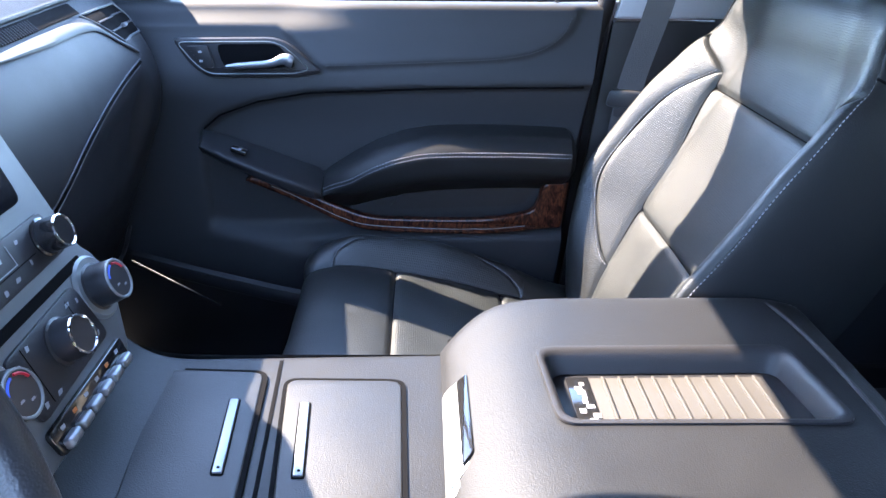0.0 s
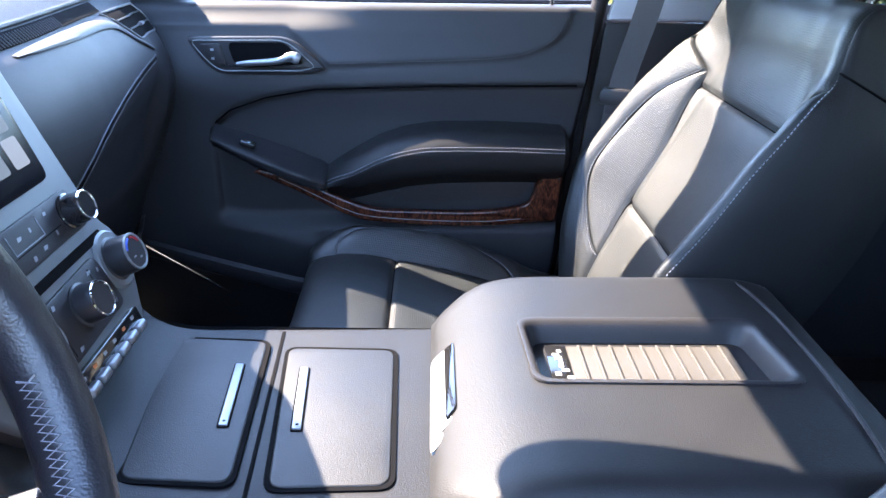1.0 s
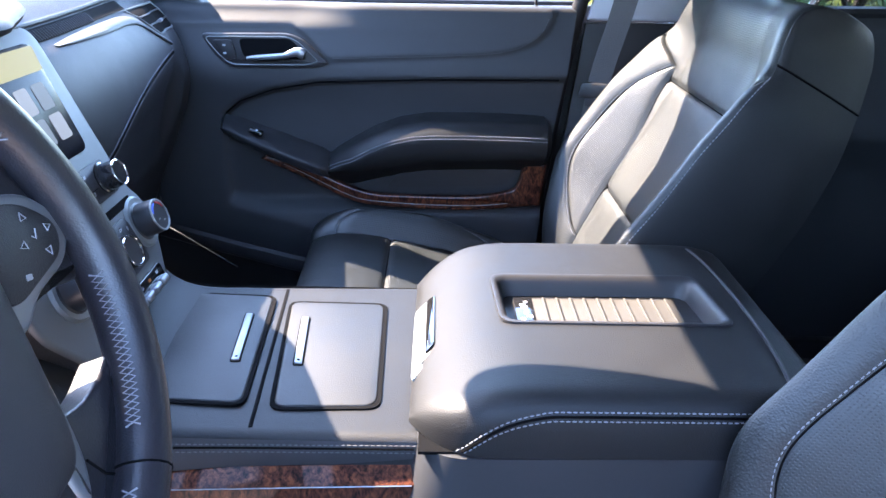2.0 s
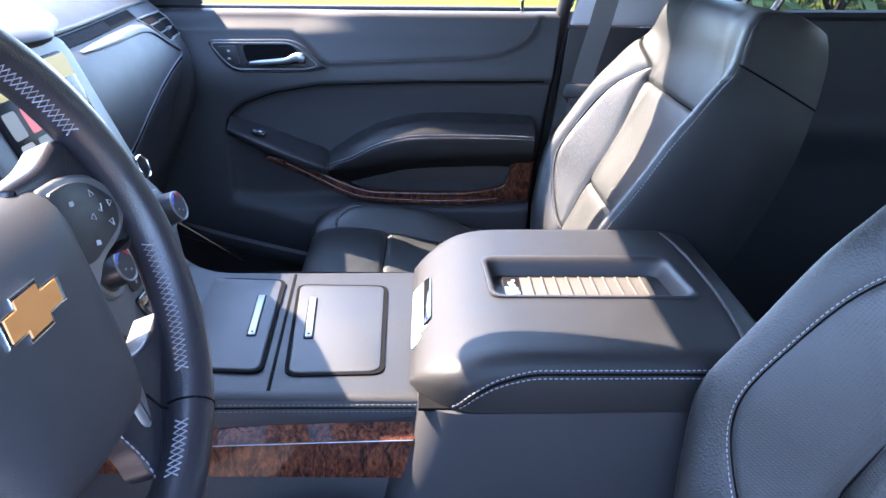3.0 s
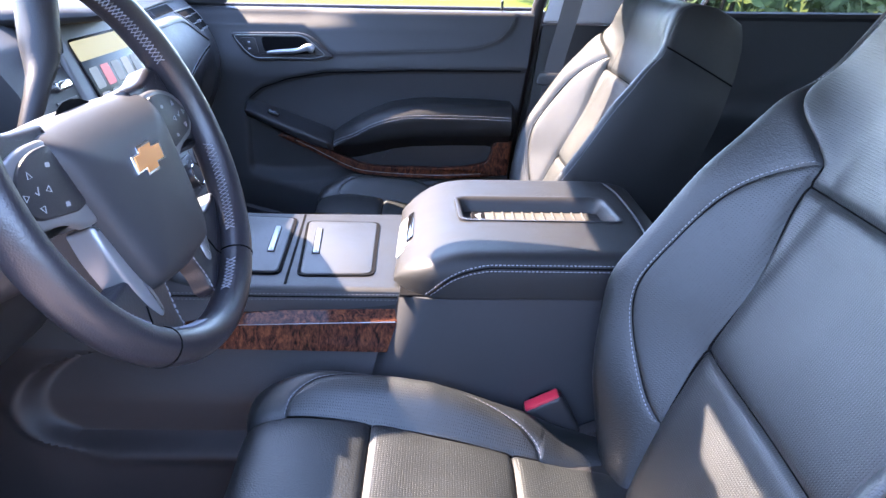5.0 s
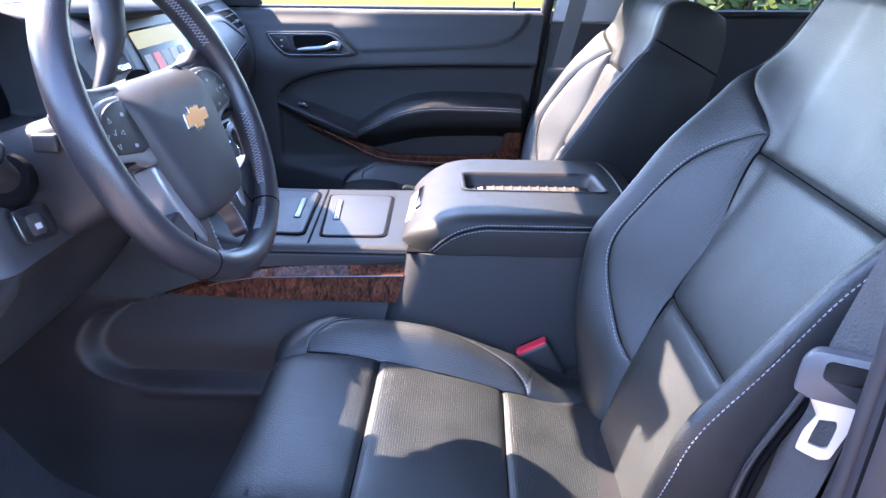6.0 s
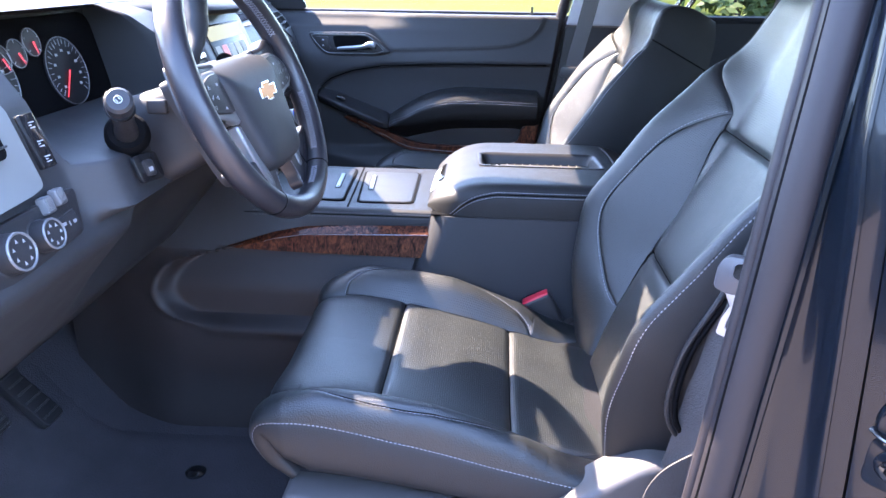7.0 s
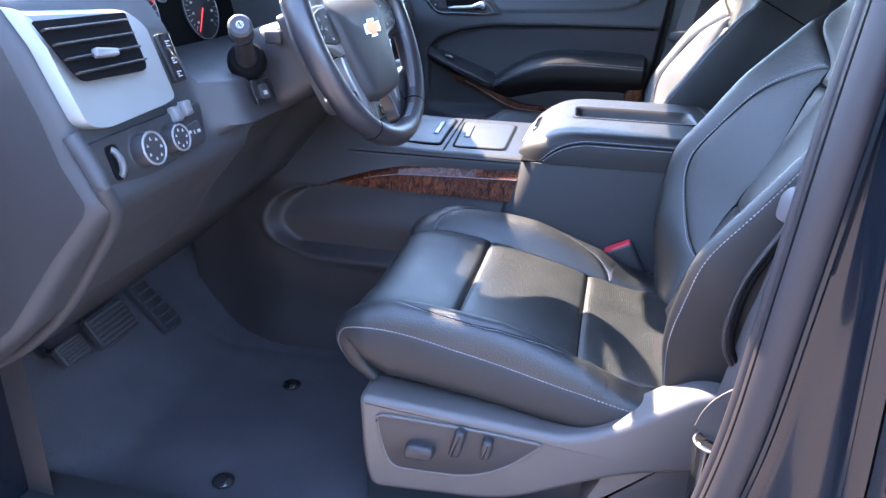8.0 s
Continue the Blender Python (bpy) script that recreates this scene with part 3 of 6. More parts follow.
# cup-holder covers
def cup_cover(pts, z, bar):
    """A flush lid over the cup holders with a slim pull bar; pts: its corners, from the near front one."""
    c = part("cover", plate(round_poly(pts, 0.014, 6), lambda x, y, w: Vector((x, y, z + w)), 0.0052, 0.0022, 3), COVER, console)
    mid = np.mean(np.asarray(pts, float), axis=0)
    grown = [mid + (np.asarray(p, float) - mid) * (1.0 + 0.0045 / np.abs(np.asarray(p, float) - mid)) for p in pts]
    part("cover_gap", plate(round_poly(grown, 0.017, 6), lambda x, y, w: Vector((x, y, z + w)), 0.0038), GAP, console)
    (xa, ya), (xb, yb) = bar
    part("pull_slot", plate(round_poly([(xb - 0.0062, yb - 0.002), (xb + 0.0062, yb - 0.002), (xa + 0.0062, ya + 0.002), (xa - 0.0062, ya + 0.002)], 0.003, 4), lambda x, y, w: Vector((x, y, z + 0.0048 + w)), 0.0012), GAP, c)
    pull = part("pull_bar", plate(round_poly([(xb - 0.0046, yb), (xb + 0.0046, yb), (xa + 0.0046, ya), (xa - 0.0046, ya)], 0.002, 4), lambda x, y, w: Vector((x, y, z + 0.0055 + w)), 0.0026, 0.0012), BRUSHED, c, "polished metal pull bar")
    part("bar_dot", lathe([(0.0016, 0), (0.0016, 0.0004), (0, 0.0004)], (xb, yb + 0.006, z + 0.0081), (0, 0, 1), 12), GAP, pull)
    return c


cover_a = cup_cover([(-0.374, -0.108), (-0.274, -0.114), (-0.289, 0.122), (-0.402, 0.130)], 0.5345, ((-0.309, 0.071), (-0.300, -0.037)))
cover_b = cup_cover([(-0.240, -0.119), (-0.133, -0.115), (-0.140, 0.106), (-0.262, 0.110)], 0.5332, ((-0.237, 0.066), (-0.228, -0.041)))
part("deck_gap", plate([(-0.2585, -0.150), (-0.2545, -0.150), (-0.2735, 0.150), (-0.2775, 0.150)], lambda x, y, w: Vector((x, y, 0.5345 + w)), 0.0014), GAP, console)

# armrest lid: sections across y, lofted along x
lid_top = poly_interp(smooth_path([(-0.098, 0.546), (-0.092, 0.5565), (-0.078, 0.5685), (-0.056, 0.5815), (-0.030, 0.592), (0.0, 0.5982), (0.035, 0.600), (0.12, 0.600), (0.22, 0.600), (0.27, 0.598), (0.30, 0.591), (0.318, 0.580), (0.330, 0.560)], 240))
TX0, TX1, TY0, TY1 = 0.002, 0.250, -0.046, 0.068


def inside_rect(x, y, grow):
    """Distance inside the tray's rounded rectangle, grown by grow."""
    cx, cy, hx, hy, r = (TX0 + TX1) / 2, (TY0 + TY1) / 2, (TX1 - TX0) / 2 + grow, (TY1 - TY0) / 2 + grow, 0.016
    qx, qy = abs(x - cx) - hx + r, abs(y - cy) - hy + r
    return r - (math.hypot(max(qx, 0), max(qy, 0)) + min(max(qx, qy), 0))


def lid_wide(x):
    return 0.196 - 0.050 * (1 - min(1, (x + 0.098) / 0.080)) ** 2.3


def lid_z(x, y):
    z1, z0, wide = float(lid_top(x)), 0.541 + 0.006 * (1 - min(1, (x + 0.098) / 0.03)), lid_wide(x)
    e = min(1.0, max(0.0, (abs(y) - (wide - 0.040)) / 0.040))
    return z0 + (z1 - z0) * (1 - e ** 3.6) ** 0.36


xs = np.unique(np.round(np.r_[np.linspace(-0.098, 0.33, 150), np.linspace(TX0 - 0.006, TX0 + 0.006, 9), np.linspace(TX1 - 0.006, TX1 + 0.006, 9)], 5))
us = np.unique(np.round(np.r_[np.linspace(-1, 1, 120), np.linspace(0.95, 1, 10), -np.linspace(0.95, 1, 10), (TY0 + np.linspace(-0.006, 0.006, 9)) / 0.196, (TY1 + np.linspace(-0.006, 0.006, 9)) / 0.196], 5))
rows = []
for x in xs:
    wide = lid_wide(x)
    low_z = 0.5375 + 0.003 * (1 - min(1, (x + 0.098) / 0.03))
    row = [(x, -wide, low_z)]
    for u in us:
        row.append((x, u * wide, lid_z(x, u * wide) - 0.026 * float(smoothstep(-0.001, 0.003, inside_rect(x, u * wide, 0.0)))))
    row.append((x, wide, low_z))
    rows.append(row)
lid_ob = part("armrest_lid", grid_mesh("armrest_lid", np.array(rows), flip=True), SMOOTH, console, "padded leather armrest lid")
# tray: rim, sunken walls, ribbed mat
outer = round_poly([(TX0 - 0.004, TY0 - 0.004), (TX1 + 0.008, TY0 - 0.007), (TX1 - 0.002, TY1 + 0.004), (TX0 - 0.010, TY1 + 0.004)], 0.019, 6)
steps = [(outer, 0.5998), (outer * 0.995 + np.mean(outer, 0) * 0.005, 0.6022)]
mid = np.mean(outer, 0)
for inset, z in ((0.003, 0.6026), (0.007, 0.6010), (0.010, 0.596), (0.013, 0.588), (0.016, 0.579)):
    q = outer - mid
    k = 1 - inset / np.array((0.128, 0.060))
    steps.append((mid + q * k, z))
part("tray_rim", loft([[Vector((a, b, z)) for a, b in ring] for ring, z in steps], cap=False), HARD, console)
inner = mid + (outer - mid) * (1 - 0.0155 / np.array((0.128, 0.060)))
tray = part("tray_floor", plate(inner, lambda x, y, w: Vector((x, y, 0.574 + w)), 0.004), HARD, console)
MX0, MX1, MY0, MY1 = TX0 + 0.022, TX1 - 0.032, TY0 + 0.016, TY1 - 0.020
part("ribbed_mat", box(MX0, MX1, MY0, MY1, 0.5775, 0.5800, 0.001), RUBBER, tray, "grey ribbed rubber mat")
for i in range(10):
    x = MX0 + 0.034 + i * (MX1 - MX0 - 0.036) / 9.5
    part("mat_rib", box(x - 0.0013, x + 0.0013, MY0 + 0.001, MY1 - 0.001, 0.5795, 0.5828, 0.0006, 2), RUBBER, tray)
plaque = part("printed_plaque", box(MX0 - 0.002, MX0 + 0.020, MY0, MY1, 0.5795, 0.5812, 0.0005), GLOSS, tray, "black plaque with white print")
random.seed(5)
for i in range(9):
    x, y = MX0 + 0.002 + random.random() * 0.012, MY0 + 0.006 + (MY1 - MY0 - 0.014) * (i + 0.5) / 9
    part("print_bar", box(x, x + 0.004 + random.random() * 0.004, y - 0.003, y + 0.002 + random.random() * 0.002, 0.5811, 0.5816), WHITE, plaque)
# raised piping near the lid's rear end
part("lid_piping", tube(smooth_path([(0.262, 0.188, 0.577), (0.268, 0.165, 0.5965), (0.276, 0.10, 0.6005), (0.280, 0.0, 0.6005), (0.276, -0.10, 0.6005), (0.268, -0.165, 0.5965), (0.262, -0.188, 0.577)], 60), 0.0022, 8), HARD, console)
for s in (-1, 1):
    # the side panel's seam runs along the top edge and sweeps down round the front corner
    fall = poly_interp([(-0.062, -0.050), (-0.050, -0.046), (-0.039, -0.033), (-0.025, -0.021), (-0.008, -0.011), (0.010, -0.005), (0.035, 0.0), (0.3, 0.0)])
    for level in (0.5865, 0.5825, 0.5785):
        line = []
        for x in np.linspace(-0.050 + 9 * (0.5865 - level) * 0.1, 0.31, 130):
            z = level + float(np.mean([fall(x + d) for d in (-0.006, 0, 0.006)]))
            z0, z1 = 0.541 + 0.006 * (1 - min(1, (x + 0.098) / 0.03)), float(lid_top(x))
            k = min(0.985, max(0.02, (z - z0) / (z1 - z0)))
            e = (1 - k ** (1 / 0.36)) ** (1 / 3.6)
            line.append((x, s * (lid_wide(x) - 0.040 + 0.040 * e + 0.0007), z0 + k * (z1 - z0)))
        if level == 0.5825:
            part("welt", tube(line, 0.0014, 6), GAP, console)
        else:
            part("stitching", stitches(line), THREAD, console, "pale grey stitching")
# latch on the lid's front
lm = plane_map((-0.096, 0.0, 0.5485), (0, -1, 0), (0.87, 0, 0.49))
latch = part("latch", plate(round_poly([(-0.058, 0.0), (0.098, 0.0), (0.050, 0.046), (-0.086, 0.046)], 0.012, 5), lm, 0.007, 0.003), SILVER, console, "satin metal lid latch")
part("latch_face", plate(round_poly([(-0.056, 0.006), (0.082, 0.006), (0.044, 0.041), (-0.076, 0.041)], 0.009, 5), lambda a, b, c: lm(a, b, 0.0066 + c), 0.002, 0.001), SILVER, latch)
part("latch_bar", plate(round_poly([(-0.060, 0.020), (0.062, 0.020), (0.050, 0.032), (-0.066, 0.032)], 0.004, 4), lambda a, b, c: lm(a, b, 0.008 + c), 0.004, 0.002), GLOSS, latch)
# body under the lid
rings2 = []
for z, x0 in ((0.05, -0.20), (0.30, -0.165), (0.40, -0.135), (0.46, -0.113), (0.50, -0.100), (0.525, -0.094), (0.536, -0.090)):
    w = float(np.interp(z, [0.30, 0.40, 0.46, 0.50, 0.536], [0.218, 0.217, 0.211, 0.203, 0.197]))
    rings2.append([Vector((a, b, z)) for a, b in round_poly([(x0, -w), (0.335, -0.192), (0.335, 0.192), (x0, w)], [0.055, 0.01, 0.01, 0.055], 9)])
part("bin_body", loft(rings2), SOFT, console)
part("lid_gap", box(-0.088, 0.33, -0.1885, 0.1885, 0.5345, 0.5385, 0.0008), GAP, console)

# ==== floor and shell ====
def heightfield(name, xs, ys, f, mat, parent=None, label=""):
    P = np.array([[(x, y, f(x, y)) for x in xs] for y in ys])
    return part(name, grid_mesh(name, P), mat, parent, label)


floor = heightfield("floor", np.linspace(-1.05, 2.6, 130), np.linspace(-0.80, 0.80, 70),
                    lambda x, y: 0.04 + 0.05 * math.exp(-(y / 0.3) ** 4) * (x > -2) + 0.30 * float(smoothstep(-0.72, -1.05, x)) + 0.004 * noise.noise((x * 6, y * 6, 1)), CARPET)
tagged(floor, "charcoal carpeted car floor", "floor", kind="structure")
mat_thing = thing("floor_mat", "dark grey carpet floor mat in the driver's footwell", "floor mat", (-0.55, -0.47, 0.045))
floor_z = lambda x, y: 0.04 + 0.05 * math.exp(-(y / 0.3) ** 4) + 0.30 * float(smoothstep(-0.72, -1.05, x)) + 0.004 * noise.noise((x * 6, y * 6, 1))
mat_rows = []
for v in np.linspace(0, 1, 30):
    y = -0.745 + 0.475 * v
    mat_rows.append([(x, y, floor_z(x, y) + 0.009 * min(1, 12 * min(u, 1 - u, v, 1 - v)) ** 0.5 - 0.001) for u in np.linspace(0, 1, 36) for x in [-0.90 + 0.60 * u]])
part("mat", grid_mesh("mat", np.array(mat_rows)), CARPET, mat_thing)
for x, y in ((-0.529, -0.375), (-0.519, -0.687)):
    p = part("mat_retainer", lathe([(0.02, 0), (0.02, 0.004), (0.013, 0.009), (0.006, 0.010), (0.0, 0.010)], (x, y, 0.05), (0, 0, 1), 20), GLOSS, mat_thing, "round black retainer")

roof = thing("roof", "grey headliner roof of the car", "roof", (0.8, 0, 1.25), kind="structure")
HZ = 1.20
roof_front = poly_interp([(0, -0.335), (0.2, -0.335), (0.4, -0.325), (0.5, -0.318), (0.6, -0.31)])
roof_half = poly_interp([(-0.34, 0.685), (-0.10, 0.688), (0.03, 0.73), (0.15, 0.76), (0.6, 0.75), (2.9, 0.72)])


def roof_sheet(lift):
    P = []
    for u in np.linspace(-1, 1, 25):
        row = []
        for v in np.linspace(0, 1, 40) ** 1.5:
            x = float(roof_front(abs(u) * 0.6)) * (1 - v) + 2.9 * v
            row.append((x, u * float(roof_half(x)), HZ + lift + (1 - u * u) * 0.05 * math.sin(min(1, (x + 0.335) / 0.8) * math.pi / 2)))
        P.append(row)
    return np.array(P)


skin = roof_sheet(0.0)
liner = part("headliner", grid_mesh("headliner", skin), GREYTRIM, roof)
part("roof_skin", grid_mesh("roof_skin", roof_sheet(0.03)), PAINT, roof)


def strut(name, a, b, w, d, mat, parent, axis):
    """A pillar of rounded section from a to b."""
    a, b = Vector(a), Vector(b)
    path = smooth_path([a, a.lerp(b, 0.33), a.lerp(b, 0.66), b], 12)
    return part(name, tube(path, w, 14, up=axis, flat=d / w), mat, parent)


shell = thing("car_body", "dark blue car body with pillars and sills", "car", (0.5, 0, 0.0), kind="structure")
for s in (-1, 1):
    edge = skin[0 if s < 0 else -1]
    part("roof_rail", tube(edge + np.array((0, s * 0.022, 0.012)), 0.024, 12), PAINT, shell)
    c = edge[0] + np.array((0, s * 0.022, 0.012))
    strut("front_pillar", tuple(c), (-1.02, s * 0.845, 0.88), 0.036, 0.056, HARD, shell, (0, 1, 0.2))
part("header", tube(skin[:, 0] + np.array((0.026, 0, 0.014)), 0.028, 10, flat=0.6), HARD, shell)

windscreen = thing("windshield", "clear curved windshield of the car", "windshield", (-0.6, 0, 1.0), kind="structure")
P = np.array([[((1 - v) * (-1.06 - 0.1 * (1 - (u / 0.78) ** 2)) + v * -0.335, u * (1 - 0.24 * v), 0.885 + v * (HZ + 0.01 - 0.885)) for u in np.linspace(-0.80, 0.80, 17)] for v in np.linspace(0, 1, 9)])
w = part("pane", grid_mesh("windshield", P), PANE, windscreen)
w.visible_shadow = False

# ==== ground outside ====
rise = lambda y: 0.16 * max(0, y - 1.9) * (1 if y < 14 else 14 / y)
ground = heightfield("ground", np.r_[-400, -120, -40, np.linspace(-20, 20, 41), 40, 120, 400], np.r_[-400, -100, -20, np.linspace(-6, 30, 40), 60, 140, 400],
                     lambda x, y: -0.62 + rise(y) + 0.02 * noise.noise((x * 0.7, y * 0.7, 0)), GRASS)
drive = heightfield("driveway", np.linspace(-14, 14, 30), np.linspace(-9, 1.6, 14), lambda x, y: -0.585 + 0.004 * noise.noise((x, y, 3)), DRIVE)
tagged(drive, "brown paved driveway under the car", "driveway", kind="structure")
tagged(ground, "sunlit green lawn around the car", "lawn", kind="structure")


# ==== passenger door ====
door = thing("passenger_door", "closed black passenger door trim with padded armrest and wood strip", "car door", (-0.2, 0.82, 0.1))
main_line = poly_interp([(-0.535, 0.60), (-0.525, 0.625), (-0.492, 0.652), (-0.42, 0.678), (-0.324, 0.695), (-0.1, 0.703), (0.182, 0.706)])
pad_line = poly_interp([(-0.80, 0.802), (-0.372, 0.802), (-0.30, 0.738), (-0.284, 0.737), (0.02, 0.750), (0.075, 0.757), (0.125, 0.775), (0.152, 0.80), (0.166, 0.826), (0.172, 0.86)])
rear_edge = poly_interp([(0.05, 0.13), (0.5, 0.165), (0.85, 0.212)])


def door_y(x, z):
    y = 0.795 + 0.018 * float(smoothstep(0.72, 0.82, z)) + (0.010 + 0.022 * float(smoothstep(-0.22, -0.38, x))) * float(smoothstep(0.795, 0.84, z)) - 0.012 * math.exp(-((z - 0.70) / 0.05) ** 2)
    y -= 0.007 * float(smoothstep(-0.005, 0.008, z - float(pad_line(x)))) * float(smoothstep(0.175, 0.168, x))
    below = float(smoothstep(0.006, -0.010, z - float(main_line(x)))) * float(smoothstep(-0.538, -0.525, x)) * float(smoothstep(0.33, 0.37, z + 0.25 * (x + 0.2)))
    y += 0.012 * below
    y -= 0.03 * float(smoothstep(0.44, 0.40, z)) * float(smoothstep(-0.62, -0.35, x))
    y += 0.06 * float(smoothstep(0.38, 0.10, z))
    return y


xs, zs = np.linspace(-0.80, 0.215, 150), np.linspace(0.08, 0.834, 150)
P = np.zeros((len(zs), len(xs), 3))
for j, z in enumerate(zs):
    for i, x in enumerate(xs):
        q = min(x, float(rear_edge(z)))
        y = door_y(q, z)
        P[j, i] = (q, y, z)
roll = [P[-1] + np.array((0, dy, dz)) for dy, dz in ((0.003, 0.006), (0.010, 0.010), (0.03, 0.012), (0.06, 0.010))]
P = np.concatenate([P, np.array(roll)], 0)
part("inner_panel", grid_mesh("inner_panel", P, flip=True), SOFT, door)
part("outer_skin", plate(round_poly([(-0.85, 0.02), (0.16, 0.02), (0.235, 0.84), (-0.80, 0.84)], 0.03, 4), lambda x, z, w: Vector((x, 0.90 + w, z)), 0.06, 0.02), PAINT, door)
line = [(x, door_y(x, z) - 0.0015, z) for x, z in smooth_path([(-0.29, 0.742), (-0.10, 0.748), (0.02, 0.754), (0.075, 0.762), (0.112, 0.776), (0.138, 0.797), (0.152, 0.822)], 120)]
part("stitching", stitches(line), DARK_THREAD, door)
groove = [(x, door_y(x, float(main_line(x)) - 0.01) - 0.008, float(main_line(x)) - 0.002) for x in np.linspace(-0.525, 0.178, 80)]
part("groove", tube(groove, 0.0022, 6), GAP, door)

# handle bezel, cup, lever and lock switch
bm_map = lambda x, z, w: Vector((x, 0.786 - w, z))
bez = round_poly([(-0.556, 0.790), (-0.362, 0.792), (-0.297, 0.733), (-0.330, 0.724), (-0.500, 0.722), (-0.528, 0.744)], [0.014, 0.03, 0.008, 0.01, 0.03, 0.02], 6)
bezel = part("handle_bezel", plate(bez, bm_map, 0.010, 0.004), HARD, door, "black handle surround with a thin silver line")
ring = round_poly([(-0.547, 0.784), (-0.368, 0.786), (-0.318, 0.737), (-0.345, 0.730), (-0.497, 0.729), (-0.52, 0.748)], [0.012, 0.025, 0.008, 0.01, 0.025, 0.018], 6)
part("bezel_line", tube([bm_map(a, b, 0.0105) for a, b in ring], 0.0010, 6, closed=True), SILVER, bezel)
cup = round_poly([(-0.478, 0.781), (-0.372, 0.782), (-0.338, 0.742), (-0.45, 0.735), (-0.47, 0.745)], 0.012, 6)
part("handle_cup", plate(cup, lambda x, z, w: bm_map(x, z, 0.0103 + w), 0.0012), GAP, bezel)
lever = smooth_path([(-0.462, 0.7, 0.744), (-0.43, 0.7, 0.746), (-0.385, 0.7, 0.750), (-0.36, 0.7, 0.757), (-0.345, 0.7, 0.752)], 24)
lever[:, 1] = 0.764
part("door_lever", tube(lever, np.interp(np.arange(len(lever)), [0, 4, 14, len(lever) - 4, len(lever)], [0.003, 0.0055, 0.0065, 0.0115, 0.009]), 12, up=(0, 1, 0), flat=0.6), BRUSHED, bezel, "polished chrome door lever")
sw = part("lock_switch", plate(round_poly([(-0.530, 0.778), (-0.492, 0.779), (-0.484, 0.741), (-0.503, 0.738)], 0.006, 5), lambda x, z, w: bm_map(x, z, 0.0103 + w), 0.003, 0.0015), HARD, bezel)
for z in (0.768, 0.752):
    part("switch_mark", box(-0.510, -0.504, 0.7722, 0.7728, z - 0.002, z + 0.002), WHITE, sw)

# padded armrest
rings = []
for x, zt, zb, yo in ((-0.312, 0.528, 0.512, 0.752), (-0.29, 0.545, 0.515, 0.735), (-0.25, 0.570, 0.522, 0.722), (-0.20, 0.597, 0.535, 0.715), (-0.15, 0.615, 0.545, 0.712), (-0.09, 0.624, 0.552, 0.712), (0.0, 0.625, 0.555, 0.713), (0.10, 0.622, 0.556, 0.715), (0.155, 0.618, 0.558, 0.719), (0.166, 0.606, 0.565, 0.735)):
    o = round_poly([(0.815, zb - 0.06), (yo + 0.010, zb - 0.006), (yo, zt - 0.028), (yo + 0.022, zt), (0.812, zt + 0.006)], [0.002, 0.02, 0.012, 0.03, 0.002], 6)
    rings.append([Vector((x, a, b)) for a, b in o])
arm = part("armrest", loft(rings), SMOOTH, door, "padded leather armrest")
for k, dz in ((0, 0.0), (1, -0.007)):
    line = smooth_path([(-0.305, 0.748, 0.522 + dz), (-0.28, 0.7285, 0.538 + dz), (-0.25, 0.7205, 0.550 + dz), (-0.20, 0.7135, 0.577 + dz), (-0.15, 0.7105, 0.594 + dz), (-0.09, 0.7105, 0.602 + dz), (0.05, 0.7115, 0.602 + dz), (0.155, 0.7175, 0.597 + dz)], 70)
    part("stitching", stitches(line), THREAD, arm)
# switch pod ahead of the armrest
rings = []
for x, zt, yo, w in ((-0.534, 0.598, 0.772, 0.004), (-0.525, 0.604, 0.758, 0.012), (-0.48, 0.592, 0.735, 0.018), (-0.42, 0.570, 0.725, 0.022), (-0.36, 0.547, 0.722, 0.026), (-0.318, 0.531, 0.724, 0.024), (-0.306, 0.522, 0.735, 0.018)):
    o = round_poly([(0.80, zt - w - 0.02), (yo + 0.006, zt - w), (yo, zt - 0.004), (yo + 0.012, zt + 0.002), (0.80, zt + 0.018)], [0.002, 0.006, 0.006, 0.01, 0.002], 5)
    rings.append([Vector((x, a, b)) for a, b in o])
pod = part("switch_pod", loft(rings), HARD, door)
part("window_switch", box(-0.468, -0.438, 0.744, 0.762, 0.590, 0.600, 0.003, 3, Matrix.Translation((-0.453, 0.753, 0.595)) @ Matrix.Rotation(radians(20), 4, "Y") @ Matrix.Translation((0.453, -0.753, -0.595))), GLOSS, pod)
part("switch_tip", box(-0.452, -0.446, 0.745, 0.758, 0.5985, 0.6005, 0.0008), CHROME, pod)
# wood strip with its bright line, pull pocket behind it
low = smooth_path([(-0.452, 0.531), (-0.38, 0.499), (-0.32, 0.468), (-0.27, 0.443), (-0.22, 0.429), (-0.10, 0.421), (0.015, 0.420), (0.155, 0.428)], 42)
upp = smooth_path([(0.165, 0.522), (0.118, 0.518), (0.105, 0.480), (0.085, 0.462), (0.0, 0.451), (-0.15, 0.452), (-0.22, 0.457), (-0.28, 0.478), (-0.36, 0.514), (-0.44, 0.538)], 45)
woody = lambda x: 0.770 + 0.012 * float(smoothstep(0.0, 0.15, x))
part("wood_strip", plate(np.concatenate([low, upp]), lambda x, z, w: Vector((x, woody(x) + 0.012 - w, z)), 0.014, 0.004), WOOD, door, "dark burl wood strip", smooth=False)
part("bright_line", tube([(x, woody(x) - 0.0022, z) for x, z in zip(low[4:-3, 0], low[4:-3, 1] + 0.011)], 0.0009, 6), SILVER, door)
part("pull_pocket", plate(round_poly([(-0.19, 0.459), (0.08, 0.468), (0.10, 0.50), (0.11, 0.545), (-0.12, 0.535)], 0.02, 5), lambda x, z, w: Vector((x, 0.802 - w, z)), 0.002), HARD, door)
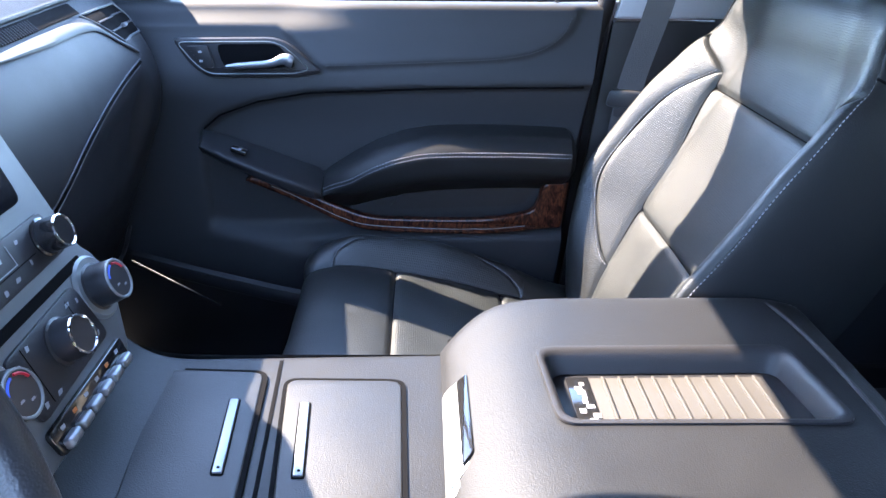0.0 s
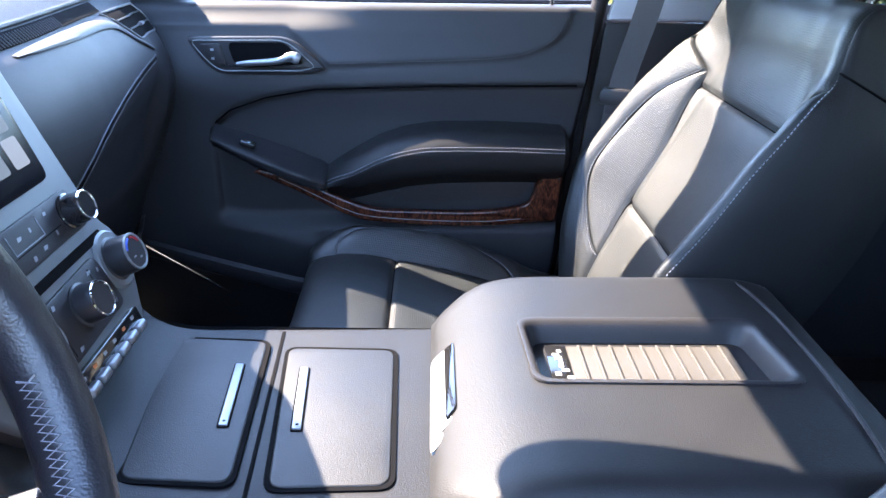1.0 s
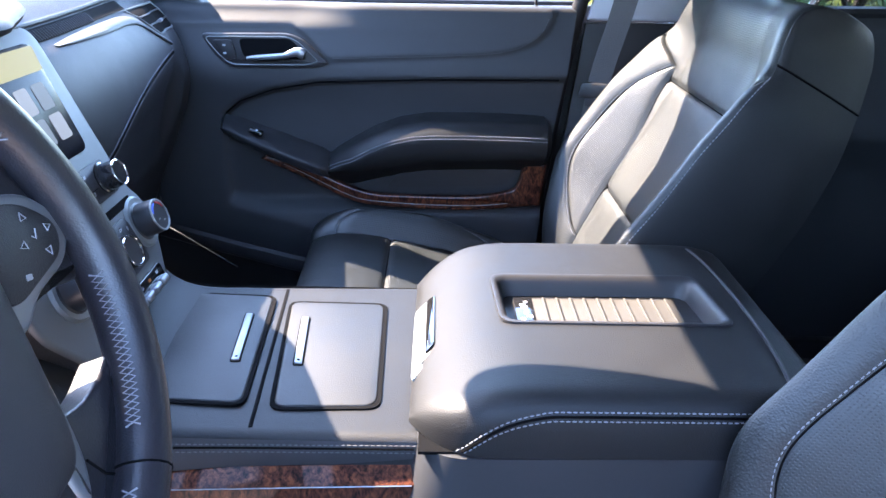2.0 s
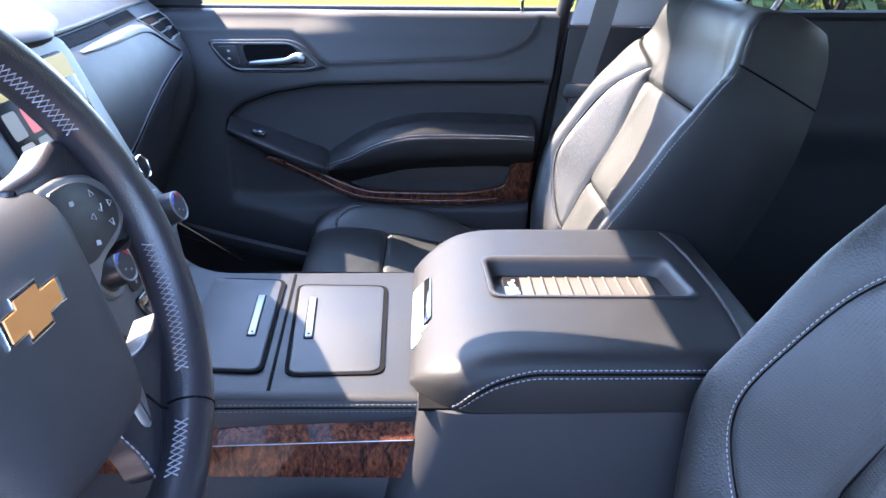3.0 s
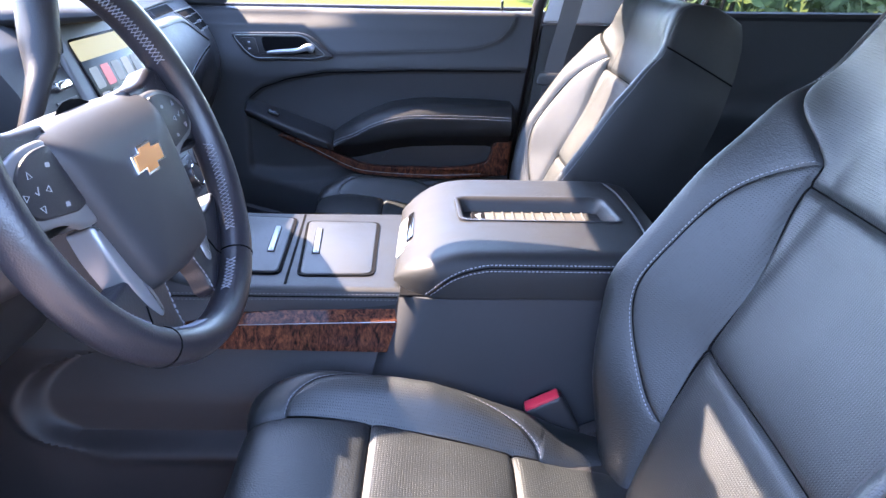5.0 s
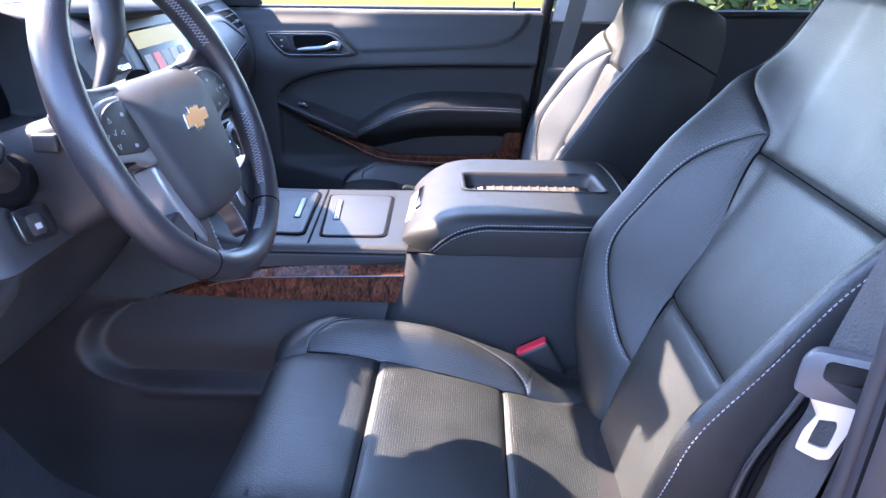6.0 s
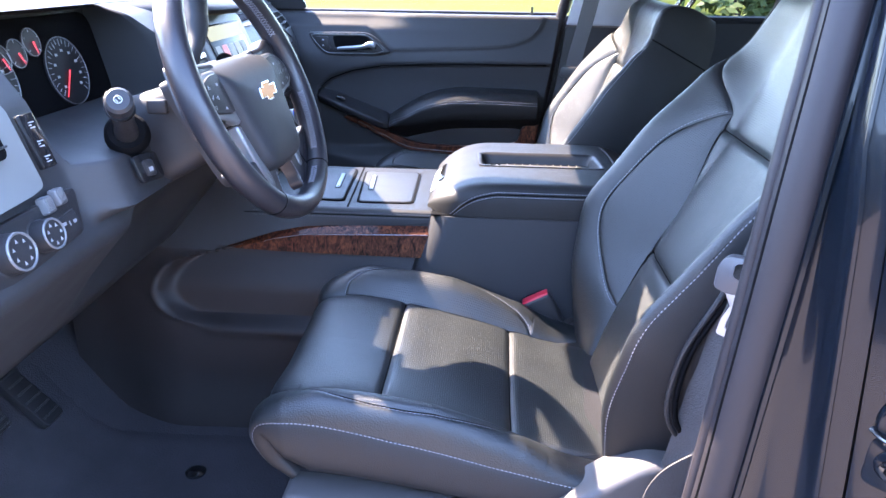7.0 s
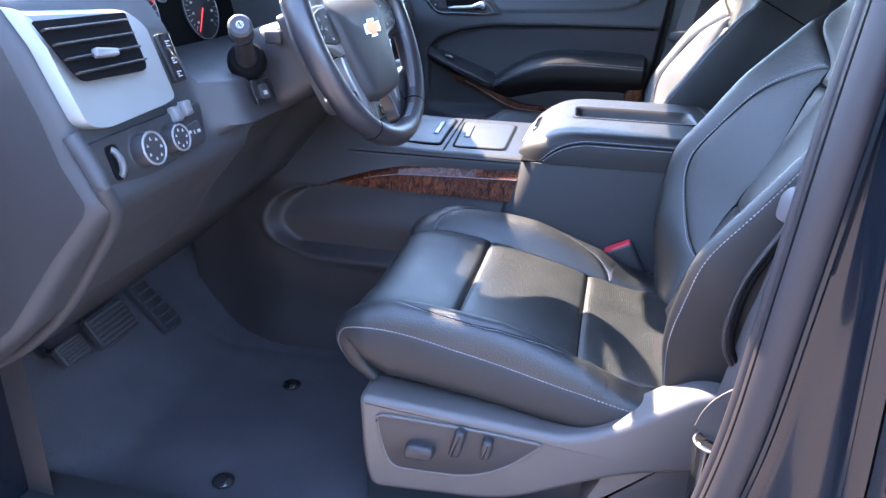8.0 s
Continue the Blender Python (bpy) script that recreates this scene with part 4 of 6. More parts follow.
# lower door: pocket lip, lit strip of the sill
part("map_pocket", tube(smooth_path([(-0.70, 0.79, 0.36), (-0.5, 0.775, 0.31), (-0.3, 0.765, 0.27), (0.0, 0.765, 0.25), (0.13, 0.775, 0.25)], 30), 0.012, 8, flat=1.6), HARD, door)
pin = part("lock_pin", lathe([(0.006, 0), (0.006, 0.004), (0.0035, 0.005), (0.0035, 0.022), (0.0045, 0.026), (0.003, 0.029), (0, 0.029)], (0.128, 0.846, 0.842), (0, 0, 1), 14), HARD, door)
# sail panel in the window's front corner, unseen, added to shade the cushion's bolster
part("shading_sail_panel", plate(round_poly([(-0.82, 0.852), (-0.57, 0.852), (-0.60, 0.91), (-0.68, 0.97), (-0.82, 0.92)], 0.02, 4), lambda x, z, w: Vector((x, 0.862 - 0.25 * (z - 0.852) + w, z)), 0.016, 0.004), HARD, door)
# window: seal, frame and clear pane
part("belt_seal", tube([(-0.80, 0.880, 0.846), (0.235, 0.880, 0.846)], 0.008, 8), SEAL, door)
part("window_frame", tube(smooth_path([(-0.80, 0.865, 0.90), (-0.45, 0.765, 1.07), (-0.15, 0.70, 1.19), (0.1, 0.71, 1.205), (0.28, 0.70, 1.205), (0.26, 0.78, 1.05), (0.225, 0.85, 0.86)], 50), 0.016, 10), HARD, door)
pane = bmesh.new()
pane.faces.new([pane.verts.new(p) for p in ((-0.80, 0.868, 0.86), (0.225, 0.868, 0.86), (0.26, 0.78, 1.05), (0.28, 0.70, 1.205), (0.1, 0.70, 1.205), (-0.15, 0.72, 1.19), (-0.45, 0.80, 1.07))])
g = part("window_pane", pane, PANE, door, "clear window glass", smooth=False)
g.visible_shadow = False

# ==== steering wheel ====
RIMHIDE = material("wheel_leather", (0.0145, 0.014, 0.0175), 0.36, spec=0.5, grain=0.2, grain_size=0.0014, mottle=0.2, crease=0.03)
SATIN = material("dark_satin_metal", (0.17, 0.172, 0.178), 0.36, metal=0.45, mottle=0.06)
WC, TILT_W = Vector((-0.3204, -0.4765, 0.8156)), radians(22.76)
wz = Vector((math.cos(TILT_W), -0.0424, math.sin(TILT_W))).normalized()     # axis, towards the driver
wx = wz.cross(Vector((0, 0, 1))).normalized() * -1                         # wheel's right, towards the passenger
wy = wz.cross(wx)
if wy.z < 0:
    wy = -wy
RIM = 0.1807
wheel = thing("steering_wheel", "black leather steering wheel with silver spokes and audio buttons", "steering wheel", tuple(WC))
W = lambda a, b, c=0.0: WC + wx * float(a) + wy * float(b) + wz * float(c)
rim = [W(RIM * math.cos(a), RIM * math.sin(a)) for a in np.arange(96) * 2 * math.pi / 96]
part("rim", tube(rim, 0.0165, 16, closed=True, up=tuple(wz), flat=1.15), RIMHIDE, wheel)
hubp = round_poly([(-0.103, 0.050), (0.0, 0.056), (0.103, 0.050), (0.095, 0.010), (0.087, -0.028), (0.079, -0.062), (0.0725, -0.090), (0.062, -0.1125), (0.0, -0.120), (-0.062, -0.1125), (-0.0725, -0.090), (-0.079, -0.062), (-0.087, -0.028), (-0.095, 0.010)], [0.014, 0.05, 0.014, 0.02, 0.02, 0.02, 0.02, 0.014, 0.05, 0.014, 0.02, 0.02, 0.02, 0.02], 5)
crown = lambda b: 13.0 * max(0.0, b - 0.012) ** 2
steps = [(1.0, -0.085), (1.01, -0.030), (1.0, -0.016), (0.965, -0.006), (0.93, -0.001), (0.88, 0.002), (0.80, 0.0045), (0.71, 0.006), (0.6, 0.0072), (0.47, 0.008), (0.35, 0.009), (0.2, 0.0093), (0.1, 0.0095)]
part("hub_cover", loft([[W(a * k, b * k - (1 - k) * 0.030, c - (crown(b * k) if c > -0.06 else 0)) for a, b in hubp] for k, c in [(k_, c_ + 0.008) for k_, c_ in steps]]), SOFT, wheel, "soft black airbag cover")
for s in (-1, 1):
    spoke_out = round_poly([(s * 0.070, 0.052), (s * 0.118, 0.0535), (s * 0.146, 0.064), (s * 0.161, 0.060), (s * 0.173, 0.000), (s * 0.167, -0.036), (s * 0.152, -0.030), (s * 0.120, -0.027), (s * 0.090, -0.034), (s * 0.074, -0.034)], [0.006, 0.03, 0.01, 0.01, 0.02, 0.008, 0.016, 0.02, 0.01, 0.01], 5)
    part("spoke", plate(spoke_out, lambda a, b, c: W(a, b, -0.030 + c), 0.024, 0.009, 4), RIMHIDE, wheel)
    bezel_out = round_poly([(s * 0.088, 0.040), (s * 0.125, 0.0405), (s * 0.155, 0.031), (s * 0.1705, 0.012), (s * 0.1690, -0.008), (s * 0.152, -0.0185), (s * 0.116, -0.024), (s * 0.096, -0.036), (s * 0.078, -0.036)], [0.008, 0.02, 0.018, 0.014, 0.012, 0.014, 0.02, 0.007, 0.007], 5)
    part("spoke_bezel", plate(bezel_out, lambda a, b, c: W(a, b, -0.010 + c), 0.009, 0.004, 3), SATIN, wheel, "satin silver button surround")
    pad_out = round_poly([(s * 0.094, 0.0345), (s * 0.118, 0.0350), (s * 0.142, 0.0275), (s * 0.161, 0.006), (s * 0.150, -0.0115), (s * 0.100, -0.0205), (s * 0.088, -0.018)], [0.004, 0.016, 0.014, 0.010, 0.01, 0.005, 0.004], 5)
    pad = part("button_pad", plate(pad_out, lambda a, b, c: W(a, b, -0.0025 + c), 0.005, 0.002), HARD, wheel, "black button pad with pale symbols")
    for a, b, g in ((0.135, 0.0195, 0), (0.150, 0.007, 1), (0.140, -0.0055, 2), (0.123, 0.005, 3), (0.136, 0.007, 4), (0.109, 0.021, 5), (0.112, -0.011, 5)):
        if g < 4:
            tip = [(0.0034 * math.cos(t), 0.0030 * math.sin(t)) for t in (math.pi * (0.5, 0.0, 1.5, 1.0)[g] + q for q in (0, 2.2, -2.2))]
            part("button_mark", tube([W(s * a + u, b + v, 0.0029) for u, v in tip], 0.00045, 5, closed=True, up=tuple(wz)), WHITE, pad)
        elif g == 4:
            part("button_mark", tube([W(s * a - 0.0026, b + 0.0002, 0.0029), W(s * a - 0.0004, b - 0.0022, 0.0029), W(s * a + 0.0032, b + 0.0030, 0.0029)], 0.0005, 5, up=tuple(wz)), WHITE, pad)
        else:
            part("button_mark", plate(round_poly([(s * a - 0.0032, b - 0.0012), (s * a + 0.0020, b - 0.0022), (s * a + 0.0032, b + 0.0012), (s * a - 0.0014, b + 0.0022)], 0.0008, 3), lambda u, v, c: W(u, v, 0.0026 + c), 0.0005), WHITE, pad, smooth=False)
    # leather gusset with its seam, bright fork of the lower spoke
    low_arm = round_poly([(s * 0.060, -0.080), (s * 0.086, -0.090), (s * 0.112, -0.094), (s * 0.146, -0.084), (s * 0.150, -0.090), (s * 0.112, -0.132), (s * 0.046, -0.167), (s * 0.038, -0.158), (s * 0.040, -0.140), (s * 0.033, -0.122), (s * 0.030, -0.104)], [0.003, 0.01, 0.014, 0.003, 0.003, 0.01, 0.003, 0.006, 0.010, 0.010, 0.003], 5)
    part("lower_spoke", plate(low_arm, lambda a, b, c: W(a, b, -0.030 + c), 0.022, 0.004, 3), RIMHIDE, wheel)
    part("gusset_seam", tube([W(s * a, b, -0.0078) for a, b in ((0.078, -0.118), (0.084, -0.134), (0.098, -0.148))], 0.0010, 6, up=tuple(wz)), GAP, wheel)
    part("gusset_stitching", stitches([W(s * a, b, -0.0085) for a, b in ((0.0325, -0.110), (0.0350, -0.1235), (0.0385, -0.136), (0.0405, -0.150), (0.0385, -0.162))]), THREAD, wheel, "pale grey stitching")
    fork = round_poly([(s * 0.090, -0.036), (s * 0.070, -0.038), (s * 0.064, -0.070), (s * 0.060, -0.098), (s * 0.056, -0.116), (s * 0.056, -0.132), (s * 0.064, -0.138), (s * 0.074, -0.124), (s * 0.081, -0.108), (s * 0.086, -0.086), (s * 0.091, -0.062)], [0.004, 0.004, 0.02, 0.02, 0.02, 0.005, 0.006, 0.02, 0.02, 0.02, 0.01], 4)
    part("spoke_fork", plate(fork, lambda a, b, c: W(a, b, -0.030 + c), 0.025, 0.006, 4), SATIN, wheel, "satin silver spoke fork")
    for a0, a1 in ((22, 66), (-48, -12), (-78, -62), (114, 158), (192, 228), (242, 258)):
        if (math.cos(radians((a0 + a1) / 2)) > 0) == (s > 0):
            th = [radians(a) for a in np.linspace(a0, a1, 2 * int((a1 - a0) / 3.0))]
            for ph in (0, 1):
                zig = [W((RIM - 0.0170 + 0.0022 * ((i + ph) % 2)) * math.cos(a), (RIM - 0.0170 + 0.0022 * ((i + ph) % 2)) * math.sin(a), 0.0010 + 0.0092 * ((i + ph) % 2)) for i, a in enumerate(th)]
                part("cross_stitching", tube(zig, 0.0007, 5), THREAD, wheel, "pale cross stitching")
    for a in (70, -56, 110, 236):
        if (math.cos(radians(a)) > 0) == (s > 0):
            c, t = W(RIM * math.cos(radians(a)), RIM * math.sin(radians(a))), (-math.sin(radians(a)) * wx + math.cos(radians(a)) * wy)
            e = math.cos(radians(a)) * wx + math.sin(radians(a)) * wy
            part("rim_seam", tube([c + 0.0168 * (math.cos(q) * e + 1.12 * math.sin(q) * wz) for q in np.arange(20) * 2 * math.pi / 20], 0.0009, 5, closed=True, up=tuple(t)), GAP, wheel)
# plain gold cross badge with a silver border
badge = [(-0.030, -0.008), (-0.012, -0.008), (-0.014, -0.014), (0.010, -0.014), (0.012, -0.008), (0.030, -0.008), (0.034, 0.008), (0.014, 0.008), (0.016, 0.014), (-0.010, 0.014), (-0.012, 0.008), (-0.026, 0.008)]
part("badge_border", plate(badge, lambda a, b, c: W(a + 0.001, b - 0.0115, 0.0165 + c), 0.003, 0.001), CHROME, wheel, smooth=False)
part("badge", plate([(a * 0.86, b * 0.80) for a, b in badge], lambda a, b, c: W(a + 0.001, b - 0.0115, 0.0192 + c), 0.001), GOLD, wheel, "plain gold badge", smooth=False)


# ==== dashboard ====
dash = thing("dashboard", "black dashboard with silver trim strips and stitched pad", "dashboard", (-0.7, 0, 0.4))
drv = poly_interp([(0.28, -0.84), (0.39, -0.71), (0.48, -0.60), (0.58, -0.52), (0.645, -0.462), (0.66, -0.458), (0.70, -0.480), (0.757, -0.497), (0.826, -0.525), (0.87, -0.555), (0.90, -0.60), (0.93, -0.70)])
pas = poly_interp(smooth_path([(0.28, -0.78), (0.40, -0.69), (0.50, -0.645), (0.60, -0.590), (0.66, -0.553), (0.72, -0.530), (0.78, -0.533), (0.83, -0.558), (0.87, -0.596), (0.90, -0.640), (0.93, -0.71)], 100))
pad_edge = poly_interp(smooth_path([(0.12, 0.54), (0.15, 0.585), (0.19, 0.630), (0.25, 0.680), (0.33, 0.718), (0.44, 0.742), (0.57, 0.757), (0.70, 0.768)], 80))


def dash_x(y, z):
    k = float(smoothstep(-0.16, 0.16, y))
    x = (1 - k) * float(drv(z)) + k * float(pas(z))
    # the ends turn away towards the doors
    x -= (0.066 * float(smoothstep(0.12, 0.82, y)) + 0.030 * float(smoothstep(0.76, 0.83, y))) * (0.3 + 0.7 * float(smoothstep(0.52, 0.84, z)))
    # stitched pad over the glove box, and the face falling away under it
    if 0.10 < y < 0.72:
        over = z - float(pad_edge(y))
        fade = float(smoothstep(0.72, 0.68, y)) * float(smoothstep(0.10, 0.14, y))
        x += 0.006 * float(smoothstep(-0.004, 0.004, over)) * fade * float(smoothstep(0.850, 0.842, z))
        x -= 0.026 * float(smoothstep(0.0, -0.085, over)) * fade * float(smoothstep(0.54, 0.66, z))
    # hollow of the instruments, under a brow
    iny = float(smoothstep(-0.685, -0.672, y)) * float(smoothstep(-0.262, -0.275, y))
    x = x * (1 - iny * float(smoothstep(0.748, 0.775, z)) * float(smoothstep(0.918, 0.908, z))) + (-0.67) * iny * float(smoothstep(0.748, 0.775, z)) * float(smoothstep(0.918, 0.908, z))
    # swelling round the column, thrust back brow
    x += 0.055 * iny * float(smoothstep(0.918, 0.924, z)) * 2.2
    x += 0.045 * float(smoothstep(-0.70, -0.64, y)) * float(smoothstep(-0.24, -0.30, y)) * float(smoothstep(0.672, 0.69, z)) * float(smoothstep(0.775, 0.755, z))
    # hollow below the knee pad at the column
    x -= 0.05 * float(smoothstep(-0.62, -0.50, y)) * float(smoothstep(-0.22, -0.34, y)) * float(smoothstep(0.672, 0.655, z)) * float(smoothstep(0.45, 0.6, z))
    return x


ys = np.unique(np.round(np.r_[np.linspace(-0.93, 0.83, 205), np.linspace(-0.69, -0.66, 9), np.linspace(-0.28, -0.25, 9)], 4))
zs = np.unique(np.round(np.r_[np.linspace(0.28, 0.93, 120), np.linspace(0.745, 0.78, 9), np.linspace(0.905, 0.925, 9)], 4))
P = np.array([[(dash_x(y, z), y, z) for y in ys] for z in zs])
# rounded corner and flat end cap beside the driver's door
cap = [np.stack([P[:, 0, 0] - dx, np.full(len(zs), y), P[:, 0, 2]], 1) for dx, y in ((0.30, -0.944), (0.16, -0.947), (0.06, -0.948), (0.022, -0.947), (0.010, -0.944), (0.003, -0.938))]
part("end_cap", grid_mesh("end_cap", np.stack(cap[:4], 1)), HARD, dash)
P = np.concatenate([np.stack(cap[3:], 1), P], 1)
ys = np.r_[[-0.947, -0.944, -0.938], ys]
part("dash_face", grid_mesh("dash_face", P), SOFT, dash)
top = np.array([[(x0 + (-1.10 - x0) * f, y, 0.93 + 0.012 * math.sin(math.pi * f) - 0.05 * f * f) for x0, y in zip(P[-1, :, 0], ys)] for f in np.linspace(0, 1, 24)])
part("dash_top", grid_mesh("dash_top", top), SOFT, dash)
for k in (0, 1, 2):
    line = [(dash_x(y, float(pad_edge(y)) + 0.006) + 0.0016 - 0.0012 * k, y + 0.001 * k, float(pad_edge(y)) + 0.006 - 0.0060 * k) for y in np.linspace(0.165, 0.685, 110)]
    part("stitching" if k != 1 else "welt", stitches(line, 0.0046, 0.0042, 0.0009) if k != 1 else tube(line, 0.0022, 6), THREAD if k != 1 else GAP, dash)
STRIP = material("matt_grey_strip", (0.075, 0.080, 0.082), 0.58, metal=0.2, spec=0.3, mottle=0.06)
DARKSILVER = material("dull_silver_paint", (0.118, 0.123, 0.124), 0.50, metal=0.4, mottle=0.06)
# brow of the top pad over the screen, swept back towards the passenger
brow = poly_interp(smooth_path([(-0.26, -0.665), (-0.212, -0.636), (-0.168, -0.600), (-0.141, -0.562), (-0.110, -0.518), (-0.080, -0.500), (-0.045, -0.490), (-0.010, -0.488), (0.028, -0.504), (0.070, -0.520), (0.127, -0.545), (0.176, -0.572), (0.204, -0.601), (0.257, -0.636), (0.29, -0.660)], 90))
P = []
for y in np.linspace(-0.255, 0.285, 70):
    e = float(brow(y))
    P.append([(e + dx, y, z) for dx, z in ((-0.30, 0.918), (-0.16, 0.930), (-0.06, 0.922), (-0.018, 0.910), (-0.004, 0.904), (0.0, 0.899), (-0.003, 0.894), (-0.012, 0.890), (-0.06, 0.886), (-0.12, 0.884))])
part("screen_brow", grid_mesh("screen_brow", np.array(P), flip=True), SOFT, dash)
# silver strip and slotted demister rail above the pad
strip = smooth_path([(0.23, 0.8455), (0.33, 0.845), (0.43, 0.843), (0.53, 0.841), (0.590, 0.833), (0.636, 0.808), (0.690, 0.783)], 40)
wid = np.interp(np.arange(len(strip)), [0, 4, 10, 24, 30, 40], [0.0010, 0.0035, 0.0062, 0.0062, 0.0045, 0.0026])
fr = lambda y, z, o: (dash_x(y, z) + o, y, z)
rows = []
for (y, z), w in zip(strip, wid):
    rows.append([fr(y, z + a * w, b) for a, b in ((-1, 0.0), (-0.9, 0.003), (-0.3, 0.005), (0.3, 0.005), (0.9, 0.003), (1, 0.0))])
part("silver_strip", grid_mesh("silver_strip", np.array(rows)), STRIP, dash, "satin silver trim strip")
channel = np.array([[fr(y, z, o) for z, o in ((0.8525, 0.0), (0.8535, 0.0022), (0.866, 0.0022), (0.867, 0.0))] for y in np.linspace(0.15, 0.60, 50)])
grille = part("demister_channel", grid_mesh("demister_channel", channel), GAP, dash, "black slotted demister channel")
for y in np.linspace(0.17, 0.42, 32):
    part("demister_rib", tube([fr(y, 0.854, 0.0028), fr(y + 0.002, 0.8655, 0.0028)], 0.0011, 5), HARD, grille)
part("top_pad_lip", tube([fr(y, 0.8715, 0.001) for y in np.linspace(0.13, 0.76, 60)], 0.0042, 8), SOFT, dash)


# passenger's outlet at the end of the strip, a slanted mouth with three slats; its hollow's shade is a near-black sheet
tl, tr, br, bl = (0.590, 0.8505), (0.752, 0.8500), (0.796, 0.8040), (0.662, 0.8030)
mouth_at = lambda u, v, o: fr(*[(tl[i] * (1 - u) + tr[i] * u) * (1 - v) + (bl[i] * (1 - u) + br[i] * u) * v for i in (0, 1)], o)
pvent = part("air_vent", grid_mesh("air_vent", np.array([[mouth_at(u, v, 0.0015) for u in np.linspace(0, 1, 16)] for v in np.linspace(0, 1, 8)])), GAP, dash, "louvred air vent, its shaded hollow drawn as a near-black sheet")
rim_uv = [(u, 0) for u in np.linspace(0, 1, 10)] + [(1, v) for v in (0.33, 0.66)] + [(u, 1) for u in np.linspace(1, 0, 10)] + [(0, v) for v in (0.66, 0.33)]
part("vent_frame", tube([mouth_at(u, v, 0.0015) for u, v in rim_uv], 0.0022, 8, closed=True), DARKSILVER, pvent)
for k in (0.28, 0.62):
    part("slat", tube([mouth_at(u, k, 0.002) for u in np.linspace(0.04, 0.96, 14)], 0.0022, 6, flat=0.6), HARD, pvent)
part("vent_tab", tube([mouth_at(u, 0.62, 0.005) for u in (0.50, 0.56, 0.62)], 0.0042, 8, flat=0.8), SATIN, pvent, "bright vent tab")
# driver's outlet in its wide silver surround
sv = [(-0.934, 0.868), (-0.934, 0.80), (-0.932, 0.742), (-0.90, 0.733), (-0.775, 0.738), (-0.752, 0.742), (-0.745, 0.838), (-0.76, 0.852), (-0.93, 0.862)]
svr = round_poly(sv, [0.01, 0.03, 0.02, 0.02, 0.01, 0.008, 0.012, 0.01, 0.03], 6)
cy_, cz_ = -0.845, 0.79
rows = []
for k, o in ((1.0, 0.0), (0.985, 0.012), (0.95, 0.018), (0.80, 0.016), (0.5, 0.014), (0.0, 0.012)):
    rows.append([fr(cy_ + (a - cy_) * k, cz_ + (b - cz_) * k, o) for a, b in np.r_[svr, svr[:1]]])
surround = part("vent_surround", grid_mesh("vent_surround", np.array(rows)), SILVER, dash, "broad satin silver vent surround")
vm = plane_map((dash_x(-0.85, 0.80) + 0.020, -0.85, 0.808), (-0.05, 1, 0), (-0.42, 0, 1))
mouth = round_poly([(-0.068, -0.020), (0.060, -0.026), (0.068, 0.046), (-0.094, 0.050)], [0.014, 0.012, 0.004, 0.004], 5)
# near-black sheet in place of the shaded depth behind the slats
vb = part("air_vent", plate(mouth, vm, 0.002), GAP, dash, "louvred air vent, its shaded hollow drawn as a near-black sheet")
for i in range(4):
    v = -0.012 + i * 0.0165
    part("slat", plate([(-0.070 - 0.006 * i, v), (0.058, v - 0.003), (0.059, v - 0.0005), (-0.071 - 0.006 * i, v + 0.0025)], lambda a, b, c: vm(a, b, 0.002 + c), 0.006, 0.001), HARD, vb)
part("vent_tab", plate(round_poly([(-0.034, 0.000), (0.004, -0.003), (0.005, 0.005), (-0.033, 0.011)], 0.003, 4), lambda a, b, c: vm(a, b, 0.006 + c), 0.008, 0.002), SATIN, vb, "bright vent tab")
# switch panel under it
pm = plane_map((-0.470, -0.80, 0.694), (0.03, 1, 0), (-0.28, 0, 1))
panel = part("switch_panel", plate(round_poly([(-0.115, -0.036), (0.085, -0.018), (0.100, 0.036), (-0.140, 0.030)], 0.01, 5), lambda a, b, c: pm(a, b, -0.006 + c), 0.008, 0.003), HARD, dash)


def knob(m, a, b, r, h, parent, mat=HARD, cap=SILVER, name="knob", label=""):
    o = m(a, b, 0)
    w = (m(0, 0, 1) - m(0, 0, 0)).normalized()
    k = part(name, lathe([(r * 1.12, 0), (r * 1.12, 0.002), (r, 0.003), (r * 0.96, h * 0.8), (r * 0.90, h), (r * 0.78, h * 1.0), (0, h)], o, w, 28), mat, parent, label)
    ring = [m(a + r * 0.88 * math.cos(t), b + r * 0.88 * math.sin(t), h) for t in np.arange(28) * 2 * math.pi / 28]
    part("knob_ring", tube(ring, r * 0.07, 6, closed=True), cap, k)
    return k


for a, r in ((-0.046, 0.0225), (0.010, 0.0190)):
    k = knob(pm, a, 0.002, r, 0.020, panel, HARD, SATIN, name="light_knob" if a < 0 else "drive_knob", label="round ribbed black knob with bright ring")
    for t in np.arange(7) * 2 * math.pi / 7:
        part("knob_mark", plate([(a + r * 0.55 * math.cos(t) - 0.002, 0.002 + r * 0.55 * math.sin(t) - 0.002), (a + r * 0.55 * math.cos(t) + 0.002, 0.002 + r * 0.55 * math.sin(t) - 0.002), (a + r * 0.55 * math.cos(t), 0.002 + r * 0.55 * math.sin(t) + 0.002)], lambda u, v, c: pm(u, v, 0.0202 + c), 0.0005), WHITE, k, smooth=False)
for a, b in ((0.036, 0.030), (0.060, 0.033)):
    part("toggle_key", plate(round_poly([(a - 0.0085, b - 0.010), (a + 0.0085, b - 0.010), (a + 0.0085, b + 0.010), (a - 0.0085, b + 0.010)], 0.003, 4), pm, 0.011, 0.004), SATIN, panel, "satin metal toggle key")
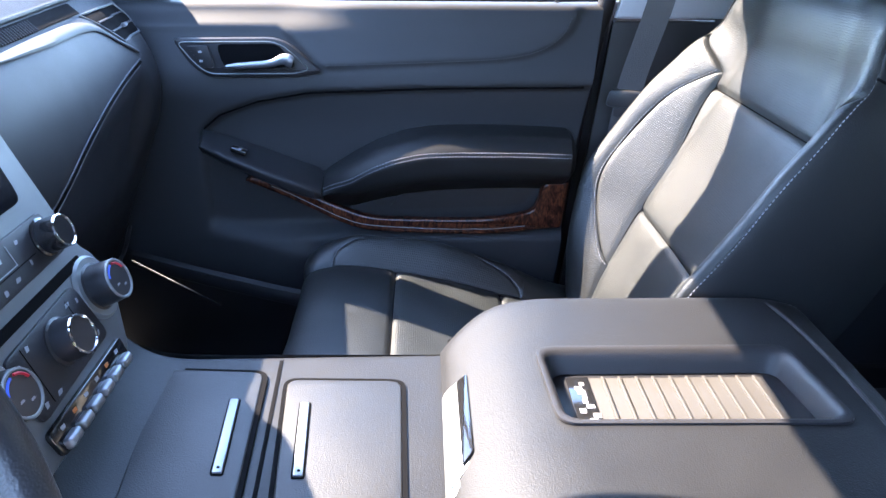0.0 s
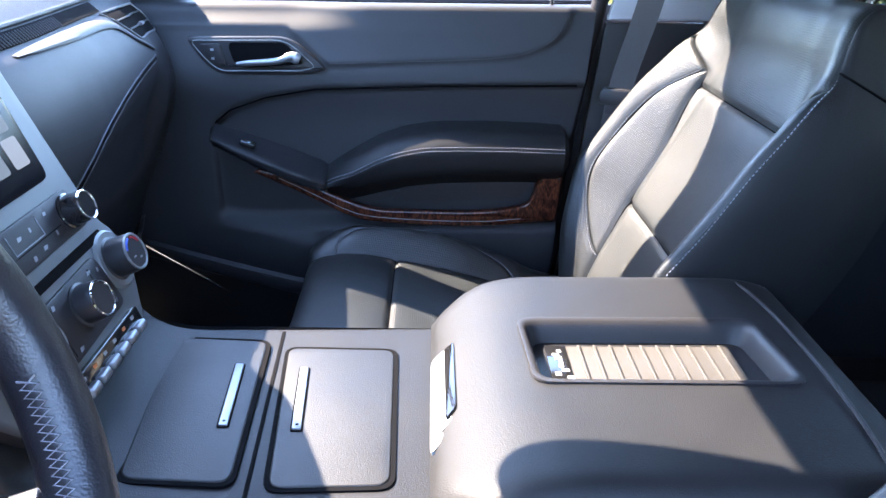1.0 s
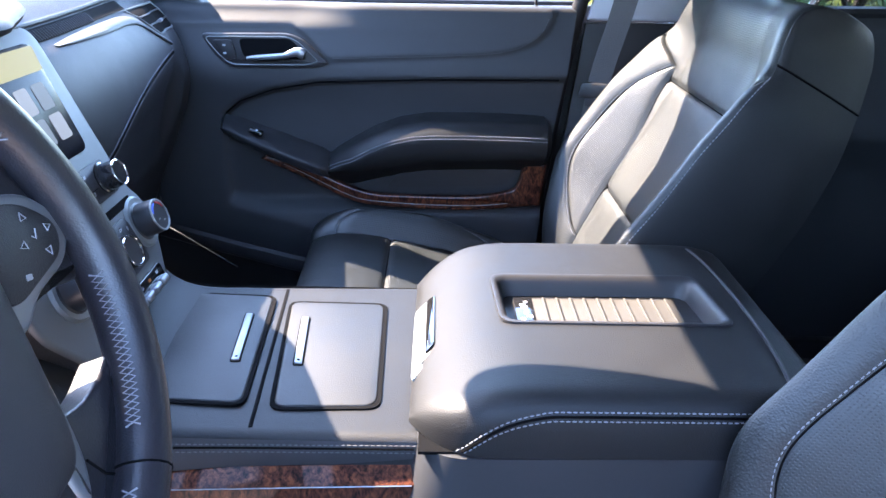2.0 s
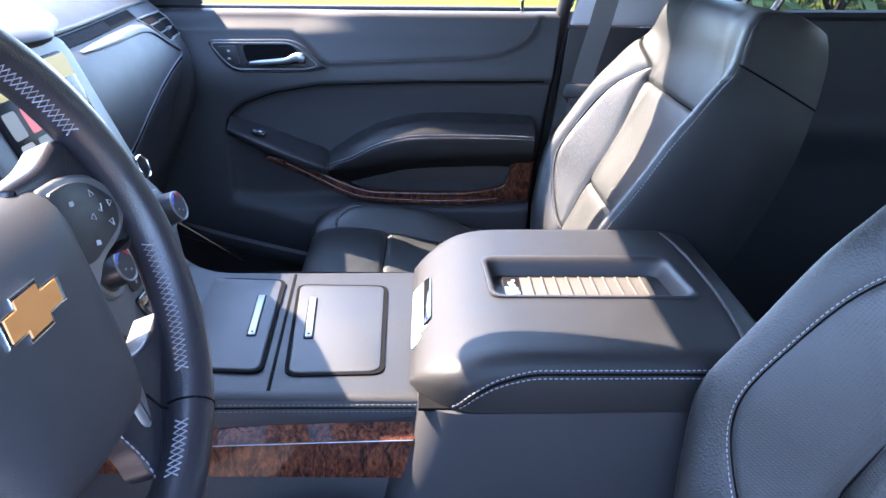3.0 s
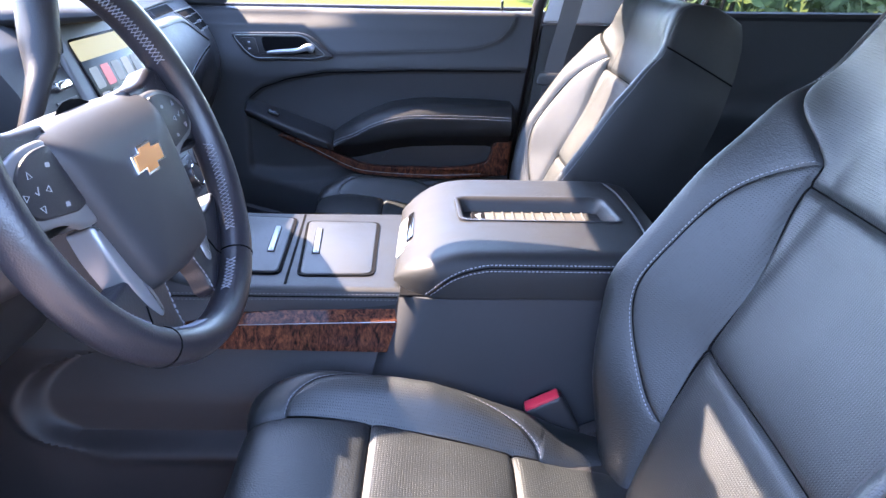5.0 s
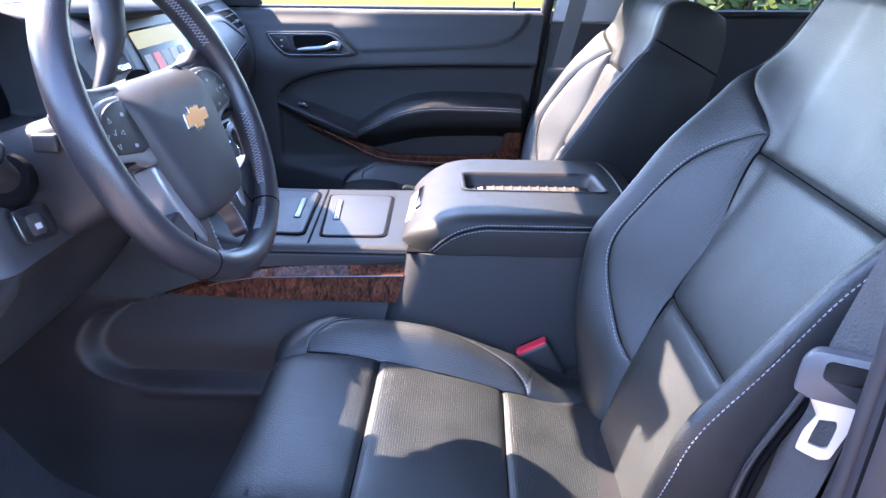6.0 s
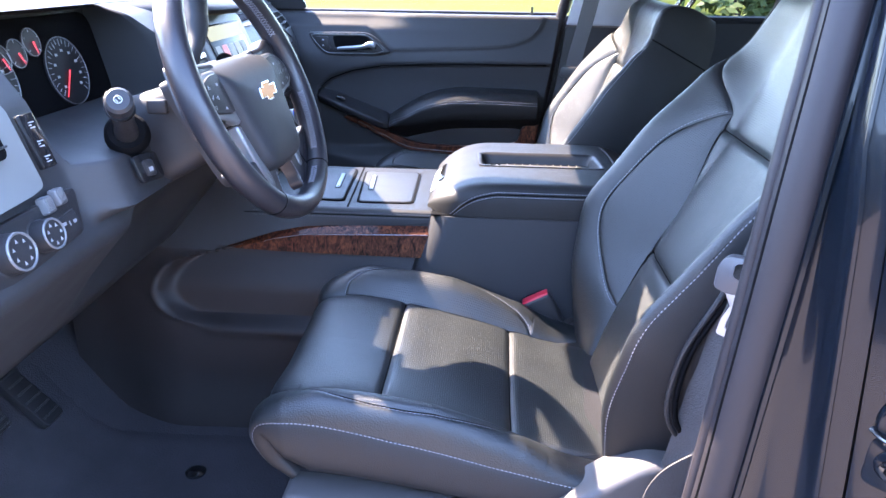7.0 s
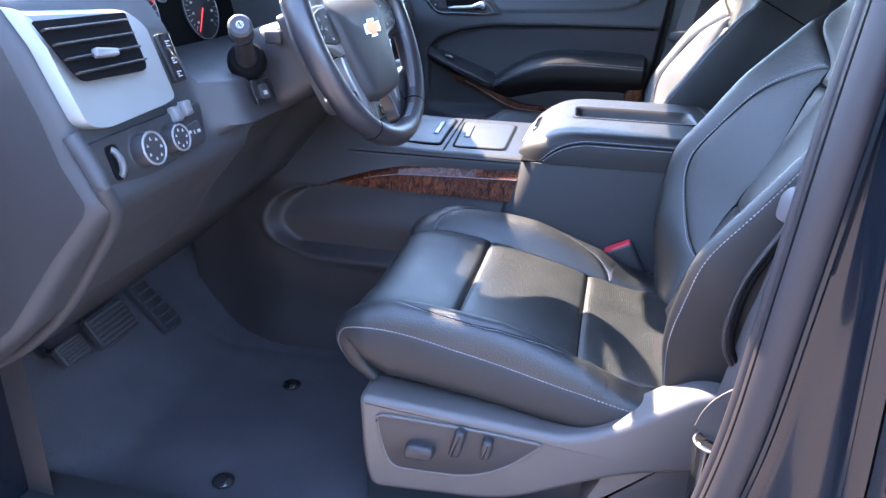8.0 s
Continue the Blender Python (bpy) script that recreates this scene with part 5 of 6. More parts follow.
rock = part("rocker_panel", plate(round_poly([(0.040, -0.020), (0.080, -0.014), (0.078, 0.014), (0.040, 0.010)], 0.004, 4), pm, 0.005, 0.002), HARD, panel)
for a, b, w in ((0.050, 0.002, 0.004), (0.060, 0.000, 0.0008), (0.070, 0.000, 0.003)):
    part("button_mark", plate([(a - w, b - 0.0028), (a + w, b - 0.0028), (a + w, b + 0.0028), (a - w, b + 0.0028)] if w < 0.002 else round_poly([(a - w, b - 0.002), (a + w, b - 0.002), (a + w, b + 0.002), (a - w, b + 0.002)], 0.001, 3), lambda u, v, c: pm(u, v, 0.0052 + c), 0.0004), WHITE, rock, smooth=False)
# dimmer thumbwheel in its recess
slot = part("dimmer_recess", plate(round_poly([(-0.107, -0.020), (-0.085, -0.020), (-0.085, 0.022), (-0.107, 0.022)], 0.008, 5), pm, 0.0026), GAP, panel)
part("dimmer_wheel", tube([pm(-0.098 + 0.004 * math.cos(t), 0.016 * math.sin(t), 0.002 + 0.006 * math.cos(t)) for t in np.linspace(-1.4, 1.4, 18)], 0.0042, 8), KNURL, slot, "ribbed grey thumbwheel")
sm = plane_map((-0.492, -0.735, 0.79), (0.1, 1, 0), (-0.33, 0, 1))
sb = part("switch_strip", plate(round_poly([(-0.012, -0.032), (0.010, -0.032), (0.010, 0.032), (-0.012, 0.032)], 0.003, 4), sm, 0.008, 0.002), GLOSS, dash)
for b in (-0.022, -0.004, 0.018):
    for v0, u1 in ((-0.003, 0.003), (0.0, -0.001), (0.003, 0.004)):
        part("button_mark", plate([(-0.005, b + v0 - 0.0007), (u1, b + v0 - 0.0007), (u1, b + v0 + 0.0007), (-0.005, b + v0 + 0.0007)], lambda u, v, c: sm(u, v, 0.0082 + c), 0.0004), WHITE, sb, smooth=False)
# rounded edge of the knee pad
part("knee_edge", tube(smooth_path([(-0.490, -0.938, 0.735), (-0.470, -0.938, 0.70), (-0.460, -0.936, 0.672), (-0.475, -0.91, 0.63), (-0.54, -0.885, 0.55), (-0.62, -0.865, 0.46), (-0.71, -0.85, 0.385), (-0.80, -0.84, 0.33)], 40), 0.010, 10), SOFT, dash)

# instruments
cluster = thing("instrument_cluster", "dark instrument cluster with round gauges and red needles", "gauges", (-0.64, -0.47, 0.80))
cm = plane_map((-0.655, -0.47, 0.835), (0, 1, 0), (-0.22, 0, 1))
part("cluster_face", plate(round_poly([(-0.195, -0.075), (0.195, -0.075), (0.195, 0.07), (-0.195, 0.07)], 0.03, 6), cm, 0.006, 0.002), GAP, cluster)
DIAL = material("matt_dial", (0.010, 0.010, 0.012), 0.5, spec=0.3)
PALE = material("pale_print", (0.32, 0.33, 0.34), 0.6, mottle=0.05)
NEEDLE = lamp_material("red_needle", (0.6, 0.05, 0.08), 0.10)
for u, v, r, turn in ((0.078, -0.016, 0.052, -2.2), (-0.105, -0.010, 0.056, -2.4), (-0.028, 0.022, 0.020, -1.1), (0.014, 0.034, 0.020, -1.3), (-0.066, 0.018, 0.02, -1.1)):
    g = part("gauge", lathe([(r, 0), (r, 0.003), (r * 0.97, 0.004), (0, 0.004)], cm(u, v, 0.006), cm(0, 0, 1) - cm(0, 0, 0), 40), DIAL, cluster)
    part("gauge_ring", tube([cm(u + r * math.cos(t), v + r * math.sin(t), 0.010) for t in np.arange(48) * 2 * math.pi / 48], 0.0008, 6, closed=True), SATIN, g)
    n_t = 25 if r > 0.03 else 5
    for i in range(n_t):
        t = radians(225 - 270 * i / (n_t - 1))
        a0, a1 = (0.80, 0.93) if i % 2 else (0.74, 0.93)
        part("tick", tube([cm(u + r * a0 * math.cos(t), v + r * a0 * math.sin(t), 0.0108), cm(u + r * a1 * math.cos(t), v + r * a1 * math.sin(t), 0.0108)], 0.0005, 5), PALE, g)
        if r > 0.03 and i % 3 == 0:
            part("digit_bar", plate([(u + r * 0.6 * math.cos(t) - 0.003, v + r * 0.6 * math.sin(t) - 0.002), (u + r * 0.6 * math.cos(t) + 0.003, v + r * 0.6 * math.sin(t) - 0.002), (u + r * 0.6 * math.cos(t) + 0.003, v + r * 0.6 * math.sin(t) + 0.002), (u + r * 0.6 * math.cos(t) - 0.003, v + r * 0.6 * math.sin(t) + 0.002)], lambda a, b, c: cm(a, b, 0.0104 + c), 0.0005), PALE, g, smooth=False)
    part("needle", tube([cm(u, v, 0.013), cm(u + r * 0.9 * math.cos(turn), v + r * 0.9 * math.sin(turn), 0.012)], [0.0013, 0.0007], 6), NEEDLE, g, "red needle")

# column, its surround, stalk and gear lever
column = thing("steering_column", "black steering column shroud with stalks", "steering column", (-0.45, -0.46, 0.74))
rings = []
for t, rw, rh in ((-0.17, 0.080, 0.066), (-0.12, 0.078, 0.062), (-0.07, 0.070, 0.056), (-0.045, 0.06, 0.05)):
    c = WC + wz * t
    rings.append([c + wx * float(a) + wy * float(b - 0.012) for a, b in round_poly([(-rw, -rh), (rw, -rh), (rw, rh), (-rw, rh)], 0.03, 6)])
part("shroud", loft(rings), HARD, column)
part("hub_collar", lathe([(0.045, -0.06), (0.05, -0.03), (0.06, -0.02)], WC, wz, 28), GAP, column)
s_a, s_b = Vector((-0.452, -0.600, 0.772)), Vector((-0.410, -0.690, 0.832))
stalk = part("wiper_stalk", tube([s_a.lerp(s_b, k) for k in (0, 0.3, 0.6, 0.8, 0.97, 1.0)], [0.016, 0.013, 0.013, 0.0165, 0.0165, 0.013], 18), HARD, column, "black stalk with round printed end")
part("stalk_boot", lathe([(0.029, -0.010), (0.028, 0.0), (0.023, 0.006), (0.015, 0.004)], s_a.lerp(s_b, 0.02), s_b - s_a, 28), GAP, column)
part("stalk_ring", lathe([(0.0175, 0), (0.0175, 0.006), (0.0168, 0.008)], s_a.lerp(s_b, 0.76), s_b - s_a, 24), GLOSS, stalk)
q = (s_b - s_a).normalized()
em = plane_map(s_b + q * 0.0005, q.orthogonal(), q.cross(q.orthogonal()))
part("print_ring", tube([em(0.0045 * math.cos(t), 0.0045 * math.sin(t), 0.0) for t in np.arange(20) * 2 * math.pi / 20], 0.0006, 5, closed=True), PALE, stalk)
for a_, b_ in ((-0.002, 0.0), (0.002, 0.0)):
    part("print_bar", tube([em(a_, -0.002, 0.0), em(a_, 0.002, 0.0)], 0.0006, 5), PALE, stalk)
# toggle beside the column
tm = plane_map((-0.430, -0.604, 0.728), (0.32, 0.95, 0), (-0.30, 0, 1))
tg = part("toggle_frame", plate(round_poly([(-0.021, -0.019), (0.021, -0.019), (0.021, 0.019), (-0.021, 0.019)], 0.008, 5), tm, 0.006, 0.003), GLOSS, column)
part("toggle", plate(round_poly([(-0.010, -0.012), (0.006, -0.012), (0.006, 0.010), (-0.010, 0.010)], 0.004, 4), lambda a, b, c: tm(a, b, 0.0058 + c), 0.004, 0.002), HARD, tg)
part("toggle_mark", plate([(-0.006, -0.006), (0.001, -0.006), (0.001, 0.0), (-0.006, 0.0)], lambda a, b, c: tm(a, b, 0.0099 + c), 0.0004), WHITE, tg, smooth=False)
part("paddle", box(-0.436, -0.408, -0.572, -0.562, 0.792, 0.812, 0.004), HARD, column)
# gear lever, on the column's passenger side
lev = smooth_path([(-0.46, -0.39, 0.79), (-0.455, -0.35, 0.845), (-0.460, -0.32, 0.875), (-0.468, -0.295, 0.92), (-0.475, -0.275, 0.975)], 24)
gear = part("gear_lever", tube(lev, np.interp(np.arange(len(lev)), [0, 8, 14, 20, 24], [0.009, 0.013, 0.021, 0.022, 0.015]), 16), HARD, column, "black column gear lever")
gm = plane_map((-0.4465, -0.300, 0.888), (0.3, -1, 0.0), (-0.12, 0.25, 1))
gb = part("shift_rocker", plate(round_poly([(-0.014, -0.010), (0.014, -0.010), (0.014, 0.010), (-0.014, 0.010)], 0.004, 4), gm, 0.003, 0.001), GLOSS, gear)
for pts in ([(-0.010, -0.001), (-0.002, -0.001), (-0.002, 0.001), (-0.010, 0.001)], [(-0.007, -0.004), (-0.005, -0.004), (-0.005, 0.004), (-0.007, 0.004)], [(0.004, -0.001), (0.011, -0.001), (0.011, 0.001), (0.004, 0.001)]):
    part("rocker_mark", plate(pts, lambda a, b, c: gm(a, b, 0.0032 + c), 0.0004), WHITE, gb, smooth=False)

# ==== centre stack ====
stack = thing("center_stack", "silver-framed centre stack with screen, radio and climate controls", "control panel", (-0.44, 0, 0.58))
S = plane_map((-0.424, 0.0, 0.58), (0, 1, 0), (-0.40, 0, 1))
frame_out = round_poly([(-0.105, -0.010), (0.105, -0.010), (0.150, 0.055), (0.150, 0.098), (0.135, 0.115), (0.128, 0.330), (-0.128, 0.330), (-0.135, 0.115), (-0.150, 0.098), (-0.150, 0.055)], [0.02, 0.02, 0.03, 0.02, 0.02, 0.03, 0.03, 0.02, 0.02, 0.03], 6)
part("stack_body", plate(frame_out, lambda a, b, c: S(a, b, -0.09 + c), 0.085), HARD, stack)
part("silver_frame", plate(frame_out, lambda a, b, c: S(a, b, -0.006 + c), 0.008, 0.005, 3), DARKSILVER, stack, "satin silver frame")
def sp(name, pts, r, z, d, mat, parent=None, label="", bev=0.0015):
    return part(name, plate(round_poly(pts, r, 4), lambda a, b, c: S(a, b, z + c), d, bev), mat, parent or stack, label)
scr = sp("screen", [(-0.096, 0.180), (0.096, 0.180), (0.102, 0.310), (-0.102, 0.310)], 0.012, 0.0025, 0.002, SCREEN, None, "glossy touch screen showing app tiles")
TILE = [lamp_material("tile_" + n, c, 0.07) for n, c in (("grey", (0.16, 0.17, 0.19)), ("red", (0.35, 0.05, 0.06)), ("dark", (0.08, 0.09, 0.10)))]
YELL = lamp_material("screen_bar", (0.30, 0.26, 0.05), 0.055)
sp("screen_bar", [(-0.098, 0.278), (0.098, 0.278), (0.102, 0.306), (-0.102, 0.306)], 0.004, 0.0046, 0.0004, YELL, scr, "", 0)
for r_ in range(2):
    for c_ in range(5):
        a, b = -0.075 + c_ * 0.036, 0.252 - r_ * 0.036
        sp("app_tile", [(a - 0.013, b - 0.015), (a + 0.013, b - 0.015), (a + 0.013, b + 0.015), (a - 0.013, b + 0.015)], 0.004, 0.0046, 0.0004, TILE[1 if (c_ == 1 and r_ == 0) else (0 if (c_ + r_) % 2 else 2)], scr, "", 0)
stack_mid = 0.020
radio = sp("radio_panel", [(-0.112, 0.120), (0.112, 0.120), (0.106, 0.164), (-0.106, 0.164)], 0.008, 0.0025, 0.003, HARD, None, "black radio panel with buttons")
for s in (-1, 1):
    knob(lambda a, b, c: S(a, b, 0.005 + c), s * 0.090, 0.142, 0.017, 0.022, radio, GLOSS, CHROME, "radio_knob", "round black knob with chrome ring")
def glyphs(panel, spots):
    """Small pale symbols printed on a flat key panel."""
    for k, (a, b) in enumerate(spots):
        w, h = 0.0020 + 0.0012 * (k % 3), 0.0020 + 0.0006 * (k % 2)
        sp("printed_mark", [(a - w, b - h), (a + w * 0.4, b - h), (a + w, b + h * 0.6), (a - w * 0.5, b + h)], 0.0005, 0.0056, 0.0003, WHITE, panel, "", 0)


glyphs(radio, [(-0.048, 0.150), (-0.030, 0.154), (0.0, 0.150), (0.020, 0.151), (0.052, 0.155), (-0.050, 0.131), (-0.026, 0.128), (0.004, 0.127), (0.026, 0.129), (0.054, 0.133)])
part("key_outline", tube([S(a, b, 0.0058) for a, b in ((-0.016, 0.158), (-0.016, 0.139), (0.036, 0.139), (0.036, 0.158))], 0.0005, 5), WHITE, radio)
part("key_joint", tube([S(-0.066, 0.1365, 0.0056), S(0.066, 0.1365, 0.0056)], 0.0005, 5), GAP, radio)
sp("slot", [(-0.120, 0.098), (0.120, 0.098), (0.122, 0.108), (-0.122, 0.108)], 0.004, 0.0025, 0.001, GAP, None, "", 0)
climate = sp("climate_panel", [(stack_mid - 0.072, 0.026), (stack_mid + 0.070, 0.030), (stack_mid + 0.064, 0.092), (stack_mid - 0.068, 0.088)], 0.010, 0.0025, 0.003, HARD, None, "black climate panel with dials")
BLUE = material("blue_print", (0.05, 0.12, 0.6), 0.5)
KNOB = material("satin_black_knob", (0.018, 0.018, 0.020), 0.34, mottle=0.1)
for s in (-1, 1):
    ka = stack_mid + s * 0.097
    part("knob_surround", lathe([(0.034, -0.004), (0.034, 0.003), (0.031, 0.006), (0.026, 0.006)], S(ka, 0.071, 0), S(0, 0, 1) - S(0, 0, 0), 32), SILVER, climate)
    k = knob(lambda a, b, c: S(a, b, 0.004 + c), ka, 0.071, 0.0225, 0.026, climate, KNOB, SILVER, "temperature_knob", "round black temperature knob")
    for col, t0, t1 in ((RED, 0.4, 1.4), (BLUE, 1.7, 2.7)):
        part("dial_print", tube([S(ka + 0.016 * math.cos(t), 0.071 + 0.016 * math.sin(t), 0.0303) for t in np.linspace(t0, t1, 10)], 0.0014, 5), col, k)
    glyphs_at = [(-0.006, -0.004), (0.005, -0.009)]
    for da, db in glyphs_at:
        sp("dial_mark", [(ka + da - 0.003, 0.071 + db - 0.001), (ka + da + 0.003, 0.071 + db - 0.001), (ka + da + 0.002, 0.071 + db + 0.001), (ka + da - 0.002, 0.071 + db + 0.001)], 0.0003, 0.0301, 0.0003, WHITE, k, "", 0)
knob(lambda a, b, c: S(a, b, 0.005 + c), stack_mid + 0.006, 0.062, 0.0205, 0.022, climate, KNOB, CHROME, "fan_knob", "round fan knob with chrome ring")
glyphs(climate, [(stack_mid + a, b) for a, b in ((-0.056, 0.076), (-0.036, 0.082), (0.040, 0.082), (0.056, 0.078), (0.050, 0.052), (0.054, 0.040), (-0.050, 0.050), (-0.056, 0.036), (-0.034, 0.034), (0.034, 0.036))])
for a0 in (-0.046, 0.042):
    part("key_joint", tube([S(stack_mid + a0, 0.032, 0.0056), S(stack_mid + a0 * 0.95, 0.086, 0.0056)], 0.0005, 5), GAP, climate)
keys = sp("key_panel", [(stack_mid - 0.076, -0.006), (stack_mid + 0.074, -0.006), (stack_mid + 0.078, 0.020), (stack_mid - 0.078, 0.020)], 0.006, 0.0025, 0.005, GLOSS, None, "row of bright toggle keys")
for i in range(6):
    a = stack_mid - 0.060 + i * 0.0235
    part("toggle_key", plate(round_poly([(a - 0.0102, -0.004), (a + 0.0102, -0.004), (a + 0.0102, 0.006), (a - 0.0102, 0.006)], 0.003, 4), lambda u, v, c: S(u, v, 0.0075 + c), 0.008, 0.0035, 3), BRUSHED, keys)
    sp("key_mark", [(a - 0.003, 0.0115), (a + 0.003, 0.0115), (a + 0.004, 0.0150), (a - 0.003, 0.0155)], 0.0005, 0.0078, 0.0003, AMBER if i in (1, 4) else WHITE, keys, "", 0)
# centre vents beside the screen
for s in (-1,):
    fm = lambda a, b, c: S(a, b, c - 0.016)
    # shade inside the outlet is put in as a near-black sheet
    v_ = part("air_vent", plate(round_poly([(-0.205, 0.20), (-0.140, 0.20), (-0.136, 0.315), (-0.195, 0.315)], 0.012, 5), fm, 0.008, 0.003), GAP, stack, "louvred air vent, its shaded hollow drawn as a near-black sheet")
    for i in range(5):
        b = 0.216 + i * 0.021
        part("slat", plate([(-0.198, b), (-0.142, b), (-0.142, b + 0.004), (-0.198, b + 0.004)], lambda a, b, c: fm(a, b, 0.006 + c), 0.010, 0.001), HARD, v_)
    part("vent_tab", plate(round_poly([(-0.185, 0.252), (-0.150, 0.252), (-0.150, 0.264), (-0.185, 0.264)], 0.004, 4), lambda a, b, c: fm(a, b, 0.014 + c), 0.008, 0.002), CHROME, v_)

# glove box line and footwell panel on the passenger's side
part("glove_box_edge", tube(smooth_path([(-0.60, 0.20, 0.47), (-0.62, 0.40, 0.455), (-0.635, 0.60, 0.45), (-0.67, 0.74, 0.45)], 20), 0.004, 6), HARD, dash)
part("bright_sill", tube([(-0.60, 0.56, 0.465), (-0.49, 0.642, 0.335)], 0.0016, 6), CHROME, dash)

# pedals
GREYRIB = material("worn_pedal_rib", (0.035, 0.034, 0.034), 0.5, mottle=0.2)
pedals = thing("pedals", "black rubber brake and accelerator pedals", "pedals", (-0.86, -0.5, 0.2))
for name, m, hw, hh in (("brake_pedal", plane_map((-0.845, -0.515, 0.225), (0, 1, 0), (-0.6, 0, 0.8)), 0.055, 0.034), ("accelerator", plane_map((-0.86, -0.36, 0.19), (0, 1, 0), (-0.7, 0, 0.75)), 0.028, 0.070), ("park_pedal", plane_map((-0.84, -0.632, 0.232), (0, 1, 0), (-0.6, 0, 0.8)), 0.034, 0.022)):
    p = part(name, plate(round_poly([(-hw, -hh), (hw, -hh), (hw, hh), (-hw, hh)], 0.008, 4), m, 0.014, 0.004), HARD, pedals)
    n_r = 6
    for i in range(n_r):
        v = -hh + (i + 0.8) * 2 * hh / (n_r + 0.6)
        part("pedal_rib", plate([(-hw + 0.006, v - 0.002), (hw - 0.006, v - 0.002), (hw - 0.006, v + 0.002), (-hw + 0.006, v + 0.002)], lambda a, b, c: m(a, b, 0.0135 + c), 0.003, 0.001), GREYRIB, p)
    part("pedal_arm", tube([m(0, 0, 0), m(0, 0.02, -0.05), m(0, 0.16, -0.12)], 0.009, 8), HARD, p)


# ==== driver's seat base, belts, buckle ====
def shield(parent):
    """Outer seat valance with its switch plate."""
    y0 = -0.745
    out = round_poly([(-0.240, 0.318), (-0.10, 0.310), (0.07, 0.298), (0.125, 0.322), (0.235, 0.402), (0.285, 0.400), (0.300, 0.285), (0.16, 0.255), (-0.02, 0.165), (-0.225, 0.150), (-0.236, 0.20)], [0.014, 0.05, 0.04, 0.03, 0.02, 0.02, 0.02, 0.05, 0.05, 0.02, 0.03], 6)
    sh = part("seat_valance", plate(out, lambda x, z, w: Vector((x, y0 + 0.06 - w, z)), 0.060, 0.012, 4), VALANCE, parent, "grey-brown plastic seat valance")
    pan = round_poly([(-0.212, 0.292), (-0.05, 0.290), (0.036, 0.284), (-0.01, 0.235), (-0.07, 0.205), (-0.190, 0.200), (-0.205, 0.245)], [0.012, 0.03, 0.01, 0.04, 0.04, 0.02, 0.02], 6)
    f = lambda x, z, w: Vector((x, y0 - w, z))
    pl = part("switch_plate", plate(pan, f, 0.003, 0.002), HARD, sh)
    part("plate_edge", tube([f(a, b, 0.002) for a, b in pan], 0.0026, 8, closed=True), VALANCE, sh)
    for name, pts, r in (("seat_switch", [(-0.168, 0.231), (-0.122, 0.231), (-0.119, 0.255), (-0.163, 0.257)], 0.012), ("recline_switch", [(-0.100, 0.245), (-0.082, 0.247), (-0.072, 0.292), (-0.088, 0.294)], 0.008), ("lumbar_switch", [(-0.053, 0.250), (-0.037, 0.252), (-0.033, 0.285), (-0.049, 0.285)], 0.008)):
        part(name, plate(round_poly(pts, r, 5), lambda x, z, w: f(x, z, 0.003 + w), 0.016, 0.006, 3), HARD, pl, "black power seat switch")
    part("valance_tail", plate(round_poly([(0.09, 0.150), (0.30, 0.215), (0.30, 0.300), (0.22, 0.300), (0.14, 0.270)], 0.02, 5), lambda x, z, w: Vector((x, y0 + 0.075 - w, z)), 0.05, 0.01), VALANCE, sh)
    return sh


shield(driver)
# piping of the airbag pocket on the backrest's outer side
for o in (0.0, 0.009):
    part("pocket_seam", tube(smooth_path([(0.300 + o, -0.7515, 0.668), (0.283 + o, -0.7530, 0.632), (0.256 + o, -0.7530, 0.572), (0.246 + o, -0.7520, 0.515), (0.249 + o, -0.7500, 0.478), (0.262 + o, -0.7450, 0.452)], 40), 0.0034, 8), GAP if o else HARD, driver)

buckle = thing("seat_belt_buckle", "black seat belt buckle with red release button", "belt buckle", (0.14, -0.215, 0.33))
bu = Matrix.Translation((0.128, -0.222, 0.370)) @ Matrix.Rotation(radians(-28), 4, "Y")
part("buckle_body", box(-0.030, 0.030, -0.013, 0.013, -0.075, 0.022, 0.007, 3, bu), HARD, buckle)
part("release_button", box(-0.0265, 0.0265, -0.0105, 0.0105, 0.012, 0.0245, 0.003, 2, bu), RED, buckle, "red release button")
part("buckle_slot", box(-0.016, 0.016, 0.0085, 0.0115, 0.018, 0.0250, 0.0004, 1, bu), GAP, buckle)
part("buckle_stalk", tube([bu @ Vector((0, 0, -0.07)), bu @ Vector((0.0, 0, -0.16)), (0.20, -0.205, 0.15)], 0.012, 10, flat=0.5), HARD, buckle)
part("inner_valance", plate(round_poly([(0.10, 0.20), (0.33, 0.20), (0.33, 0.36), (0.24, 0.372), (0.16, 0.335), (0.10, 0.30)], 0.02, 5), lambda x, z, w: Vector((x, -0.245 + w, z)), 0.03, 0.008), WARM, driver)

GRIP = material("grey_grip_plastic", (0.055, 0.054, 0.060), 0.4, mottle=0.1)
belt = thing("driver_seat_belt", "black seat belt hanging at the centre pillar with steel tongue", "seat belt", (0.31, -0.79, 0.3))
path = smooth_path([(0.430, -0.76, 1.12), (0.375, -0.772, 0.90), (0.318, -0.770, 0.70), (0.288, -0.765, 0.56), (0.272, -0.758, 0.44), (0.262, -0.748, 0.36), (0.262, -0.745, 0.27)], 50)
part("webbing", ribbon(path, (0.55, -0.83, 0.0), 0.046, 0.0016, (0.83, 0.55, 0)), WEBBING, belt)
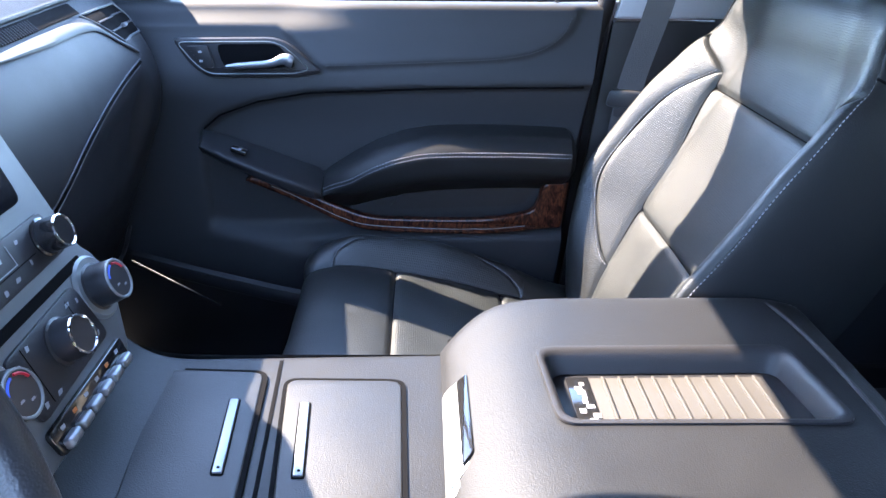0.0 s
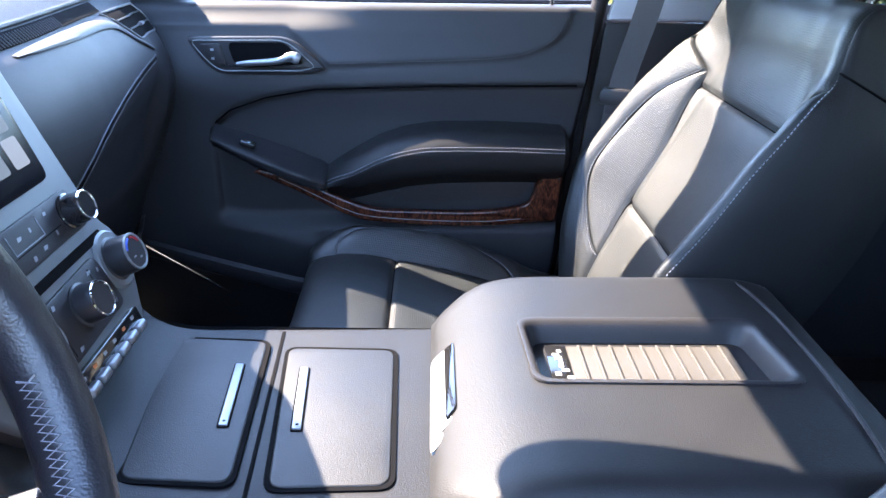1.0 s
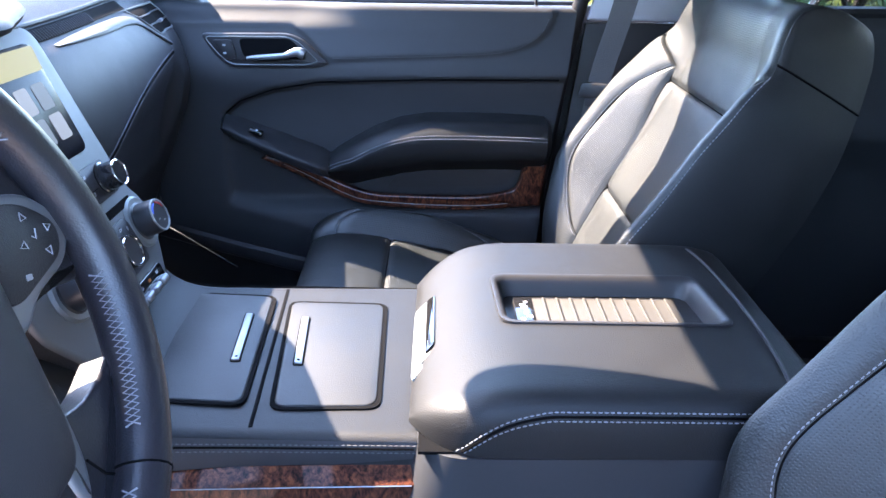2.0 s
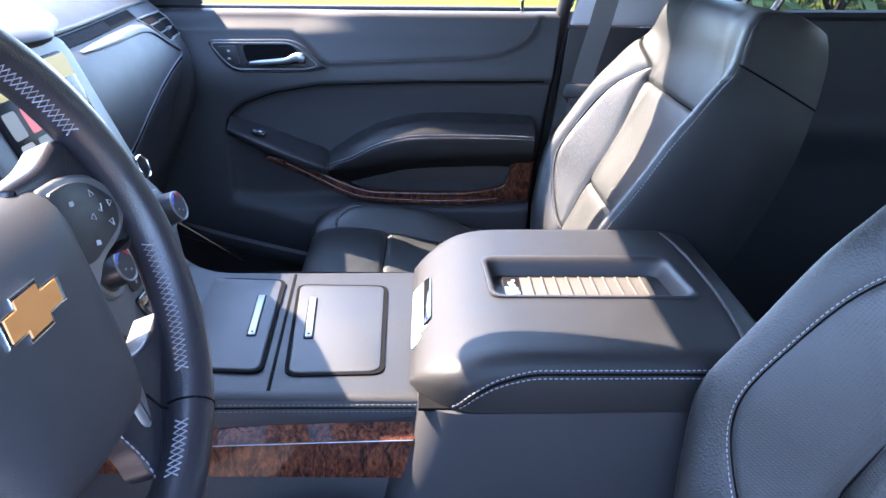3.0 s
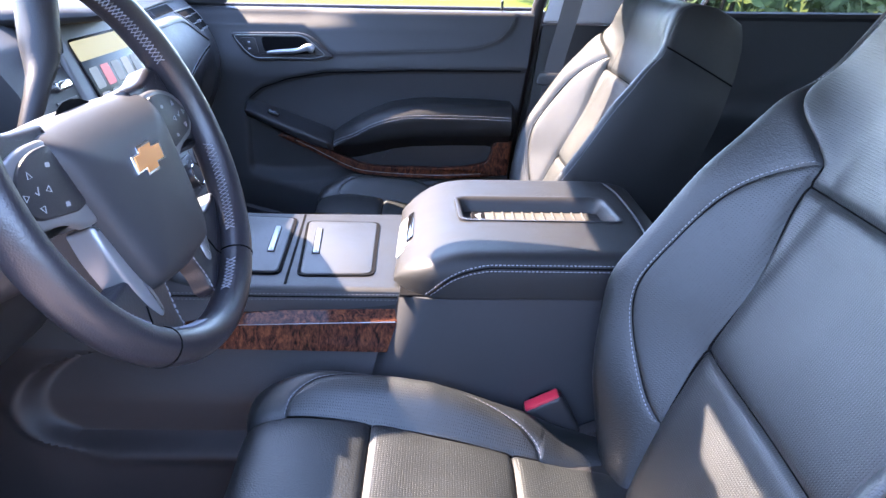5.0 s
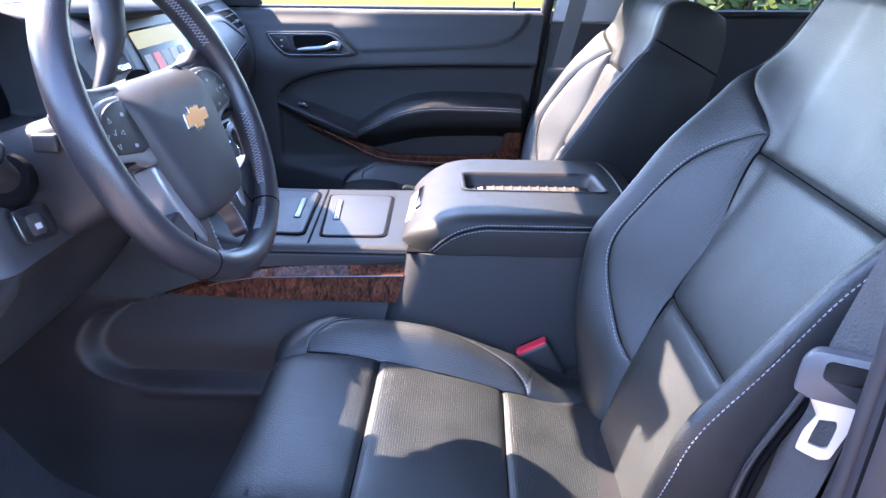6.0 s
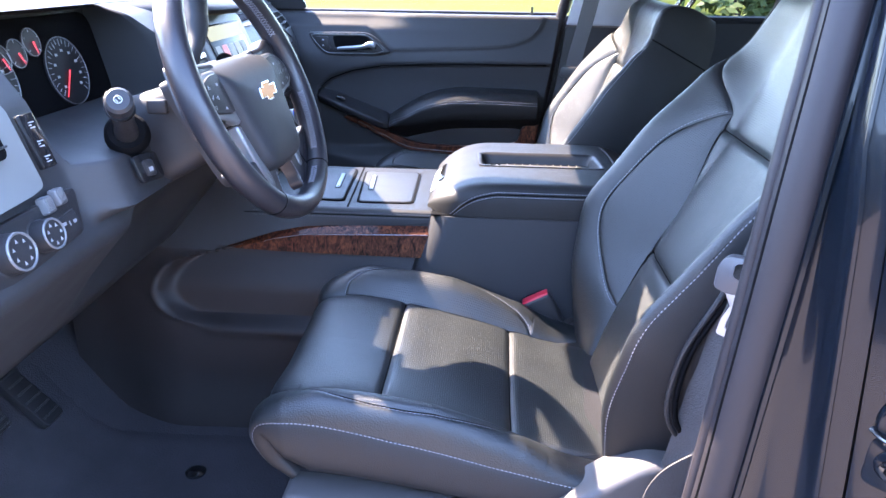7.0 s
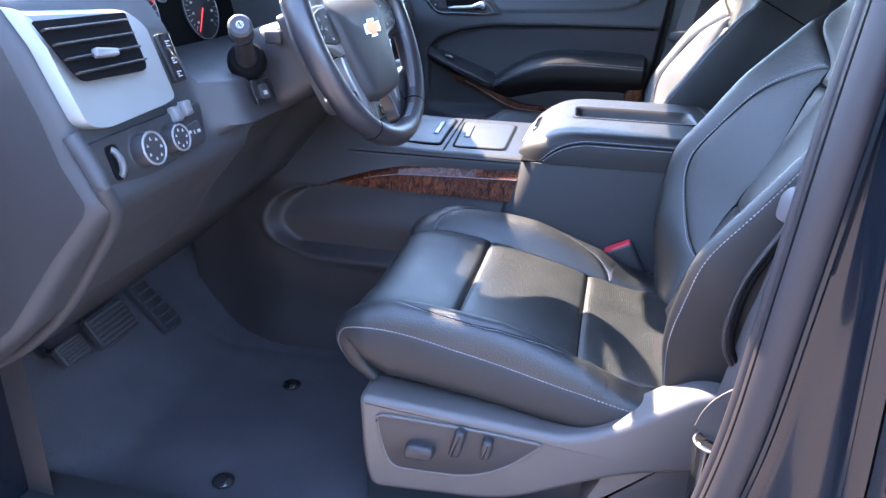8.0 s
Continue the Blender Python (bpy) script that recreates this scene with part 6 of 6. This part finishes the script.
part("lap_strap", ribbon(smooth_path([(0.246, -0.760, 0.348), (0.252, -0.764, 0.375), (0.268, -0.766, 0.402), (0.300, -0.772, 0.432), (0.335, -0.790, 0.465)], 24), (0.75, -0.1, -0.62), 0.044, 0.0022, (0.1, 1, 0.2)), WEBBING, belt)
tq = plane_map((0.288, -0.778, 0.648), (0.85, -0.52, 0.05), (0.08, 0.02, 1))
grip = round_poly([(-0.0195, 0.014), (-0.006, 0.009), (0.034, 0.009), (0.034, 0.0315), (0.001, 0.0315), (0.0015, 0.0425), (0.034, 0.0425), (0.034, 0.052), (-0.012, 0.052), (-0.0195, 0.040)], [0.005, 0.004, 0.003, 0.003, 0.002, 0.002, 0.003, 0.003, 0.010, 0.008], 5)
part("tongue_grip", plate(grip, lambda a, b, c: tq(a, b, -0.006 + c), 0.012, 0.003), GRIP, belt, "grey plastic tongue grip")


def ring_plate(outer, inner, to_world, depth):
    """A flat plate with one hole; both outlines have the same number of points."""
    verts, faces, n = [], [], len(outer)
    for pts, c in ((outer, 0), (inner, 0), (inner, depth), (outer, depth)):
        verts += [to_world(a, b, c) for a, b in pts]
    for k in range(4):
        for i in range(n):
            j = (i + 1) % n
            faces.append((k * n + i, k * n + j, (k + 1) % 4 * n + j, (k + 1) % 4 * n + i))
    return mesh_of("ring_plate", verts, faces)


blade = round_poly([(-0.009, 0.013), (0.030, 0.013), (0.027, -0.012), (0.020, -0.041), (0.012, -0.044), (-0.006, -0.039), (-0.004, -0.021), (0.004, 0.000)], 0.0028, 4)
slot = round_poly([(0.0045, -0.008), (0.017, -0.006), (0.0185, -0.012), (0.0165, -0.031), (0.012, -0.0335), (0.0015, -0.0315), (0.0025, -0.022), (0.0045, -0.011)], 0.0018, 4)
part("tongue", ring_plate(blade, slot, lambda a, b, c: tq(a, b, -0.0015 + c), 0.003), STEEL, belt, "bright steel tongue", smooth=False)
boot = part("anchor_boot", lathe([(0.016, -0.075), (0.019, -0.02), (0.0225, 0.012), (0.0235, 0.020), (0.020, 0.023), (0.013, 0.021)], (0.252, -0.766, 0.325), (0.05, 0.02, 1), 28), GLOSS, belt, "black plastic belt anchor boot")
part("boot_rim", tube([Vector((0.253, -0.766, 0.3465)) + Vector((0.0225 * math.cos(t), 0.0225 * math.sin(t), 0.0)) for t in np.arange(28) * 2 * math.pi / 28], 0.0016, 6, closed=True), SATIN, boot)

pbelt = thing("passenger_seat_belt", "black seat belt running down the passenger's centre pillar", "seat belt", (0.27, 0.78, 0.4))
part("webbing", ribbon(smooth_path([(0.325, 0.715, 1.08), (0.285, 0.735, 0.86), (0.256, 0.765, 0.695), (0.245, 0.77, 0.50), (0.245, 0.765, 0.35)], 40), (0.92, -0.38, 0), 0.046, 0.0016, (0.38, 0.92, 0)), WEBBING, pbelt)
pt = plane_map((0.250, 0.762, 0.685), (0.92, -0.38, 0), (0.1, 0, 1))
part("tongue_grip", plate(round_poly([(-0.034, -0.012), (0.034, -0.012), (0.030, 0.020), (-0.030, 0.020)], 0.010, 5), lambda a, b, c: pt(a, b, -0.008 + c), 0.014, 0.004), HARD, pbelt)
part("tongue", plate(round_poly([(-0.018, -0.010), (0.012, -0.010), (0.010, -0.030), (-0.016, -0.030)], 0.004, 4), lambda a, b, c: pt(a, b, -0.002 + c), 0.003, 0.001), SEAL, pbelt, "bright steel tongue")

# ==== centre pillars, sills, rear cabin ====
for s in (-1, 1):
    o = 0.075 if s < 0 else 0.0
    low = round_poly([(0.150 + o, 0.10), (0.46, 0.10), (0.48, 0.816), (0.232 + o, 0.816), (0.195 + o, 0.50)], 0.006, 3)
    part("pillar_trim_low", plate(low, lambda x, z, w, s=s: Vector((x, s * (0.828 + 0.018 * float(smoothstep(0.5, 0.85, z)) - w), z)), 0.012, 0.005), HARD, shell)
    upp = round_poly([(0.234 + o, 0.819), (0.48, 0.819), (0.52, 1.20), (0.30 + o, 1.20)], 0.006, 3)
    part("pillar_trim_high", plate(upp, lambda x, z, w, s=s: Vector((x, s * (0.845 - 0.36 * (z - 0.816) - w), z)), 0.012, 0.005), GREYTRIM, shell, "pale grey upper pillar trim")
    part("sill", plate(round_poly([(-0.95, 0.02), (2.2, 0.02), (2.2, 0.09), (-0.95, 0.09)], 0.01, 3), lambda x, z, w, s=s: Vector((x, s * (0.78 + w), z)), 0.10, 0.02), HARD, shell)
part("door_seal", tube(smooth_path([(0.115, 0.845, 0.10), (0.162, 0.840, 0.48), (0.212, 0.842, 0.82), (0.262, 0.76, 1.05), (0.285, 0.70, 1.19)], 30), 0.016, 10), SEAL, shell, "dark rubber door seal")
# driver's door opening: rubber seal, painted jamb, rear door edge
seal_path = smooth_path([(0.352, -0.800, 1.22), (0.320, -0.850, 1.00), (0.293, -0.878, 0.80), (0.2765, -0.884, 0.62), (0.258, -0.884, 0.42), (0.222, -0.880, 0.25), (0.16, -0.876, 0.13)], 50)
part("door_seal", tube(seal_path, 0.0205, 16, up=(0, 1, 0), flat=0.85), SEAL, shell, "dark rubber door seal")
part("seal_lip", tube(np.array(seal_path) + np.array((-0.0205, 0.004, 0)), 0.0058, 10), SEAL, shell)
part("seal_groove", tube(np.array(seal_path) + np.array((-0.0165, -0.0075, 0)), 0.0022, 6), GAP, shell)
# pressed pillar: flange by the seal, hollow face, ridge, and the step towards the rear door
ridge_x = lambda z: float(np.interp(z, [0.0, 0.45, 0.65, 0.85, 1.0, 1.25], [0.372, 0.353, 0.341, 0.327, 0.340, 0.372]))
ridge_y = lambda z: float(np.interp(z, [0.0, 0.80, 1.0, 1.25], [-0.926, -0.924, -0.890, -0.838]))
jamb = []
for p in seal_path:
    x1, y1, xr, yr = p[0] + 0.012, p[1] - 0.010, ridge_x(p[2]), ridge_y(p[2])
    w = xr - x1
    row = [(x1, y1 + 0.006), (x1 + 0.006, y1 - 0.002), (x1 + 0.010, y1 - 0.003), (x1 + 0.014, y1 + 0.002)]
    row += [(x1 + 0.014 + f * (w - 0.020), y1 + 0.002 + f * (yr + 0.010 - y1) + 0.009 * math.sin(math.pi * f)) for f in (0.15, 0.3, 0.45, 0.6, 0.75, 0.9)]
    row += [(xr - 0.006, yr + 0.005), (xr - 0.003, yr + 0.0005), (xr, yr), (xr + 0.002, yr + 0.002), (xr + 0.005, yr + 0.001), (xr + 0.012, yr - 0.003), (xr + 0.018, yr - 0.008)]
    jamb.append([(a, b, p[2]) for a, b in row])
jamb = np.array(jamb)
part("painted_jamb", grid_mesh("painted_jamb", jamb, flip=True), PAINT, shell, "glossy dark blue painted door jamb")
rear = thing("rear_door", "dark blue rear door edge beside the driver's opening", "car door", (0.9, -0.93, 0.1))
wide = [(0.020, -0.008), (0.023, -0.012), (0.030, -0.019), (0.045, -0.032), (0.062, -0.048), (0.076, -0.062), (0.084, -0.074), (0.090, -0.082), (0.098, -0.087), (0.115, -0.090)] + [(u, -0.090 - 0.006 * math.sin(math.pi * u)) for u in np.linspace(0.2, 1.02, 9)]
P = np.array([[(ridge_x(z) + u, ridge_y(z) + v + 0.004 * math.sin(9 * z) * min(1, u / 0.05), z) for u, v in wide] for z in np.linspace(0.05, 0.86, 44)])
part("rear_skin", grid_mesh("rear_skin", P, flip=True), PAINT, rear)
lm = plane_map((0.391, -0.9555, 0.597), (0.70, -0.714, 0), (0, 0, 1))
latch_ob = part("door_latch", plate(round_poly([(-0.024, -0.048), (0.030, -0.048), (0.030, 0.004), (-0.022, 0.004)], 0.010, 5), lm, 0.005, 0.002), PAINT, rear, "glossy dark blue latch housing with a hex bolt")
part("latch_cap", plate(round_poly([(-0.020, 0.010), (0.034, 0.010), (0.034, 0.062), (0.006, 0.060), (-0.014, 0.046), (-0.022, 0.026)], [0.006, 0.006, 0.01, 0.02, 0.02, 0.014], 6), lm, 0.014, 0.006, 4), PAINT, latch_ob)
part("cap_lip", tube(smooth_path([lm(-0.024, 0.008, 0.006), lm(-0.006, 0.004, 0.010), lm(0.034, 0.004, 0.010)], 16), 0.0024, 8), GLOSS, latch_ob)
for a in (-0.012, 0.006):
    part("clip", plate(round_poly([(a, -0.002), (a + 0.010, -0.002), (a + 0.010, 0.006), (a, 0.006)], 0.002, 3), lm, 0.010, 0.002), GLOSS, latch_ob)
axis = lm(0, 0, 1) - lm(0, 0, 0)
part("washer", lathe([(0.0150, 0), (0.0150, 0.0025), (0.0120, 0.004), (0, 0.004)], lm(0.000, -0.021, 0.005), axis, 26), PAINT, latch_ob)
part("latch_bolt", plate([(0.0095 * math.cos(k * math.pi / 3), -0.021 + 0.0095 * math.sin(k * math.pi / 3)) for k in range(6)], lambda a, b, c: lm(a, b, 0.009 + c), 0.006, 0.0015), GLOSS, latch_ob)
part("bolt_socket", lathe([(0.004, 0), (0.004, 0.0008), (0, 0.0008)], lm(0.000, -0.021, 0.015), axis, 6), GAP, latch_ob)
part("door_plug", plate(round_poly([(-0.012, -0.150), (0.040, -0.150), (0.040, -0.118), (0.000, -0.112), (-0.010, -0.126)], 0.008, 5), lm, 0.006, 0.003), PAINT, rear)
part("rear_window_line", tube([(0.40, -0.95, 0.865), (1.38, -0.95, 0.885)], 0.010, 8), SEAL, rear)

# passenger-side rear door, far windows, second row, rear of the cabin
part("pillar_inner", box(0.04, 0.40, 0.872, 0.892, 0.08, 0.845, 0.004), SEAL, shell)
rdoor = thing("rear_passenger_door", "black rear door trim behind the passenger seat", "car door", (0.9, 0.82, 0.1))
P = np.array([[(x, 0.80 + 0.035 * float(smoothstep(0.6, 0.85, z)) - 0.03 * math.exp(-((z - 0.60) / 0.06) ** 2), z) for x in np.linspace(0.42, 1.42, 30)] for z in np.linspace(0.08, 0.835, 40)])
part("inner_panel", grid_mesh("inner_panel", P, flip=True), SOFT, rdoor)
part("outer_skin", plate(round_poly([(0.25, 0.02), (1.6, 0.02), (1.6, 0.84), (0.25, 0.84)], 0.03, 4), lambda x, z, w: Vector((x, 0.90 + w, z)), 0.06, 0.02), PAINT, rdoor)
pane = bmesh.new()
pane.faces.new([pane.verts.new(p) for p in ((0.45, 0.868, 0.83), (1.40, 0.868, 0.84), (1.40, 0.71, 1.21), (0.52, 0.71, 1.21))])
g = part("window_pane", pane, DARKPANE, rdoor, "tinted window glass", smooth=False)
part("belt_trim", tube([(0.42, 0.845, 0.838), (1.42, 0.845, 0.845)], 0.014, 8), HARD, rdoor)
for x0 in (1.42, 2.62):
    part("rear_pillar", plate(round_poly([(x0, 0.05), (x0 + 0.16, 0.05), (x0 + 0.16, 1.22), (x0, 1.22)], 0.01, 3), lambda x, z, w: Vector((x, 0.84 - 0.14 * float(smoothstep(0.85, 1.2, z)) - w, z)), 0.02, 0.005), HARD, shell)
    part("rear_pillar", plate(round_poly([(x0, 0.05), (x0 + 0.16, 0.05), (x0 + 0.16, 1.22), (x0, 1.22)], 0.01, 3), lambda x, z, w: Vector((x, -0.84 + 0.14 * float(smoothstep(0.85, 1.2, z)) + w, z)), 0.02, 0.005), HARD, shell)
part("quarter_panel", box(1.58, 2.80, 0.80, 0.90, 0.02, 0.87, 0.02), HARD, shell)
part("quarter_panel", box(1.58, 2.80, -0.90, -0.80, 0.02, 0.87, 0.02), HARD, shell)
part("tailgate", box(2.78, 2.86, -0.88, 0.88, 0.02, 0.90, 0.02), HARD, shell)
part("rear_door_far", box(0.46, 1.42, -0.925, -0.84, 0.05, 0.86, 0.02), HARD, rear)
pane = bmesh.new()
pane.faces.new([pane.verts.new(p) for p in ((0.45, -0.868, 0.86), (1.40, -0.868, 0.87), (1.40, -0.71, 1.21), (0.52, -0.71, 1.21))])
part("window_pane", pane, DARKPANE, rear, "tinted window glass", smooth=False)
pane = bmesh.new()
pane.faces.new([pane.verts.new(p) for p in ((1.60, 0.86, 0.87), (2.62, 0.86, 0.88), (2.62, 0.72, 1.20), (1.60, 0.72, 1.20))])
part("quarter_pane", pane, DARKPANE, shell, "tinted quarter glass", smooth=False)
pane = bmesh.new()
pane.faces.new([pane.verts.new(p) for p in ((1.60, -0.86, 0.87), (2.62, -0.86, 0.88), (2.62, -0.72, 1.20), (1.60, -0.72, 1.20))])
part("quarter_pane", pane, DARKPANE, shell, "tinted quarter glass", smooth=False)
pane = bmesh.new()
pane.faces.new([pane.verts.new(p) for p in ((2.84, -0.86, 0.89), (2.84, 0.86, 0.89), (2.78, 0.70, 1.21), (2.78, -0.70, 1.21))])
part("rear_pane", pane, DARKPANE, shell, "tinted rear window", smooth=False)
for sd in (-1, 1):
    part("tail_pillar", tube([(2.82, sd * 0.86, 0.86), (2.78, sd * 0.71, 1.22)], 0.05, 10), HARD, shell)
part("tail_header", tube([(2.80, -0.72, 1.215), (2.80, 0.72, 1.215)], 0.035, 8), HARD, shell)
for y in (0.42, -0.42):
    rs_ = thing("captain_chair", "dark leather second-row seat", "car seat", (1.3, y, 0.1), group="rear seats")
    part("cushion", box(0.98, 1.45, y - 0.25, y + 0.25, 0.26, 0.40, 0.05, 5), LEATHER, rs_)
    part("backrest", box(-0.08, 0.08, -0.25, 0.25, 0.0, 0.60, 0.05, 5, Matrix.Translation((1.42, y, 0.36)) @ Matrix.Rotation(radians(18), 4, "Y")), LEATHER, rs_)
    part("seat_base", box(1.02, 1.40, y - 0.20, y + 0.20, 0.045, 0.27, 0.02), HARD, rs_)

# toe board and side kick panels close the footwell
part("toe_board", grid_mesh("toe_board", np.array([[(-1.05 + 0.0 * z, y, z) for y in np.linspace(-0.90, 0.90, 9)] for z in np.linspace(0.2, 0.95, 9)])), CARPET, shell)
for s in (-1, 1):
    part("kick_panel", grid_mesh("kick_panel", np.array([[(x, s * (0.83 - 0.02 * float(smoothstep(-0.7, -1.05, x))), z) for x in np.linspace(-1.06, -0.78 if s > 0 else -0.74, 8)] for z in np.linspace(0.03, 0.93, 10)]), flip=s > 0), HARD, shell)
part("hinge_pillar", box(-1.08, -0.79, -0.935, -0.815, 0.0, 0.90, 0.015), PAINT, shell)
# the driver's own door, swung wide open ahead of its opening
odoor = thing("driver_door", "open dark blue driver's door with black trim", "car door", (-0.85, -0.97, 0.1))
om = Matrix.Translation((-0.85, -0.965, 0)) @ Matrix.Rotation(radians(-76), 4, "Z")
part("outer_skin", box(0.0, 1.05, -0.10, -0.04, 0.02, 0.86, 0.02, 3, om), PAINT, odoor)
part("inner_panel", box(0.02, 1.03, -0.045, 0.02, 0.08, 0.85, 0.02, 3, om), SOFT, odoor)
part("armrest", box(0.30, 0.90, 0.015, 0.075, 0.54, 0.61, 0.02, 3, om), LEATHER, odoor)
part("window_frame", tube([om @ Vector(q) for q in ((0.05, -0.06, 0.86), (0.35, -0.02, 1.05), (0.65, 0.02, 1.18), (1.02, 0.02, 1.20), (1.04, -0.06, 0.86))], 0.018, 8), HARD, odoor)
mirror = thing("rear_view_mirror", "black interior rear view mirror at the windshield", "mirror", (-0.42, 0, 1.12))
part("mirror_housing", box(-0.36, -0.33, -0.215, 0.020, 1.080, 1.145, 0.014, 4), HARD, mirror)
part("mirror_arm", tube([(-0.35, -0.09, 1.12), (-0.40, -0.06, 1.145), (-0.43, -0.04, 1.15)], 0.012, 10), HARD, mirror)
# unseen pod added here, its outline cut to cast the console lid's shadow
pod_map = plane_map((-0.41, -0.040, 1.140), (0.16, 0, 0.066), (0, 1, 0))
part("shadow_pod", plate(round_poly([(-0.098, -0.10), (0.050, -0.10), (0.10, -0.050), (0.10, 0.119), (0.03, 0.133), (-0.03, 0.134), (-0.098, 0.122)], [0.04, 0.01, 0.01, 0.01, 0.04, 0.04, 0.05], 7), pod_map, 0.022, 0.008), HARD, mirror)

# ==== outside ====
random.seed(11)
def shrub(x, y, z, r, seedv):
    """A bush: short stems and a crown of many leaves."""
    ob = thing("shrub", "dense green garden shrub beside the lawn", "shrub", (x, y, z), group="shrubs")
    rng = random.Random(seedv)
    for k in range(5):
        a = rng.random() * 6.28
        part("stem", tube([(x, y, z - 0.05), (x + 0.3 * r * math.cos(a), y + 0.3 * r * math.sin(a), z + 0.6 * r), (x + 0.6 * r * math.cos(a), y + 0.6 * r * math.sin(a), z + 1.2 * r)], [0.03, 0.02, 0.008], 6), WARM, ob)
    verts, faces = [], []
    lobes = [(rng.uniform(-0.6, 0.6) * r, rng.uniform(-0.6, 0.6) * r, rng.uniform(0.4, 1.5) * r, rng.uniform(0.35, 0.6) * r) for _ in range(9)]
    for k in range(2200):
        lx, ly, lz, lr = rng.choice(lobes)
        d = Vector((rng.gauss(0, 1), rng.gauss(0, 1), rng.gauss(0, 1))).normalized() * lr * rng.uniform(0.7, 1.08)
        c = Vector((x + lx, y + ly, z + lz)) + d
        u = Vector((rng.gauss(0, 1), rng.gauss(0, 1), rng.gauss(0, 1))).normalized()
        v = u.orthogonal().normalized()
        s_ = 0.05 + 0.05 * rng.random()
        i = len(verts)
        verts += [c - u * s_, c + v * s_ * 0.5, c + u * s_, c - v * s_ * 0.5]
        faces.append((i, i + 1, i + 2, i + 3))
    tagged(part("crown", mesh_of("crown", verts, faces), LEAF, ob, smooth=False), kind="stuff")
    return ob


for i, (x, y, r) in enumerate(((2.6, 6.2, 0.9), (4.0, 6.8, 1.1), (5.6, 7.0, 1.2), (7.4, 7.6, 1.3), (9.5, 8.0, 1.5), (1.6, 8.2, 1.0))):
    shrub(x, y, -0.62 + 0.16 * (y - 1.6), r, i)

# unseen tall hedge added across the driveway to block low sky
P = np.array([[(x, -6.6 - 1.6 * max(0.0, f - 0.75) * 4 + 0.35 * noise.noise((x * 0.9, f * 4, 7)), -0.62 + (2.5 + 0.5 * noise.noise((x * 0.4, 0, 2))) * min(1.0, f / 0.75) ** 0.9) for f in np.linspace(0, 1, 22)] for x in np.linspace(-20, 20, 120)])
hedge = part("hedge", grid_mesh("hedge", P, flip=True), SKY_BLOCK)
tagged(hedge, "unseen dark green hedge added behind the driveway to block low sky", "hedge", kind="structure")

# plain outer body that carries the cabin: underbody, bonnet, nose and wheels
part("underbody", box(-2.05, 2.84, -0.84, 0.84, -0.36, 0.015, 0.05, 3), HARD, shell)
rings = []
for x, zt, w in ((-1.10, 0.895, 0.84), (-1.4, 0.885, 0.86), (-1.8, 0.855, 0.86), (-2.1, 0.80, 0.84), (-2.22, 0.70, 0.80)):
    rings.append([Vector((x, a, b)) for a, b in round_poly([(-w, -0.20), (w, -0.20), (w, zt - 0.03), (-w, zt - 0.03)], [0.02, 0.02, 0.10, 0.10], 6)])
part("bonnet", loft(rings), PAINT, shell, "dark blue bonnet and wings")
part("front_bumper", box(-2.32, -2.16, -0.86, 0.86, -0.34, 0.12, 0.06, 4), PAINT, shell)
for wx_ in (-1.72, 1.92):
    for s in (-1, 1):
        hubc = (wx_, s * 0.80, -0.195)
        tyre = part("tyre", lathe([(0.24, -0.11), (0.36, -0.12), (0.388, -0.09), (0.39, 0.0), (0.388, 0.09), (0.36, 0.12), (0.24, 0.11)], hubc, (0, s, 0), 40), SEAL, shell, "black rubber tyre")
        part("wheel_rim", lathe([(0.245, 0.10), (0.23, 0.07), (0.10, 0.05), (0.06, 0.075), (0, 0.078)], hubc, (0, s, 0), 32), SILVER, tyre)
